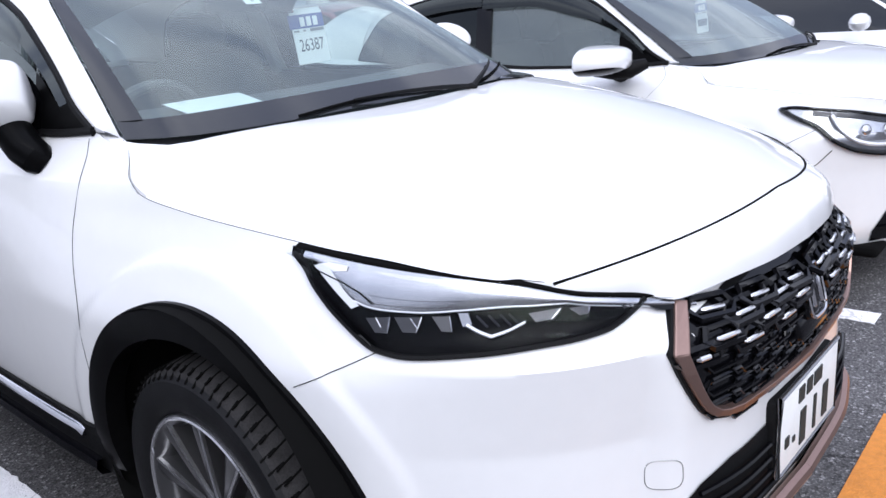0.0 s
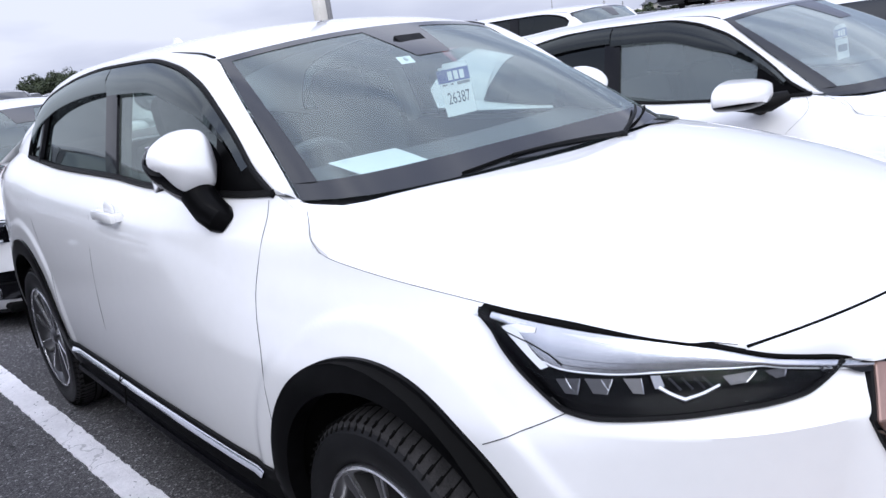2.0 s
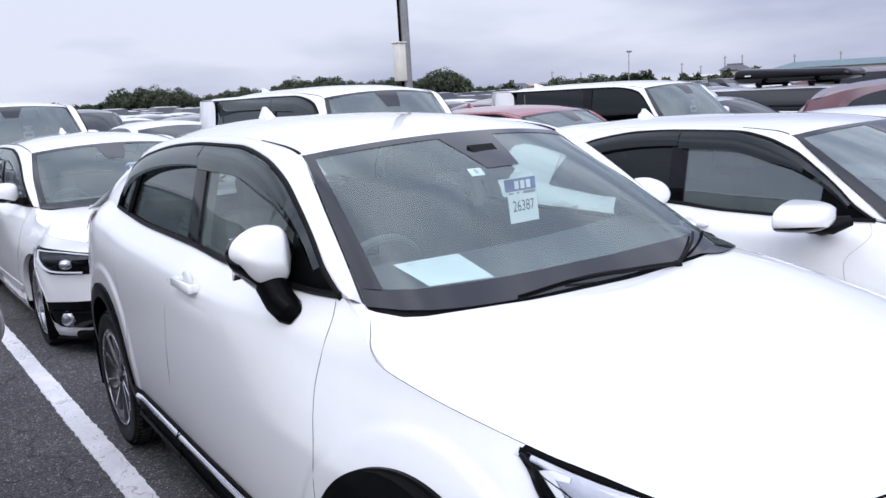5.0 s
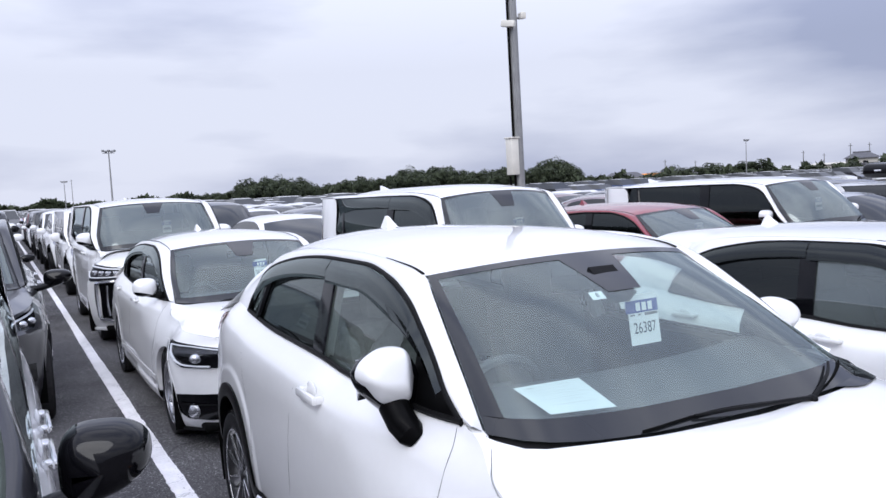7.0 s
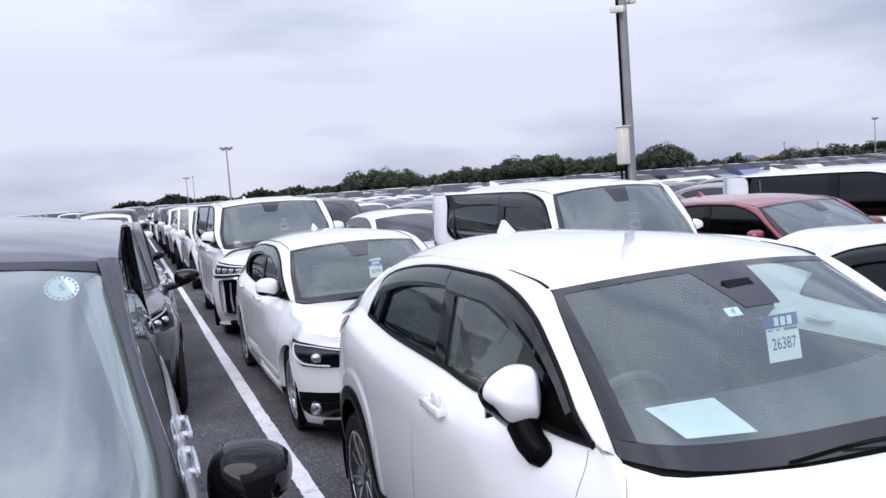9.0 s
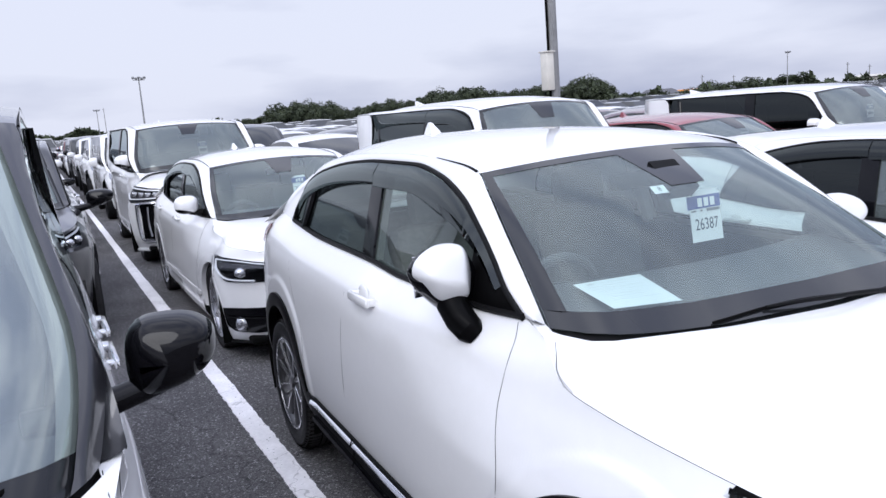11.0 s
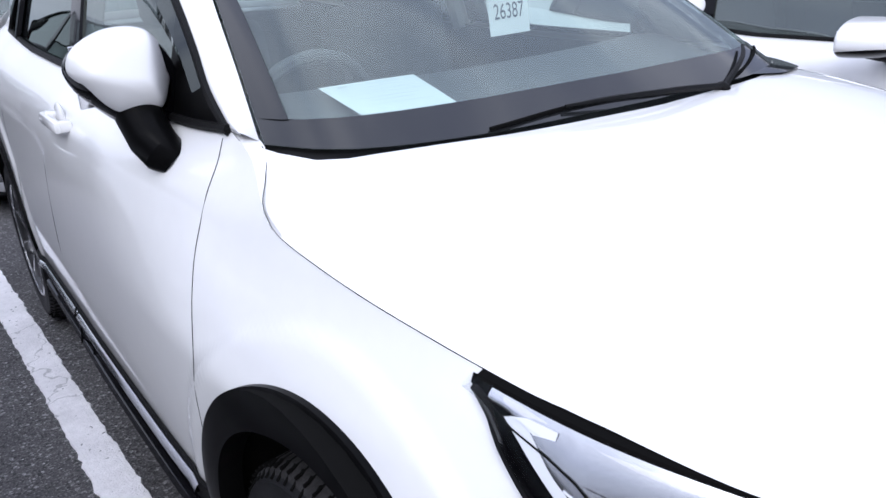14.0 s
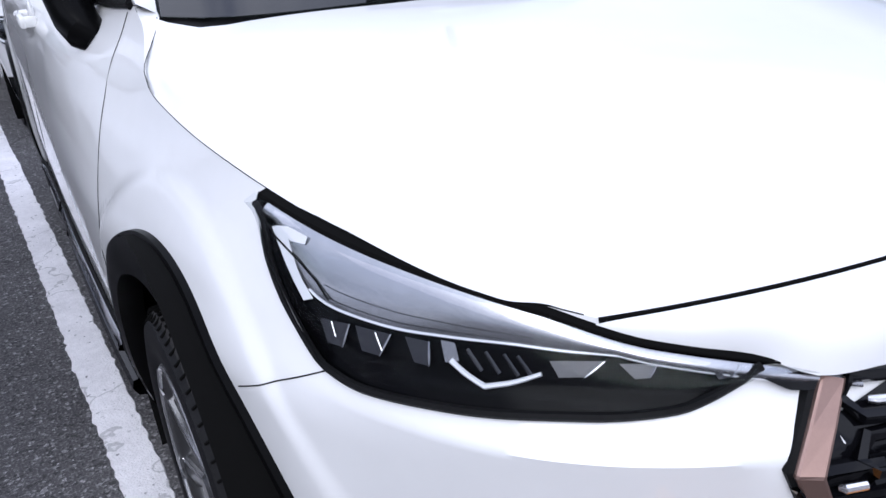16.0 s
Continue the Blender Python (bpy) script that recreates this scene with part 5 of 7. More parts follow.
def van_front(put, w):
    """A minivan's upright front: slim wide headlamps over a large bright-edged grille."""
    top = spline([(0.40, 0.862), (0.70, 0.888), (1.0, 0.925), (1.15, 0.930)])
    low = spline([(0.40, 0.775), (0.70, 0.752), (0.92, 0.745), (1.05, 0.82), (1.15, 0.922)])
    hl = put.pair("headlamp", band(top, low, 0.40, 1.148, 40, 8, 0.006), "gloss", "slim headlamp with a dark housing")
    for k, r in ((0.86, 0.009), (0.22, 0.007)):
        put.pair("light_guide", tube([skin(u, low(u) + (top(u) - low(u)) * k, 0.016) for u in np.linspace(0.42, 1.04, 20)], r, 6), "lamp_white", "", hl, out=False)
    for u in (0.50, 0.60, 0.70, 0.80, 0.90):
        put.pair("reflector", block(0.07, 0.04, 0.05, 0.012, tuple(skin(u, 0.5 * (top(u) + low(u)), 0.0))), "lamp_silver", "", hl, out=False)
    gr = put("grille", both(outward(band(lambda u: 0.735 + 0 * u, lambda u: 0.34 + 0 * u, 0.0, 0.80, 26, 8, 0.006))), "gloss", "tall dark grille")
    for z in np.linspace(0.38, 0.71, 8):
        put("grille_bar", both(tube([skin(u, z, 0.014) for u in np.linspace(0, 0.60, 14)], 0.007, 6)), "chrome", "", gr)
    put.pair("grille_edge", tube(resample([skin(u, z, 0.018) for u, z in ((0.45, 0.742), (0.66, 0.735), (0.82, 0.722), (0.84, 0.60), (0.83, 0.45), (0.80, 0.345), (0.60, 0.335))], 30), 0.016, 8), "chrome", "bright grille surround", (gr, gr), out=False)
    put.pair("grille_edge", tube(resample([skin(u, z, 0.016) for u, z in ((0.68, 0.70), (0.70, 0.55), (0.68, 0.38))], 14), 0.010, 8), "chrome", "", (gr, gr), out=False)
    put("bumper_lip", both(tube([skin(u, 0.235, 0.012) for u in np.linspace(0, 1.3, 30)], 0.020, 8)), "white")
    plate_on(put, 0.50, -0.91)


def compact_front(put, w):
    """A small hatchback's front: swept-back clear headlamps and upright corner pockets."""
    top = spline([(0.42, 0.792), (0.631, 0.825), (0.783, 0.853), (0.946, 0.874), (1.078, 0.885), (1.142, 0.876)])
    low = spline([(0.42, 0.682), (0.623, 0.665), (0.778, 0.688), (0.866, 0.725), (0.973, 0.803), (1.038, 0.827), (1.142, 0.872)])
    hl = put.pair("headlamp", band(top, low, 0.42, 1.141, 44, 8, 0.003), "lamp_silver", "swept-back headlamp with bright reflectors")
    put.pair("lamp_edge", tube([skin(u, low(u) + 0.008, 0.010) for u in np.linspace(0.42, 1.13, 40)], 0.010, 6), "gloss", "", hl, out=False)
    put.pair("lamp_edge", tube([skin(u, top(u) - 0.004, 0.010) for u in np.linspace(0.42, 1.13, 40)], 0.006, 6), "gloss", "", hl, out=False)
    put.pair("light_guide", tube(resample([skin(u, z, 0.014) for u, z in ((0.90, 0.846), (0.86, 0.788), (0.80, 0.743), (0.70, 0.718), (0.55, 0.710))], 20), 0.009, 6), "lamp_white", "", hl, out=False)
    for u, r in ((0.76, 0.030), (0.66, 0.028), (0.56, 0.026)):
        put.pair("projector", ball(r, tuple(skin(u, 0.776 - 0.03 * (0.76 - u), 0.0)), (1, 0.8, 0.9), 14), "chrome", "", hl, out=False)
    put.pair("reflector", band(lambda u: top(u) - 0.014, lambda u: top(u) - 0.030, 0.55, 0.98, 16, 2, 0.009), "facet", "", hl)
    for o in put.pair("lens", band(top, low, 0.42, 1.141, 44, 8, 0.020), "lens", "", hl):
        o.visible_shadow = False
    put("grille", both(outward(band(lambda u: 0.46 - 0.10 * u, lambda u: 0.25 + 0.05 * u, 0.0, 0.50, 14, 6, 0.004))), "gloss", "wide dark lower grille")
    pk = put.pair("corner_pocket", band(lambda u: np.interp(u, [0.52, 0.60, 0.69], [0.46, 0.45, 0.33]), lambda u: 0.285 + 0 * u, 0.52, 0.685, 12, 6, 0.006), "gloss", "gloss black corner pocket")
    put.pair("pocket_fin", band(lambda u: 0.352 + 0 * u, lambda u: 0.340 + 0 * u, 0.54, 0.66, 8, 3, 0.020), "trim", "", pk)
    put.pair("bumper_gap", line_on(np.array([skin(u, z, 0.001) for u, z in ((0.893, 0.705), (0.92, 0.678), (0.951, 0.649), (1.05, 0.60), (1.14, 0.56))]), 0.0018), "gap", out=False)
    for side in (-1, 1):
        part("mirror_foot", tube([(side * 1.00, 1.455, 0.985), (side * 0.93, 1.42, 0.975), (side * 0.87, 1.36, 0.98), (side * 0.82, 1.30, 1.0)], [0.020, 0.030, 0.040, 0.022], 14), M["trim"], put.root, "black mirror foot on the door")
    plate_on(put, 0.55, -0.90)


def plate_on(put, z, y):
    pl = put("number_plate", block(0.33, 0.008, 0.165, 0.003, (0, y, z)), "plate", "white number plate with dark bars")
    for dx, dz, sx, sz in ((-0.06, 0.052, 0.03, 0.032), (-0.015, 0.052, 0.03, 0.032), (0.035, 0.052, 0.045, 0.03), (-0.132, -0.02, 0.02, 0.022), (-0.095, -0.03, 0.012, 0.012), (-0.045, -0.025, 0.03, 0.075), (0.025, -0.025, 0.014, 0.075), (0.09, -0.025, 0.03, 0.075)):
        put("plate_bar", block(sx, 0.003, sz, 0, (dx, y - 0.0052, z + dz)), "plate_ink", "", pl, smooth=False)


def hero_front(put, w):
    """The crossover's lamps, bronze-framed grille and bumper."""
    hl = put.pair("headlamp", band(lambda u: lamp_top(u) - 0.004, LAMP_LOW, 0.347, 1.160, 90, 14, 0.004), "lamp_black", "long clear headlamp with a dark housing")
    top = lambda u: lamp_top(u) - 0.0055
    low = lambda u: np.minimum(LAMP_MID(u), lamp_top(u) - 0.018)

    def inner(u, z, proud):
        """A place inside the lamp, along the line of sight through the lens."""
        return skin(u - 0.4 * proud, z + 0.5 * proud, proud)

    def patch(name, rows, mat, proud, label="", parents=hl):
        return put.pair(name, sheet(np.stack([[inner(u, z, proud) for u, z in r] for r in rows])), mat, label, parents)
    k, q = np.meshgrid(np.linspace(0.36, 1.125, 70), np.linspace(0, 1, 13), indexing="ij")
    bow = 0.009 + 0.005 * np.sin(np.pi * q) ** 0.7 - 0.001 * q
    guide = put.pair("light_guide", sheet(skin(k, low(k) + (top(k) - low(k)) * q, bow), flip=True), "lamp_silver", "brushed silver light guide", hl)
    for q0, r in ((0.03, 0.0015), (0.16, 0.0004), (0.34, 0.0003)):
        put.pair("guide_edge" if r > 0.001 else "guide_line", tube(np.stack([skin(u, low(u) + (top(u) - low(u)) * q0, 0.0093 + 0.0052 * math.sin(math.pi * q0) ** 0.7) for u in np.linspace(0.39, 0.985 if q0 > 0.1 else 1.01, 44)]), r, 5),
                 "lamp_white" if r > 0.001 else "facet", "", guide, out=False)
    # bright blade at the outer end
    put.pair("light_blade", sheet(np.stack([[skin(u, z, 0.0135) for u, z in resample([(*q, 0) for q in e], 8)[:, :2]] for e in (((1.073, 0.9215), (1.050, 0.902), (1.025, 0.880), (0.998, 0.862)), ((1.098, 0.917), (1.068, 0.897), (1.040, 0.877), (1.012, 0.857)))])), "lamp_white", "white light blade", hl)
    put.pair("light_flag", sheet(np.stack([[skin(u, z, 0.0145) for u, z in e] for e in (((1.092, 0.9195), (1.067, 0.9235), (1.028, 0.920)), ((1.072, 0.917), (1.056, 0.9105), (1.029, 0.912)))])), "lamp_white", "", hl)
    put.pair("guide_line", tube([inner(u, z, 0.0145) for u, z in ((1.135, 0.921), (1.09, 0.902), (1.04, 0.888), (1.005, 0.874), (0.98, 0.858))], 0.0012, 5), "gap", "", guide, out=False)
    ends = [((1.150, 0.9275), (1.12, 0.908), (1.09, 0.881), (1.05, 0.851), (1.01, 0.821), (0.972, 0.798)), ((1.114, 0.9235), (1.087, 0.901), (1.059, 0.879), (1.032, 0.859), (1.0, 0.834), (0.968, 0.808))]
    put.pair("lamp_mask", sheet(np.stack([[skin(u, z, p) for u, z in resample([(*q, 0) for q in e], 16)[:, :2]] for e, p in zip(ends, (0.0115, 0.0225))])), "gloss", "gloss black outer margin", hl)
    # stepped grey reflectors under the guide, each with a bright edge
    for pts in (((0.990, 0.838), (0.948, 0.840), (0.972, 0.816), (0.925, 0.814)), ((0.940, 0.840), (0.893, 0.840), (0.925, 0.817), (0.874, 0.815)), ((0.876, 0.841), (0.846, 0.841), (0.860, 0.818), (0.820, 0.816)),
                ((0.700, 0.839), (0.640, 0.842), (0.690, 0.824), (0.628, 0.828)), ((0.625, 0.840), (0.585, 0.840), (0.610, 0.826), (0.575, 0.828)), ((0.530, 0.836), (0.500, 0.836), (0.525, 0.824), (0.492, 0.826))):
        a0, a1, b0, b1 = pts
        b1 = (b0[0] + 0.45 * (b1[0] - b0[0]), b0[1] + 0.45 * (b1[1] - b0[1]))
        rf = put.pair("reflector", sheet(np.stack([[inner(*a0, 0.0095), inner(*a1, 0.010)], [inner(*b0, 0.0145), inner(*b1, 0.012)]])), "facet", "", hl)
        put.pair("reflector_edge", tube([inner(*a1, 0.0105), inner((a1[0] + b1[0]) / 2, (a1[1] + b1[1]) / 2, 0.0125), inner(*b1, 0.0135)], [0.0008, 0.0014, 0.0008], 5), "lamp_silver", "", rf, out=False)
    for u0, z0, u1, z1 in ((0.972, 0.838, 0.962, 0.824), (0.912, 0.838, 0.900, 0.822)):
        put.pair("reflector_edge", tube([inner(u0, z0, 0.0125), inner(u1, z1, 0.0145)], 0.0006, 5), "edge", "", hl, out=False)
    patch("ring_leg", (((0.832, 0.845), (0.824, 0.824)), ((0.815, 0.845), (0.808, 0.828))), "lamp_silver", 0.0135)
    put.pair("reflector_ring", tube(resample([inner(u, z, 0.0145) for u, z in ((0.818, 0.827), (0.797, 0.816), (0.774, 0.808))], 8), 0.0030, 6), "lamp_white", "angular white ring", hl, out=False)
    put.pair("reflector_ring", tube(resample([inner(u, z, 0.0145) for u, z in ((0.775, 0.808), (0.742, 0.815), (0.709, 0.826))], 8), np.linspace(0.0030, 0.0022, 8), 6), "lamp_white", "angular white ring", hl, out=False)
    for u in (0.790, 0.768, 0.745, 0.728):
        put.pair("reflector_edge", tube([inner(u + 0.010, 0.841, 0.0105), inner(u - 0.010, 0.822, 0.0125)], 0.0022, 5), "facet", "", hl, out=False)
    put.pair("lamp_rim", tube(np.stack([skin(u, LAMP_LOW(u) + 0.003, 0.0105) for u in np.linspace(0.47, 1.15, 60)]), 0.005, 6), "trim", "", hl, out=False)
    us = np.linspace(0.36, 1.150, 70)
    lip = lamp_top(us)
    put.pair("lamp_seal", sheet(np.stack([skin(us, lip + 0.002, -0.003), skin(us, lip, 0.006), skin(us, lip - 0.001, 0.0085), skin(us, lip - 0.003 - 0.003 * smooth01(0.56, 0.74, us), 0.0085)])), "gap", "black rubber seal", hl)
    ue = np.linspace(0.690, 1.00, 60)
    le, ease = lamp_top(ue), smooth01(0.690, 0.76, ue) * (1 - smooth01(0.80, 1.00, ue))
    put.pair("hood_lip", sheet(np.stack([skin(ue, le + 0.005, -0.001), skin(ue, le + 0.0045 - 0.003 * ease, 0.0062 * ease), skin(ue, le + 0.004 - 0.0046 * ease, 0.0090 * ease), skin(ue, le + 0.0035 - 0.0044 * ease, -0.001 + 0.0075 * ease)])), "white")
    k, q = np.meshgrid(np.linspace(0.347, 1.160, 70), np.linspace(0, 1, 15), indexing="ij")
    lo, hi = LAMP_LOW(k), np.maximum(lamp_top(k) - 0.004, LAMP_LOW(k) + 0.0005)
    dome = 0.005 + 0.009 * smooth01(0.0, 0.16, q) + 0.008 * np.sin(np.pi * np.clip(q, 0, 0.8) / 0.8) - 0.005 * smooth01(0.80, 1.0, q)
    for o in put.pair("lens", sheet(skin(k, lo + (hi - lo) * q, dome), flip=True), "lens", "clear lens", hl):
        o.visible_shadow = False
    # grille
    fo = np.array([(0.403, 0.823), (0.431, 0.789), (0.4575, 0.7565), (0.4585, 0.7535), (0.441, 0.716), (0.421, 0.680), (0.406, 0.657), (0.392, 0.639), (0.378, 0.627), (0.364, 0.618), (0.335, 0.609), (0.294, 0.603), (0.18, 0.599), (0.09, 0.596), (0, 0.595)])
    fi = np.array([(0.377, 0.817), (0.403, 0.786), (0.4265, 0.755), (0.4275, 0.752), (0.416, 0.719), (0.401, 0.686), (0.388, 0.663), (0.377, 0.648), (0.366, 0.639), (0.354, 0.632), (0.335, 0.6265), (0.294, 0.6215), (0.18, 0.6165), (0.09, 0.614), (0, 0.613)])
    edge_low = lambda u: np.interp(u, [0, 0.18, 0.294, 0.335, 0.364, 0.392, 0.421, 0.441, 0.458], [0.600, 0.604, 0.608, 0.614, 0.623, 0.643, 0.682, 0.717, 0.752])
    edge_high = lambda u: np.where(u > 0.403, np.interp(u, [0.403, 0.458], [0.823, 0.757]), 0.832 - 0.045 * (u / 0.4) ** 2)
    gr = put("grille", both(outward(band(edge_high, edge_low, 0.0, 0.456, 36, 10, 0.003))), "gloss", "black honeycomb grille")
    def rim_row(k, proud, grow=0.0):
        p = fo + (fi - fo) * k
        e = (fo - fi) / np.linalg.norm(fo - fi, axis=1)[:, None] * grow
        return skin(p[:, 0] + e[:, 0], p[:, 1] + e[:, 1], proud)
    put("grille_frame", both(outward(sheet(np.stack([rim_row(0, 0.002), rim_row(0, 0.013), rim_row(0.07, 0.015), rim_row(0.80, 0.018), rim_row(0.90, 0.017), rim_row(1.0, 0.004)])))), "bronze", "satin bronze frame", gr, smooth=False)
    put("frame_lip", both(outward(sheet(np.stack([rim_row(0, -0.01, 0.007), rim_row(0, 0.008, 0.006), rim_row(0, 0.009, 0.0), rim_row(0.1, 0.006)])))), "trim", "", gr)
    nu = np.linspace(0.407, 0.474, 12)
    nl = np.interp(nu, [0.405, 0.417, 0.441, 0.480], [0.812, 0.811, 0.814, 0.832])
    put.pair("lamp_end", outward(sheet(np.stack([skin(nu, nl + (0.829 - nl) * k, 0.0125 - 0.015 * (k == 0)) for k in (0, 0.02, 0.5, 1)]))), "gloss")
    pitch_u, pitch_z = 0.1255, 0.0215
    bars = []
    for r in range(10):
        z = 0.803 - pitch_z * r
        for c in range(-4, 5):
            u = pitch_u * (c + 0.5 * (r % 2) + 0.31)
            lim = np.interp(z, [0.60, 0.64, 0.70, 0.75, 0.83], [0.31, 0.362, 0.398, 0.418, 0.38])
            if abs(u) > lim - 0.005 or (abs(u) < 0.06 and 0.665 < z < 0.79):
                continue
            half_l = min(0.026, lim - abs(u))
            zz = lambda d: z - 0.02 * (1 - min(abs(u + d), 0.4) / 0.4) * (r < 1)
            at_ = lambda d, dz, p: skin(abs(u + d), zz(d) + dz, p - 0.002 + 0.026 * float(smooth01(0.68, 0.82, z)) * (1 - (abs(u + d) / 0.42) ** 2)) * (-1 if u + d < 0 else 1, 1, 1)
            if r < 4:
                put("grille_slot", tube([at_(-half_l, -0.001, 0.013), at_(-half_l * 0.8, 0, 0.017), at_(half_l * 0.8, 0, 0.017), at_(half_l, -0.001, 0.013)], [0.0032, 0.0046, 0.0046, 0.0032], 8), "edge", "", gr)
            w6 = [(-0.052, 0.0), (-0.037, 0.0145), (0.037, 0.0145), (0.052, 0.0), (0.037, -0.0145), (-0.037, -0.0145)]
            bars.append(tube([at_(du, dz, 0.010) for du, dz in w6], 0.0075 if r < 4 else 0.0038, 5, True))
            if r >= 4:
                bars.append(tube([at_(-0.034, 0.004, 0.006), at_(0.034, 0.004, 0.006)], 0.003, 5))
    put("grille_mesh", joined(*bars), "gloss", "", gr)
    em = put("emblem", block(0.088, 0.02, 0.105, 0.016, (0, -0.868, 0.735), (-14, 0, 0)), "gloss", "rounded dark badge with a bright rim", gr)
    ring = [(0.041 * math.copysign(abs(math.cos(t)) ** 0.5, math.cos(t)), 0, 0.05 * math.copysign(abs(math.sin(t)) ** 0.5, math.sin(t))) for t in np.linspace(0, 2 * math.pi, 41)[:-1]]
    put("emblem_rim", placed(tube(ring, 0.004, 6, True), pose(0, -0.879, 0.735, -14, 0, 0)), "chrome", "", em)
    put("emblem_shape", placed(joined(block(0.012, 0.01, 0.06, 0.004, (-0.02, 0, 0)), block(0.012, 0.01, 0.06, 0.004, (0.02, 0, 0))), pose(0, -0.879, 0.735, -14, 0, 0)), "chrome", "", em)
    put("nose_sensor", block(0.15, 0.03, 0.05, 0.012, (0, -0.868, 0.672), (-14, 0, 0)), "gloss", "", gr)
    # bumper
    put("plate_holder", block(0.345, 0.04, 0.150, 0.012, (0, -0.856, 0.488)), "trim")
    plate_on(put, 0.487, -0.880)
    put("plate_frame", tube([(x, -0.881, z) for x, z in ((-0.165, 0.405), (0.165, 0.405), (0.165, 0.57), (-0.165, 0.57))], 0.006, 6, True), "alloy", "bright plate surround")
    it = put("lower_intake", both(outward(band(lambda u: np.interp(u, [0, 0.18, 0.31, 0.39, 0.5], [0.525, 0.522, 0.516, 0.495, 0.43]), lambda u: np.interp(u, [0, 0.3, 0.5], [0.355, 0.36, 0.42]), 0.0, 0.49, 26, 5, 0.004))), "trim", "dark lower intake")
    for z in (0.39, 0.42, 0.45, 0.48):
        put("intake_bar", both(tube([skin(u, z, 0.010) for u in np.linspace(0.0, 0.40, 12)], 0.005, 6)), "gloss", "", it)
    put("bumper_lip", both(tube([skin(u, 0.335 + 0.05 * smooth01(0.3, 0.6, u), 0.022) for u in np.linspace(0, 0.62, 24)], 0.016, 8)), "bronze", "satin bronze bumper lip")
    put("bumper_skirt", both(outward(band(lambda u: 0.33 + 0.05 * smooth01(0.3, 0.6, u), lambda u: 0.235 + 0 * u, 0, 1.2, 40, 4, 0.006))), "trim", "black bumper skirt")
    cap_line = [skin(0.462 + 0.033 * math.copysign(abs(math.cos(t)) ** 0.6, math.cos(t)), 0.527 + 0.028 * math.copysign(abs(math.sin(t)) ** 0.6, math.sin(t)), 0.0) * (-1, 1, 1) for t in np.linspace(0, 2 * math.pi, 33)[:-1]]
    put("tow_cover_gap", tube(cap_line, 0.0011, 5, True), "steel")


def ticket_pose(w):
    c = w(np.array([[0.109, 0.690, 1.252]]))[0]
    return pose(float(c[0]), float(c[1]), float(c[2]), -6, -2, -6)


def lot_tag(put, w, number):
    """The lot ticket behind the windscreen."""
    m, root = ticket_pose(w), put.root
    tg = part("lot_ticket", placed(block(0.118, 0.002, 0.158, 0), m), M["paper"], root, "white lot ticket with a blue band", smooth=False)
    part("ticket_band", placed(block(0.126, 0.003, 0.042, 0, (-0.004, -0.001, 0.050)), m), M["tag_blue"], tg, smooth=False)
    for dx in (-0.020, 0.004, 0.028):
        part("band_print", placed(block(0.017, 0.001, 0.028, 0, (dx, -0.0035, 0.049)), m), M["paper"], tg, smooth=False)
    part("ticket_tab", placed(block(0.095, 0.001, 0.014, 0, (0.008, 0.002, 0.083), (10, 0, 0)), m), M["paper"], tg, smooth=False)
    part("small_print", placed(joined(block(0.018, 0.001, 0.005, 0, (-0.045, -0.002, 0.022)), block(0.010, 0.001, 0.005, 0, (-0.016, -0.002, 0.022)), block(0.050, 0.001, 0.009, 0, (0.030, -0.002, 0.022))), m), M["steel"], tg, smooth=False)
    if number == "bars":
        part("print_bar", placed(block(0.09, 0.001, 0.034, 0, (0, -0.0025, -0.026)), m), M["ink"], tg, smooth=False)
    elif number:
        words(number, 0.053, M["ink"], tg, m @ pose(0, -0.0025, -0.024, 90, 0, 0) @ Matrix.Diagonal((0.68, 1, 1, 1)), "ticket_number", "printed lot number")


# ---- the ground ----
def flat(x0, x1, y0, y1, z, n=2):
    return sheet([[(x, y, z) for y in np.linspace(y0, y1, n)] for x in np.linspace(x0, x1, n)])


SKEW = 1.8  # the bays run at this angle to the crossover
LOT = pose(-0.815, 0.8, 0, 0, 0, SKEW)  # along the edge of its bay's line


ground = part("ground", flat(-1500, 1500, -1500, 1500, 0.0, 3), M["asphalt"])
tagged(ground, "dark worn asphalt of a large car park", "ground", kind="structure")


def painted_line(x0, x1, y0, y1, mat="line", label="white painted parking line on asphalt", seed=1):
    """A painted stripe with a frayed edge where the camera comes near it."""
    rng = np.random.default_rng(seed)
    ys = np.r_[np.arange(y0, min(y1, 14), 0.025), y1]
    fray = lambda: np.cumsum(rng.normal(0, 0.0012, len(ys))) * 0.5 + rng.normal(0, 0.0025, len(ys))
    e0, e1 = fray(), fray()
    e0 -= np.linspace(e0[0], e0[-1], len(ys))
    e1 -= np.linspace(e1[0], e1[-1], len(ys))
    rows = [np.stack([x, ys, np.full(len(ys), z)], -1) for x, z in ((x0 + e0 - 0.002, 0.0), (x0 + e0, 0.005), (x1 + e1, 0.005), (x1 + e1 + 0.002, 0.0))]
    ob = part("parking_line", sheet(np.stack(rows)), M[mat], None, smooth=False)
    ob.matrix_world = LOT
    return tagged(ob, label, "road marking", kind="structure")


painted_line(-0.163, -0.066, -1.55, 160)
painted_line(2.40, 2.51, -1.50, 160, seed=2)
for x in (-2.6, 4.9, 7.35, 9.85):
    painted_line(x, x + 0.11, -1.5, 160, seed=3)
for x in (0.45, 1.30, 2.15):
    painted_line(x - 0.40, x + 0.40, -2.02, -1.68, "orange", "orange painted block line on asphalt", seed=4)

# ---- the cars ----
hero = build_car("crossover_car", "pearl white crossover car with smoked door visors and dark alloy wheels", hero=True, wheels="blade", number="26387")

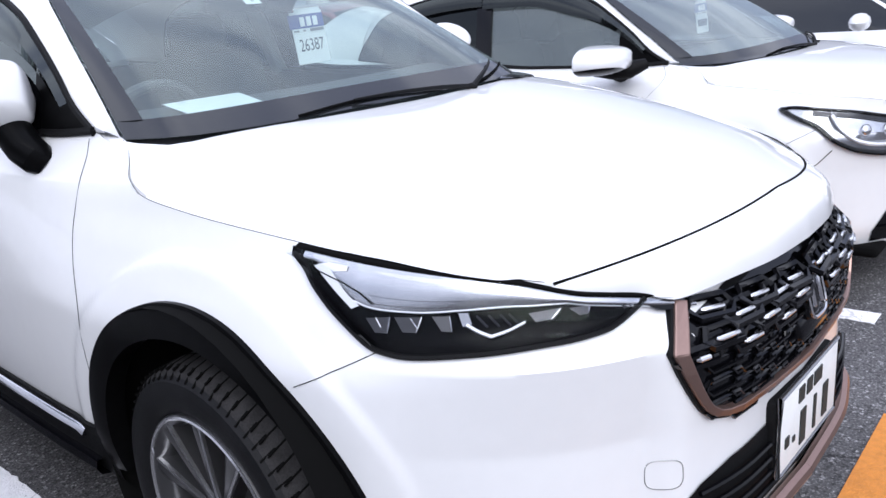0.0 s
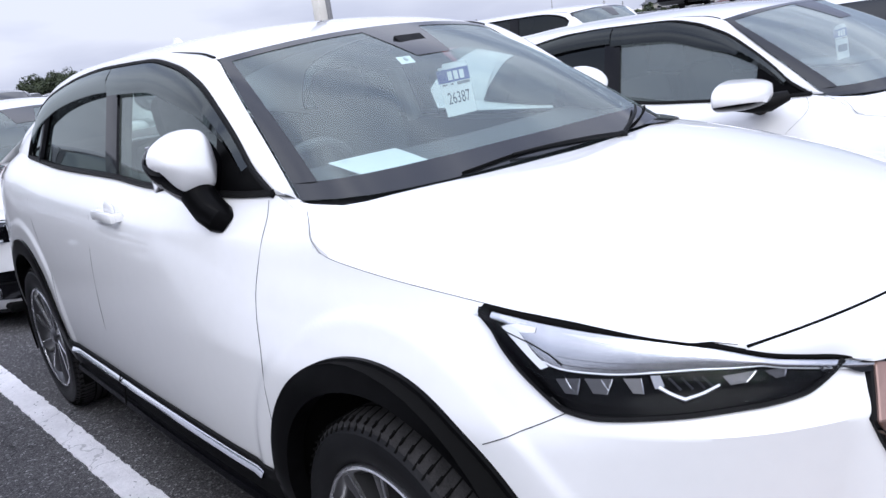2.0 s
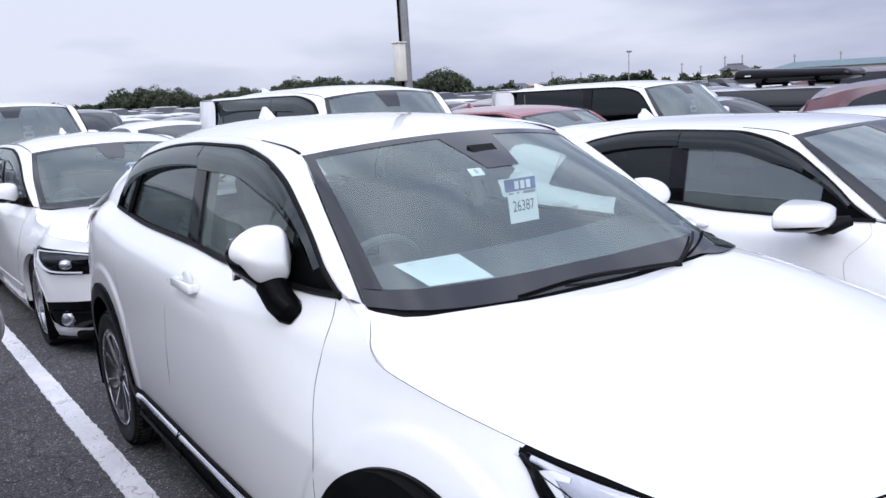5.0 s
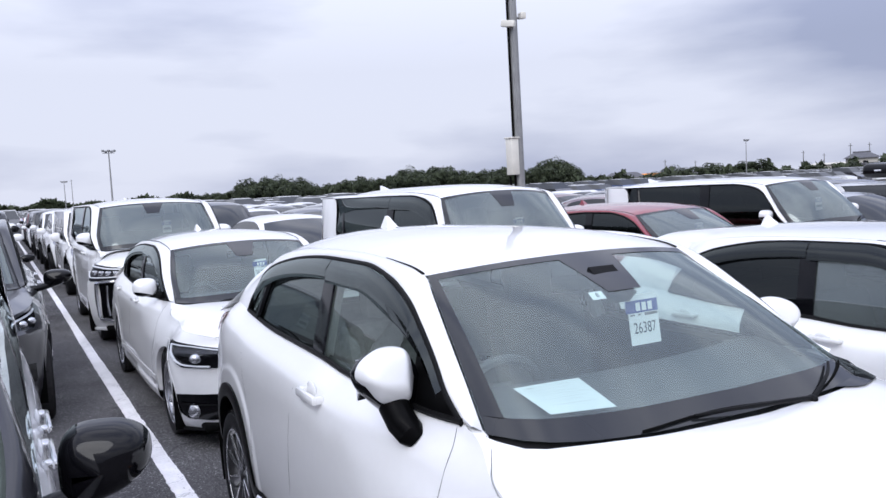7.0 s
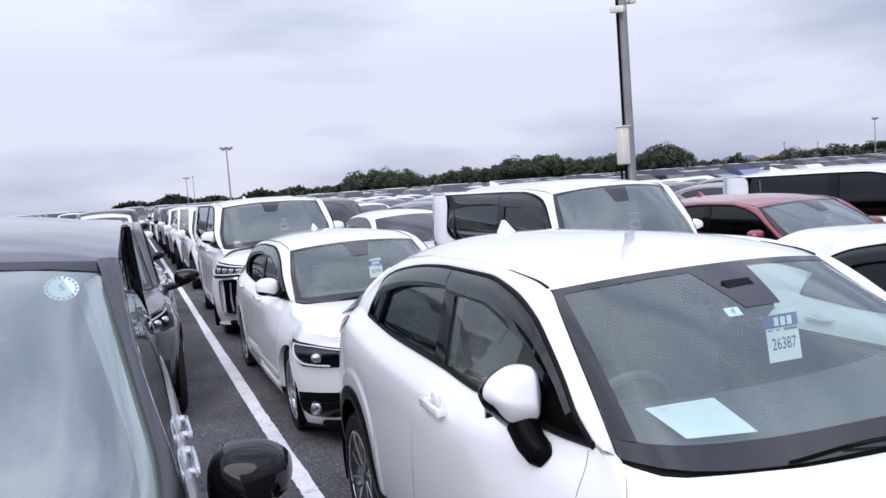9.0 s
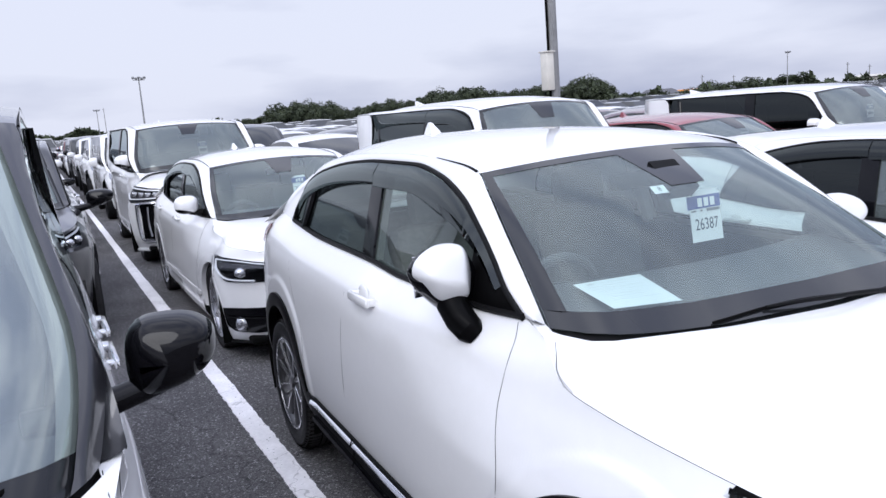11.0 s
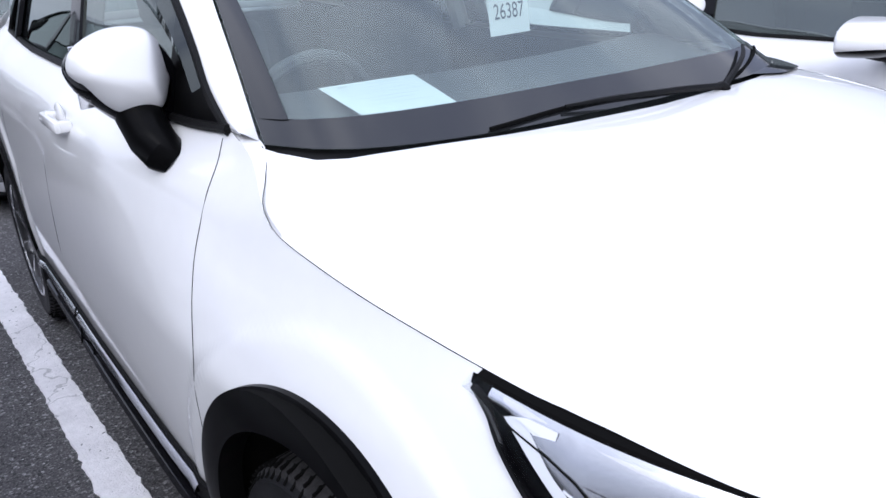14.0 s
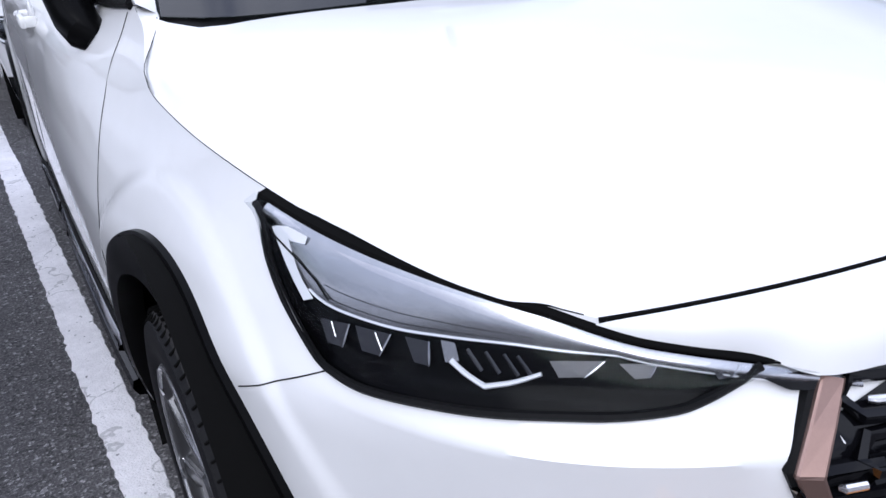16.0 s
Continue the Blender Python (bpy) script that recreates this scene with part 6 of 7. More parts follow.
HATCH = warp_maker([(-0.9, 0.0), (0.12, 0.96), (0.98, 1.85), (3.45, 4.4)], [(0, 0), (0.225, 0.135), (0.45, 0.40), (0.9, 0.80), (1.1, 0.945), (1.557, 1.445)], square=0.14, wide=0.05)
WAGON = warp_maker([(-0.9, 0.19), (0.0, 0.98), (0.12, 1.05), (0.98, 1.75), (1.6, 2.25), (2.61, 3.45), (3.45, 4.35)], [(0, 0), (0.9, 0.84), (1.1, 0.985), (1.47, 1.361), (1.557, 1.415)], square=0.12,
                   upper=[(-0.9, 0.19), (0.12, 0.90), (0.98, 1.72), (1.6, 2.25), (2.71, 3.17), (3.45, 4.3)])
VAN = warp_maker([(-0.9, 0.0), (0.0, 0.93), (0.12, 0.80), (0.98, 1.45), (2.61, 3.75), (3.45, 4.75)], [(0, 0), (0.225, 0.20), (0.9, 1.0), (1.1, 1.17), (1.447, 1.72), (1.557, 1.83)], 1.03, 1.5, 0.2, square=0.26)
LOWVAN = warp_maker([(-0.9, 0.0), (0.0, 0.93), (0.12, 0.85), (0.98, 1.5), (2.61, 3.7), (3.45, 4.7)], [(0, 0), (0.9, 0.93), (1.1, 1.07), (1.45, 1.65), (1.557, 1.775)], 0.98, 1.5, 0.18)
LONGVAN = warp_maker([(-0.9, 0.0), (0.0, 0.9), (0.12, 0.85), (0.98, 1.55), (2.61, 3.75), (3.45, 4.8)], [(0, 0), (0.9, 0.92), (1.1, 1.06), (1.45, 1.57), (1.557, 1.68)], 1.0, 1.5, 0.14)
TALL = warp_maker([(-0.9, 0.0), (0.12, 0.95), (0.98, 1.75), (3.45, 4.6)], [(0, 0), (0.9, 0.95), (1.1, 1.09), (1.45, 1.60), (1.557, 1.72)], 1.0)
DARKVAN = warp_maker([(-0.9, 0.0), (0.0, 0.85), (0.12, 0.80), (0.985, 1.63), (1.38, 2.12), (1.66, 2.50), (2.61, 3.7), (3.45, 4.6)], [(0, 0), (0.9, 0.88), (1.1, 1.06), (1.447, 1.68), (1.486, 1.725), (1.557, 1.82)], 0.985, 1.5, 0.28, limit=0.818)

ESTATE = warp_maker([(-0.9, 0.0), (0.0, 0.9), (0.12, 0.85), (0.98, 1.62), (2.61, 3.9), (3.45, 4.75)], [(0, 0), (0.9, 0.88), (1.1, 1.01), (1.45, 1.39), (1.557, 1.46)], 1.0, 1.5, 0.14)
CROSS = warp_maker([(-0.9, 0.0), (0.12, 0.95), (0.98, 1.75), (3.45, 4.5)], [(0, 0), (0.9, 0.90), (1.1, 1.03), (1.45, 1.46), (1.557, 1.56)], 1.0)
SALOON = warp_maker([(-0.9, 0.0), (0.12, 0.98), (0.98, 1.90), (3.45, 4.5)], [(0, 0), (0.9, 0.80), (1.1, 0.93), (1.45, 1.28), (1.557, 1.36)], square=0.1)


def park(name, label, paint, w, x, y, wheels="five", **kw):
    ob = build_car(name, label, paint, w, wheels, **kw)
    ob.matrix_world = pose(x, y, 0, 0, 0, SKEW)
    return ob


rear_hatch = park("hatchback_car", "white hatchback car with a lot ticket behind the windscreen", "white", HATCH, 0.0, 3.98, "ten", number="26388", mirror_size=(1.01, 0.85), radius=0.318, front="hatch")
side_hatch = park("hatchback_car", "white hatchback car with black door visors and body-coloured mirrors", "white", WAGON, 2.52, -0.92, "ten", number="bars", mirror_at=np.array([1.035, 1.465, 1.034]), mirror_size=(2.05, 0.66, 1.75), front="compact", glass="vanglass", screen_glass="brightglass")
suv = park("minivan_car", "two-tone minivan, white below, dark grey roof and pillars, gloss black mirrors", "white", DARKVAN, -2.475, -0.83, "five", visors=False, screen_glass="skyglass", rail_paint="dark", roof_paint="dark", mirror_paint="gloss", mirror_at=np.array([0.935, 1.33, 1.185]), mirror_size=(1.0, 0.90), handles=(1.40, 1.72))
van = park("minivan_car", "white minivan with dark privacy glass", "white", VAN, -0.12, 8.93, "five", visors=False, screen_glass="vanglass", number="bars", front="van", mirror_size=(1.35, 0.95))
low_van = park("minivan_car", "white minivan with black door visors", "white", LOWVAN, 2.55, 4.0, "five", screen_glass="vanglass", number="bars", tail_paint="darkglass")
red = park("hatchback_car", "deep red hatchback car with a lot ticket", "red", HATCH, 5.0, 3.7, "five", visors=False, screen_glass="vanglass", number="bars")
van3 = park("minivan_car", "low white minivan with dark rear windows", "white", LONGVAN, 7.4, 4.2, "five", visors=False, screen_glass="vanglass", number="bars", tail_paint="darkglass")
dark_suv = park("suv_car", "dark grey sport utility car with gloss black mirrors", "dark", TALL, -2.46, 5.05, "five", visors=False, screen_glass="vanglass", number="bars", mirror_paint="gloss", mirror_at=np.array([0.99, 1.50, 1.12]), mirror_size=(1.25, 0.80))


# ---- things in the crossover ----
def crossover_details():
    # service sheet on the dashboard
    c = np.array([(-0.475, 0.42, 1.098), (-0.294, 0.36, 1.102), (-0.239, 0.603, 1.128), (-0.462, 0.628, 1.126)])
    a, b = np.meshgrid(np.linspace(0, 1, 8), np.linspace(0, 1, 8), indexing="ij")
    P = (c[0] * (1 - a[..., None]) + c[1] * a[..., None]) * (1 - b[..., None]) + (c[3] * (1 - a[..., None]) + c[2] * a[..., None]) * b[..., None]
    P[..., 2] += 0.004 * np.sin(3 * a) * np.sin(3 * b)
    sheet_ob = part("paper_sheet", sheet(P), M["paper"])
    tagged(sheet_ob, "white printed service sheet lying on the dashboard", "paper")

    def spot(u, v, lift=0.002):
        return (c[0] * (1 - u) + c[1] * u) * (1 - v) + (c[3] * (1 - u) + c[2] * u) * v + (0, 0, lift + 0.004 * math.sin(3 * u) * math.sin(3 * v))
    for u0, u1, v in ((0.14, 0.24, 0.86), (0.3, 0.8, 0.87), (0.1, 0.7, 0.76), (0.1, 0.85, 0.66), (0.12, 0.5, 0.56), (0.55, 0.9, 0.55), (0.1, 0.8, 0.44), (0.2, 0.7, 0.34), (0.15, 0.85, 0.24)):
        h = 0.016 if u1 - u0 < 0.2 else 0.0035
        part("print_bar", sheet([[spot(u0, v), spot(u0, v + h)], [spot(u1, v), spot(u1, v + h)]]), M["steel"], sheet_ob, smooth=False)
    # round-cornered inspection sticker by the sensor box, with its month
    s = screen(-0.242, 0.665, -0.006)
    m = Matrix.Translation(Vector(s)) @ pose(0, 0, 0, -52, 0, 0)
    st = part("inspection_sticker", placed(block(0.052, 0.001, 0.034, 0), m), M["paper"], None, smooth=False)
    tagged(st, "small white inspection sticker on the windscreen", "sticker")
    words("8", 0.026, M["ink"], st, m @ pose(0, -0.002, 0, 90, 0, 0), "sticker_number")
    sb = part("sensor_box", placed(prism([(-0.050, 0.022), (0.09, 0.026), (0.09, -0.02), (-0.040, -0.026)], -0.052, 0.052), Matrix.Translation(Vector(screen(-0.045, 0.735, -0.035))) @ pose(0, 0, 0, 34, 0, 0)), M["trim"])
    tagged(sb, "black camera sensor box behind the windscreen", "sensor")


crossover_details()


def round_sticker():
    """The month sticker and the pale edge on the dark minivan's windscreen."""
    p = DARKVAN(screen(np.array([0.80]), np.array([0.89]), -0.003))[0]
    q = DARKVAN(screen(np.array([0.80]), np.array([0.83]), -0.006))[0]
    tilt = math.degrees(math.atan2(q[2] - p[2], q[1] - p[1])) + 180
    m = pose(-2.475, -0.83, 0, 0, 0, SKEW) @ pose(*map(float, p), tilt - 90, 0, 10)
    st = part("inspection_sticker", placed(lathe([(0.0, -0.0006), (0.036, -0.0006), (0.036, 0.0006), (0.0, 0.0006)], 40, "y"), m), M["sticker"], None, smooth=False)
    tagged(st, "round pale green sticker on the minivan windscreen", "sticker")
    for i in range(18):
        part("sticker_mark", placed(block(0.006, 0.0006, 0.006, 0, (0, -0.0014, 0.031)), m @ Matrix.Rotation(radians(20 * i), 4, "Y")), M["steel"], st, smooth=False)
    words("5", 0.026, M["ink"], st, m @ pose(0, -0.002, 0, 90, 0, 0), "sticker_number")


round_sticker()


# ---- more parked cars ----
def quiet_car(name, label, paint, w):
    """A car that stays far off: fewer parts."""
    root = tagged(new(name), label, "car", "cars parked in the lot")
    put = Maker(root, w)
    a, q = np.meshgrid(np.linspace(-1, 1, 14), np.linspace(0, 1, 14), indexing="ij")
    rail = np.stack([[np.array([*(glass_side(max(y, 0.485), WINDOW_TOP(y)) * (1 - s) + np.array([PILLAR(y)[0], y, PILLAR(y)[1]]) * s)]) for s in (0, 0.5, 1)] for y in np.linspace(0.435, 2.71, 30)])
    rear = np.stack([[flank(y, BELT(y)) * (1 - s) + np.array([PILLAR(y)[0], y, PILLAR(y)[1]]) * s for s in (0, 0.5, 1)] for y in np.linspace(2.71, 3.08, 5)])
    top = roof(a, 1.0)
    low = np.stack([a * 0.80, 3.42 - 0.32 * np.abs(a) ** 3, 0 * a + 1.12], -1)
    put("body", joined(both(outward(body_shell())), cap(hood_gap_y, hood_rear_y, 14, 10), nose_panel(), sheet(roof(a, q)), both(sheet(rail)), both(sheet(rear)), sheet(top + (low - top) * q[..., None])), paint)
    a, q = np.meshgrid(np.linspace(-1, 1, 14), np.linspace(0, 1, 8), indexing="ij")
    put("windscreen", sheet(screen(a, q)), "darkglass", out=True)
    for o in put.pair("side_window", side_window(0.49, 2.70, n=24), "darkglass"):
        pass
    hl = put.pair("headlamp", band(LAMP_TOP, LAMP_LOW, 0.36, 1.165, 14, 3, 0.006), "lamp_silver")
    put("grille", both(outward(band(lambda u: 0.78 + 0 * u, lambda u: 0.64 + 0 * u, 0.0, 0.36, 6, 3, 0.006))), "gloss")
    put("lower_intake", both(outward(band(lambda u: 0.46 + 0 * u, lambda u: 0.30 + 0 * u, 0.0, 0.55, 8, 3, 0.006))), "trim")
    put("ticket", placed(block(0.10, 0.003, 0.15, 0), ticket_pose(plain)), "paper", smooth=False)
    for ya in AXLES:
        c = w(np.array([[0.87, ya, 0.3]]))[0]
        for side in (-1, 1):
            g = lathe([(0.0, -0.02), (0.2, -0.02), (0.235, -0.005), (0.29, 0), (0.315, -0.02), (0.32, -0.06), (0.32, -0.2), (0.2, -0.21)], 24)
            part("wheel", placed(g, pose(side * float(c[0]), float(c[1]), 0.32) @ (Matrix.Identity(4) if side > 0 else Matrix.Rotation(math.pi, 4, "Z"))), M["tyre"], root)
    for side in (-1, 1):
        put("mirror", ball(1, (side * 0.95, 0.75, 1.16), (0.12, 0.06, 0.058), 12), paint if paint == "white" else "gloss")
    return root


random.seed(4)
KINDS = [("hatchback_car", HATCH), ("minivan_car", VAN), ("suv_car", TALL), ("minivan_car", LOWVAN), ("estate_car", ESTATE), ("saloon_car", SALOON), ("suv_car", CROSS)]
PAINTS = [("white", "white"), ("white", "white"), ("black_paint", "black"), ("dark", "dark grey"), ("silver", "silver"), ("white", "white"), ("maroon", "maroon")]
bases = {}


def park_far(kind, paint, x, y):
    name, w = KINDS[kind]
    key = (kind, paint[0])
    m = pose(x - math.tan(radians(SKEW)) * (y - 4), y, 0, 0, 0, SKEW + random.uniform(-0.6, 0.6))
    if key not in bases:
        bases[key] = quiet_car(name, f"{paint[1]} {name.replace('_car', '')} parked in a row of cars", paint[0], w)
        bases[key].matrix_world = m
        return bases[key]
    return copy_thing(bases[key], m)


taken = {(-2.5, 0), (0.05, 0), (2.5, 0), (5.0, 0), (7.45, 0), (0.05, 1)}
LANES = (-5.05, -2.5, 0.05, 2.5, 5.0, 7.45, 9.9, 12.4, 14.9, 17.4)
fixed = {(-2.5, 0): (0, 3), (-2.5, 1): (0, 2), (-2.5, 2): (2, 0), (2.5, 1): (0, 0), (2.5, 2): (2, 2), (0.05, 2): (3, 0), (0.05, 3): (2, 0), (9.9, 0): (5, 4), (12.4, 0): (4, 0), (5.0, 1): (0, 0), (7.45, 1): (0, 6), (7.45, 2): (2, 3), (14.9, 0): (2, 6)}
for r in range(9):
    for lane in LANES:
        if (lane, r) in taken or (r > 5 and lane > 13):
            continue
        k, p = fixed.get((lane, r), (random.choice((0, 0, 1, 2, 2, 3)), random.randrange(len(PAINTS))))
        if lane > 4 and r > 0:
            k = 0
        park_far(k, PAINTS[p], lane, 4.0 + 5.55 * r + random.uniform(-0.15, 0.15) * ((lane, r) != (12.4, 0)) + {(9.9, 0): 0.75}.get((lane, r), 1.1 if lane == -2.5 else 0))
for kind, paint, lane, y in ((5, 0, 4.95, -1.45), (6, 6, 7.4, -0.50), (0, 3, 9.9, -0.95)):
    park_far(kind, PAINTS[paint], lane, y)


def far_cars():
    """The rows too far off to pick apart."""
    prof = [(-0.9, 0.35), (-0.85, 0.75), (-0.3, 0.92), (0.25, 1.02), (0.95, 1.45), (2.4, 1.5), (3.1, 1.05), (3.4, 0.95), (3.45, 0.4)]
    verts, faces, kinds = [], [], []
    rng = random.Random(7)
    t = math.tan(radians(SKEW))
    for i in range(70):
        for j in range(9, 46):
            x, y = -14 + 2.5 * i, 4.0 + 5.55 * j
            if i % 9 == 8 or (x < 18.5 and y < 52) or x > 1.5 * y + 20 or (j % 7 == 6):
                continue
            if x < 4 and rng.random() < 0.1:
                continue
            h = rng.choice((1.0, 1.0, 1.12, 1.25))
            n = len(verts)
            for sx in (-1, 1):
                for yy, z in prof:
                    wd = 0.86 if z < 1.1 else 0.62
                    verts.append((x - t * y + sx * wd, y + yy, z * (h if z > 1.0 else 1)))
            k = len(prof)
            for q in range(k - 1):
                faces.append((n + q, n + q + 1, n + k + q + 1, n + k + q))
                kinds.append(1 if q in (3, 5) else 0)
            for o in (0, k):
                faces.append(tuple(n + o + q for q in (0, 1, 2, 3, 6, 7, 8)))
                kinds.append(0)
                faces.append(tuple(n + o + q for q in (3, 4, 5, 6)))
                kinds.append(1)
    me = bpy.data.meshes.new("parked_cars")
    me.from_pydata(verts, [], faces)
    paint = bpy.data.materials.new("mixed_car_paint")
    paint.use_nodes = True
    n, l = paint.node_tree.nodes, paint.node_tree.links
    geo, ramp = n.new("ShaderNodeNewGeometry"), n.new("ShaderNodeValToRGB")
    ramp.color_ramp.interpolation = "CONSTANT"
    for pos, col in ((0.0, (0.8, 0.8, 0.8)), (0.45, (0.03, 0.03, 0.035)), (0.65, (0.4, 0.41, 0.43)), (0.85, (0.2, 0.02, 0.02)), (0.9, (0.08, 0.12, 0.25))):
        e = ramp.color_ramp.elements[0] if pos == 0 else ramp.color_ramp.elements.new(pos)
        e.position, e.color = pos, (*col, 1)
    ramp.color_ramp.elements.remove(ramp.color_ramp.elements[-1])
    l.new(geo.outputs["Random Per Island"], ramp.inputs["Fac"])
    b = n["Principled BSDF"]
    l.new(ramp.outputs["Color"], b.inputs["Base Color"])
    b.inputs["Roughness"].default_value, b.inputs["Coat Weight"].default_value = 0.3, 1.0
    me.materials.append(paint)
    me.materials.append(M["darkglass"])
    me.polygons.foreach_set("material_index", kinds)
    ob = new("parked_cars", me)
    tagged(ob, "many parked cars in far rows of the lot", "parked cars", kind="stuff")


far_cars()


# ---- posts ----
def lamp_post(x, y, h, heads=2):
    root = tagged(new("lamp_post"), "grey steel floodlight post at the car park", "lamp post", "floodlight posts")
    part("post", lathe([(0.0, 0), (0.14, 0), (0.13, 1), (0.07, h), (0.0, h)], 10, "z"), M["steel"], root)
    part("crossarm", block(1.5, 0.08, 0.08, 0.01, (0, 0, h - 0.25)), M["steel"], root, smooth=False)
    for i in range(-heads, heads + 1):
        part("floodlight", block(0.32, 0.25, 0.28, 0.04, (0.35 * i, -0.1, h + 0.05 - 0.1 * (i % 2)), (25, 0, 0)), M["steel"], root, smooth=False)
    root.matrix_world = pose(x, y, 0)


for x, y, h in ((7.9, 110, 9.0), (6.6, 228, 9.0), (142, 124, 9.3)):
    lamp_post(x, y, h)


def camera_post(x, y):
    root = tagged(new("camera_post"), "grey steel post with a cabinet and surveillance boxes", "post")
    part("post", lathe([(0.0, 0), (0.125, 0), (0.115, 4), (0.10, 10.5), (0.0, 10.5)], 20, "z"), M["steel"], root)
    part("conduit", tube([(-0.15, 0, 0), (-0.15, 0, 10.4)], 0.028, 8), M["gap"], root)
    part("conduit", tube([(-0.09, -0.1, 2.0), (-0.09, -0.1, 10.4)], 0.022, 8), M["steel"], root)
    cab = part("cabinet", block(0.22, 0.22, 0.86, 0.012, (-0.25, -0.05, 2.42)), M["box"], root, "cream painted steel cabinet")
    part("cabinet_roof", block(0.27, 0.28, 0.03, 0.008, (-0.25, -0.05, 2.86)), M["box"], cab)
    part("cable", tube([(-0.3, 0, 1.95), (-0.28, 0, 1.6), (-0.16, 0, 1.5), (-0.14, 0, 1.2)], 0.025, 8), M["gap"], root)
    for dx, dz, rz in ((-0.25, 5.5, 25), (0.2, 5.72, -30)):
        b = part("camera_box", placed(block(0.13, 0.34, 0.15, 0.02), pose(dx, -0.12, dz, 8, 0, rz)), M["box"], root, "white weatherproof box")
        part("bracket", tube([(0, 0, dz - 0.03), (dx, -0.05, dz - 0.05)], 0.025, 6), M["steel"], b)
    root.matrix_world = pose(x, y, 0, 0, -0.3, 10)


camera_post(8.75, 14.5)
for az, d, h in ((0.95, 260, 7.5), (1.02, 300, 7.5), (1.30, 270, 8), (1.36, 280, 7), (1.44, 240, 8.5), (1.50, 260, 9), (1.7, 250, 8), (1.9, 250, 8), (0.70, 300, 6), (0.04, 420, 16)):
    c = 1 / math.hypot(1, az)
    root = tagged(new("utility_pole"), "grey concrete utility pole with a crossarm", "utility pole", "utility poles")
    part("pole", lathe([(0, 0), (0.2, 0), (0.13, h), (0, h)], 8, "z"), M["steel"], root)
    part("crossarm", block(1.6, 0.12, 0.12, 0, (0, 0, h - 0.6)), M["steel"], root, smooth=False)
    root.matrix_world = pose(d * az * c, d * c, 0)

# ---- trees and houses ----
def tree_mesh(seed, h, wide):
    """A crown of some thousand small leaf cards in clumps, over a forked trunk."""
    rng = np.random.default_rng(seed)
    clumps = []
    for _ in range(34):
        v = rng.normal(size=3)
        v /= np.linalg.norm(v)
        r = rng.random() ** 0.5
        clumps.append((v[0] * wide * r, v[1] * wide * r, h * 0.58 + v[2] * h * 0.36 * r, wide * rng.uniform(0.2, 0.42)))
    verts, faces = [], []
    for cx, cy, cz, cr in clumps:
        for _ in range(120):
            v = rng.normal(size=3)
            v /= np.linalg.norm(v)
            p = np.array([cx, cy, cz]) + v * cr * rng.uniform(0.75, 1.08)
            s = rng.uniform(0.10, 0.22) * wide / 3
            u = rng.normal(size=3)
            u -= (u @ v) * v * 0.7
            u /= np.linalg.norm(u)
            w2 = np.cross(v, u)
            n = len(verts)
            verts += [tuple(p + u * s), tuple(p + w2 * s * 0.8), tuple(p - u * s), tuple(p - w2 * s * 0.8)]
            faces.append((n, n + 1, n + 2, n + 3))
    return np.array(verts), faces


def make_tree(seed, h, wide):
    root = tagged(new("tree"), "dark green broadleaf tree at the edge of the lot", "tree", "trees behind the lot")
    trunk = joined(tube([(0, 0, 0), (0.1, 0, h * 0.25), (0, 0.1, h * 0.5), (0.1, 0, h * 0.75)], [0.32, 0.25, 0.17, 0.06], 8),
                   tube([(0.05, 0, h * 0.28), (wide * 0.3, 0.1, h * 0.5), (wide * 0.5, 0.2, h * 0.66)], [0.16, 0.1, 0.04], 6),
                   tube([(0.05, 0, h * 0.33), (-wide * 0.28, -0.2, h * 0.52), (-wide * 0.45, 0, h * 0.7)], [0.15, 0.1, 0.04], 6))
    part("trunk", trunk, M["bark"], root)
    part("crown", tree_mesh(seed, h, wide), M["leaf"], root, smooth=False)
    return root


stock = [make_tree(i, h, wd) for i, (h, wd) in enumerate(((7.0, 3.4), (8.5, 4.0), (6.0, 3.6), (9.5, 4.6)))]
height_at = spline([(0.14, 3.0), (0.193, 6.0), (0.215, 6.8), (0.238, 9.8), (0.269, 10.6), (0.3, 9.8), (0.33, 7.0), (0.38, 8.4), (0.422, 9.1), (0.465, 11.2), (0.518, 11.9), (0.554, 9.0), (0.591, 9.6), (0.629, 10.4), (0.668, 8.8), (0.715, 12.0), (0.745, 10.0), (0.775, 5.5), (0.80, 5.0)])
rng_t = random.Random(11)
used = set()
for i in range(140):
    az = 0.16 + 0.64 * i / 139 + rng_t.uniform(-0.004, 0.004)
    d = 245 + rng_t.uniform(-12, 25)
    c = 1 / math.hypot(1, az)
    k = rng_t.randrange(4)
    s = 0.76 * float(height_at(az)) * rng_t.uniform(0.82, 1.05) / (7.0, 8.5, 6.0, 9.5)[k]
    m = pose(d * az * c, d * c, -0.2, 0, 0, rng_t.uniform(0, 360)) @ Matrix.Diagonal((s * 1.1, s * 1.1, s, 1))
    if k not in used:
        used.add(k)
        stock[k].matrix_world = m
    else:
        t = copy_thing(stock[k], pose(0, 0, 0))
        t.matrix_world = m
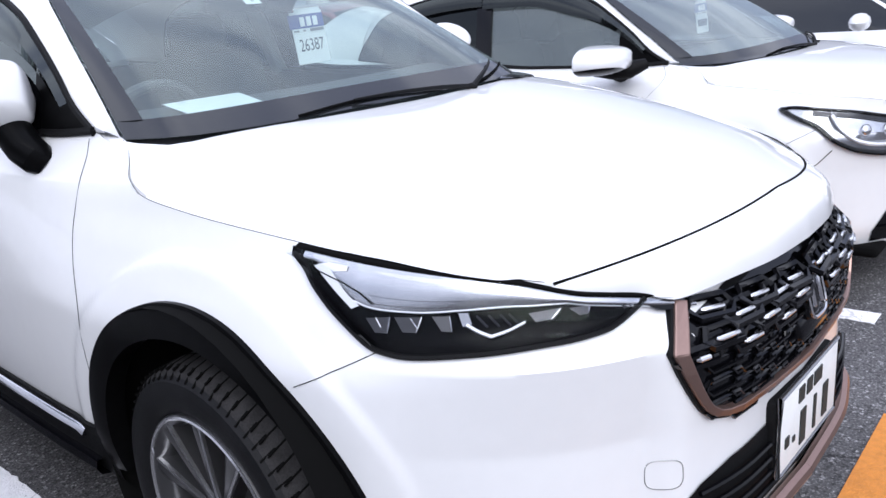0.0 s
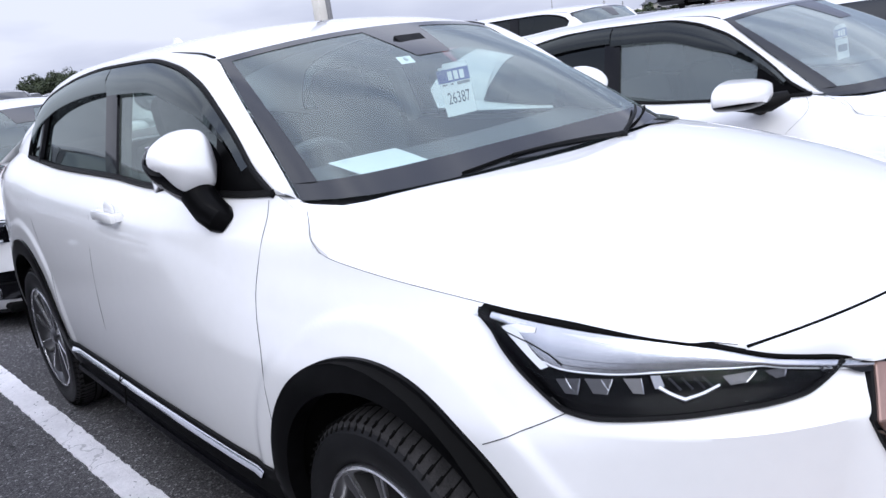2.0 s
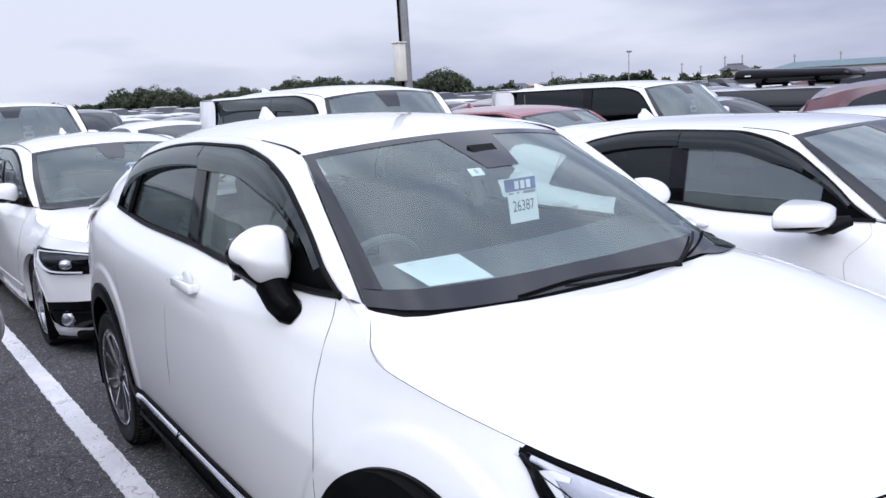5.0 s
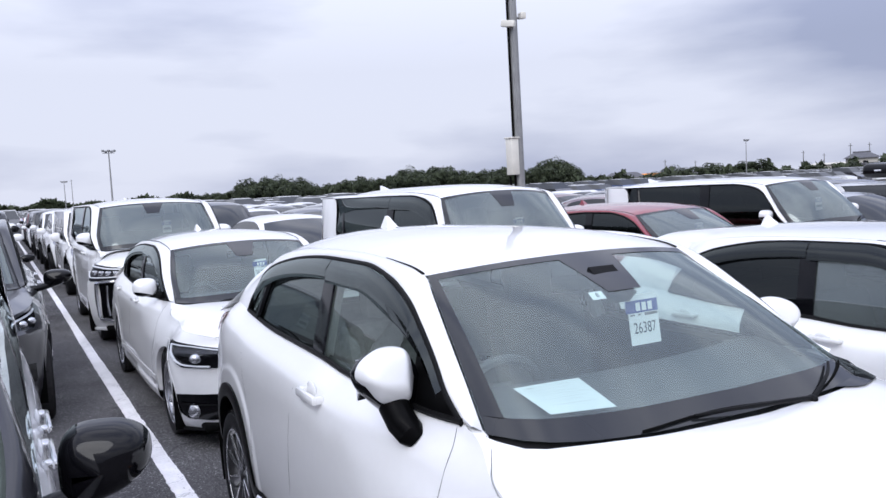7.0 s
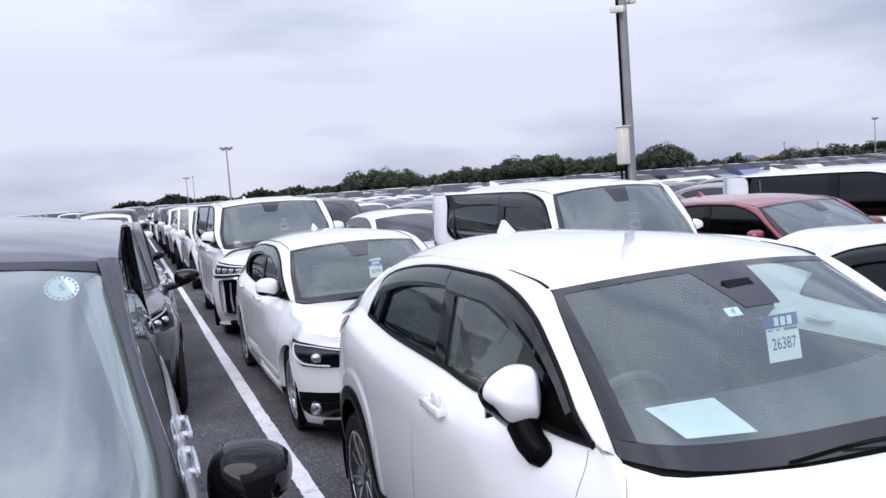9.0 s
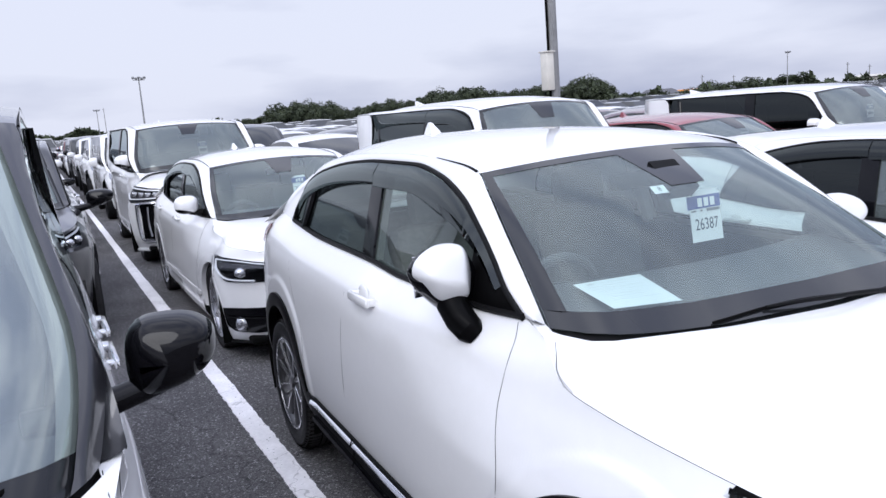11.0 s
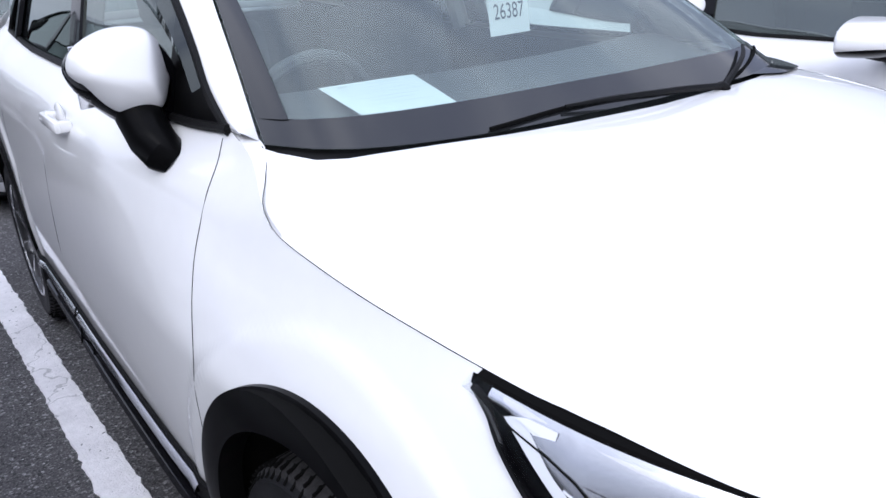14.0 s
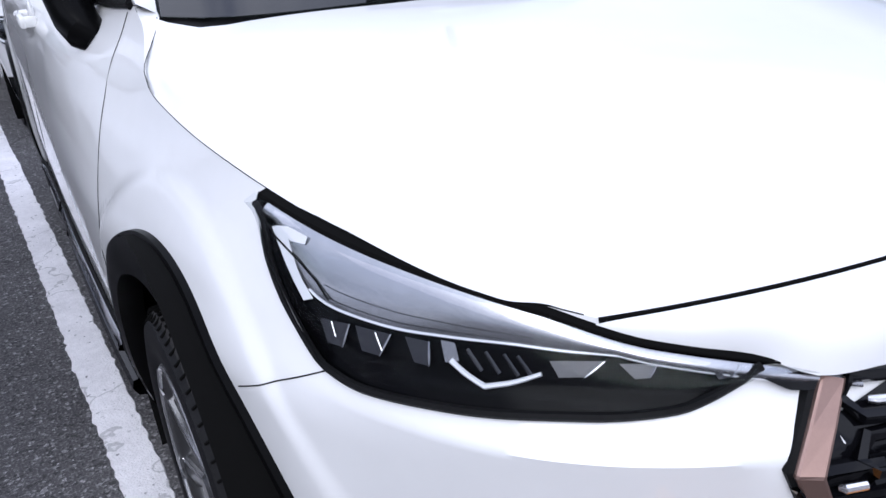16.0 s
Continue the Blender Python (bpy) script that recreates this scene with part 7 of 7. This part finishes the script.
for az, d, s in ((0.95, 240, 0.9), (0.975, 246, 0.85), (1.075, 246, 0.8), (1.13, 245, 0.9), (1.16, 242, 0.9), (1.042, 240, 1.25), (1.0, 250, 0.45), (1.10, 250, 0.5), (1.20, 240, 0.6), (1.25, 245, 0.5), (1.32, 250, 0.45), (0.93, 300, 0.7), (0.90, 310, 0.55), (1.4, 250, 0.4), (1.58, 260, 0.5), (0.86, 300, 0.4)):
    c = 1 / math.hypot(1, az)
    t = copy_thing(stock[rng_t.randrange(4)], pose(0, 0, 0))
    t.matrix_world = pose(d * az * c, d * c, -0.2, 0, 0, rng_t.uniform(0, 360)) @ Matrix.Diagonal((s * 1.3, s * 1.3, s * 0.72, 1))


def hedge_line(name, az0, az1, d, h, label, far=False):
    """A belt of scrub, too far to part into plants."""
    rng = np.random.default_rng(3)
    verts, faces = [], []
    for _ in range(5000):
        az = rng.uniform(az0, az1)
        c = 1 / math.hypot(1, az)
        r = d + rng.uniform(-4, 4)
        hh = h * (0.55 + 0.45 * math.sin(az * 90) * math.sin(az * 37 + 1)) + 0.3
        p = np.array([r * az * c, r * c, rng.random() ** 0.7 * hh])
        s = 0.5 * (d / 240)
        a, b = rng.normal(size=3) * s, rng.normal(size=3) * s
        n = len(verts)
        verts += [tuple(p - a), tuple(p + b), tuple(p + a), tuple(p - b)]
        faces.append((n, n + 1, n + 2, n + 3))
    ob = part(name, (np.array(verts), faces), M["leaf"] if not far else M["leaf"], None, smooth=False)
    tagged(ob, label, "shrubs", kind="stuff")


hedge_line("hedge", 0.76, 2.3, 235, 4.4, "rough green hedge along the far edge of the lot")
hedge_line("scrub", 0.15, 0.8, 238, 5.0, "dark green scrub under the trees")
hedge_line("far_woods", -0.05, 0.16, 620, 8.0, "low dark woods on the horizon", True)


def house(az, d, wx, wy, wall_h, roof_h, roof_mat, label, name="house", skirt=0.0):
    root = tagged(new(name), label, "house")
    part("wall", block(wx, wy, wall_h, 0.02, (0, 0, wall_h / 2)), M["wall"], root, smooth=False)
    e = 0.7
    v = np.array([(-wx / 2 - e, -wy / 2 - e, wall_h), (wx / 2 + e, -wy / 2 - e, wall_h), (wx / 2 + e, wy / 2 + e, wall_h), (-wx / 2 - e, wy / 2 + e, wall_h), (-wx / 2 + wy * 0.3, 0, wall_h + roof_h), (wx / 2 - wy * 0.3, 0, wall_h + roof_h)])
    part("roof", (v, [[0, 1, 5, 4], [2, 3, 4, 5], [1, 2, 5], [3, 0, 4], [3, 2, 1, 0]]), M[roof_mat], root, smooth=False)
    for i in range(int(wx // 2.6)):
        wn_ = part("window", block(1.3, 0.08, 1.0, 0.01, (-wx / 2 + 1.6 + 2.6 * i, -wy / 2 - 0.02, wall_h - 1.3)), M["darkglass"], root, smooth=False)
    if skirt:
        g = block(wx + 3.0, wy + 2.0, 0.5, 0.02, (0, 0, skirt))
        g[0][:, :2] *= np.where(g[0][:, 2] > skirt, 0.80, 1.0)[:, None]
        part("skirt_roof", g, M[roof_mat], root, smooth=False)
        part("ridge", block(wx * 0.62, 0.5, 0.35, 0.1, (0, 0, wall_h + roof_h)), M[roof_mat], root, smooth=False)
    c = 1 / math.hypot(1, az)
    root.matrix_world = pose(d * az * c, d * c, 0.0, 0, 0, -math.degrees(math.atan(az)) + 8)


house(1.475, 250, 7.4, 6.5, 4.5, 1.7, "tile", "two-storey house with a dark tiled hip roof", skirt=2.9)
house(0.86, 300, 14, 8, 2.6, 2.0, "tile", "low house with a dark tiled roof")
house(0.92, 305, 12, 8, 2.2, 1.6, "orange", "low house with an orange-brown roof")
house(2.12, 200, 46, 16, 3.5, 1.4, "tealroof", "long industrial hall with a blue-green steel roof", "hall")
house(1.40, 262, 16, 6, 3.2, 0.6, "wall", "low pale building behind the hedge", "shed")
house(0.20, 300, 12, 8, 2.4, 1.8, "tile", "low house between trees")


def roof_box(x, y):
    g = block(0.85, 2.2, 0.30, 0.12, (0, 0, 0.23), segments=4)
    v = g[0]
    rise, fore = v[:, 2] - 0.10, np.clip((-v[:, 1] - 0.2) / 0.9, 0, 1)
    v[:, 2] = 0.10 + rise * (1 - 0.50 * fore**2.2)
    v[:, 0] *= 1 - 0.25 * fore**2
    v[:, 2] -= 0.03 * np.clip((v[:, 1] - 0.3) / 0.8, 0, 1) ** 2 * (rise > 0.1)
    root = tagged(new("roof_box"), "glossy black roof box on a parked car", "roof box")
    part("lid", (v, g[1]), M["gloss"], root)
    part("lid_joint", block(0.87, 1.9, 0.012, 0.004, (0, 0.12, 0.17)), M["gap"], root, smooth=False)
    for sx in (-1, 1):
        part("badge_bar", block(0.004, 0.12, 0.025, 0, (sx * 0.437, 0.75, 0.22)), M["lamp_white"], root, smooth=False)
    for yy in (-0.5, 0.5):
        part("carrier_bar", block(1.1, 0.06, 0.05, 0.015, (0, yy, 0.06)), M["gap"], root, smooth=False)
        for sx in (-0.45, 0.45):
            part("foot", block(0.07, 0.09, 0.08, 0.015, (sx, yy, 0.02)), M["gap"], root, smooth=False)
    root.matrix_world = pose(x, y, 1.445, 0, 0, SKEW)


roof_box(12.33, 6.85)
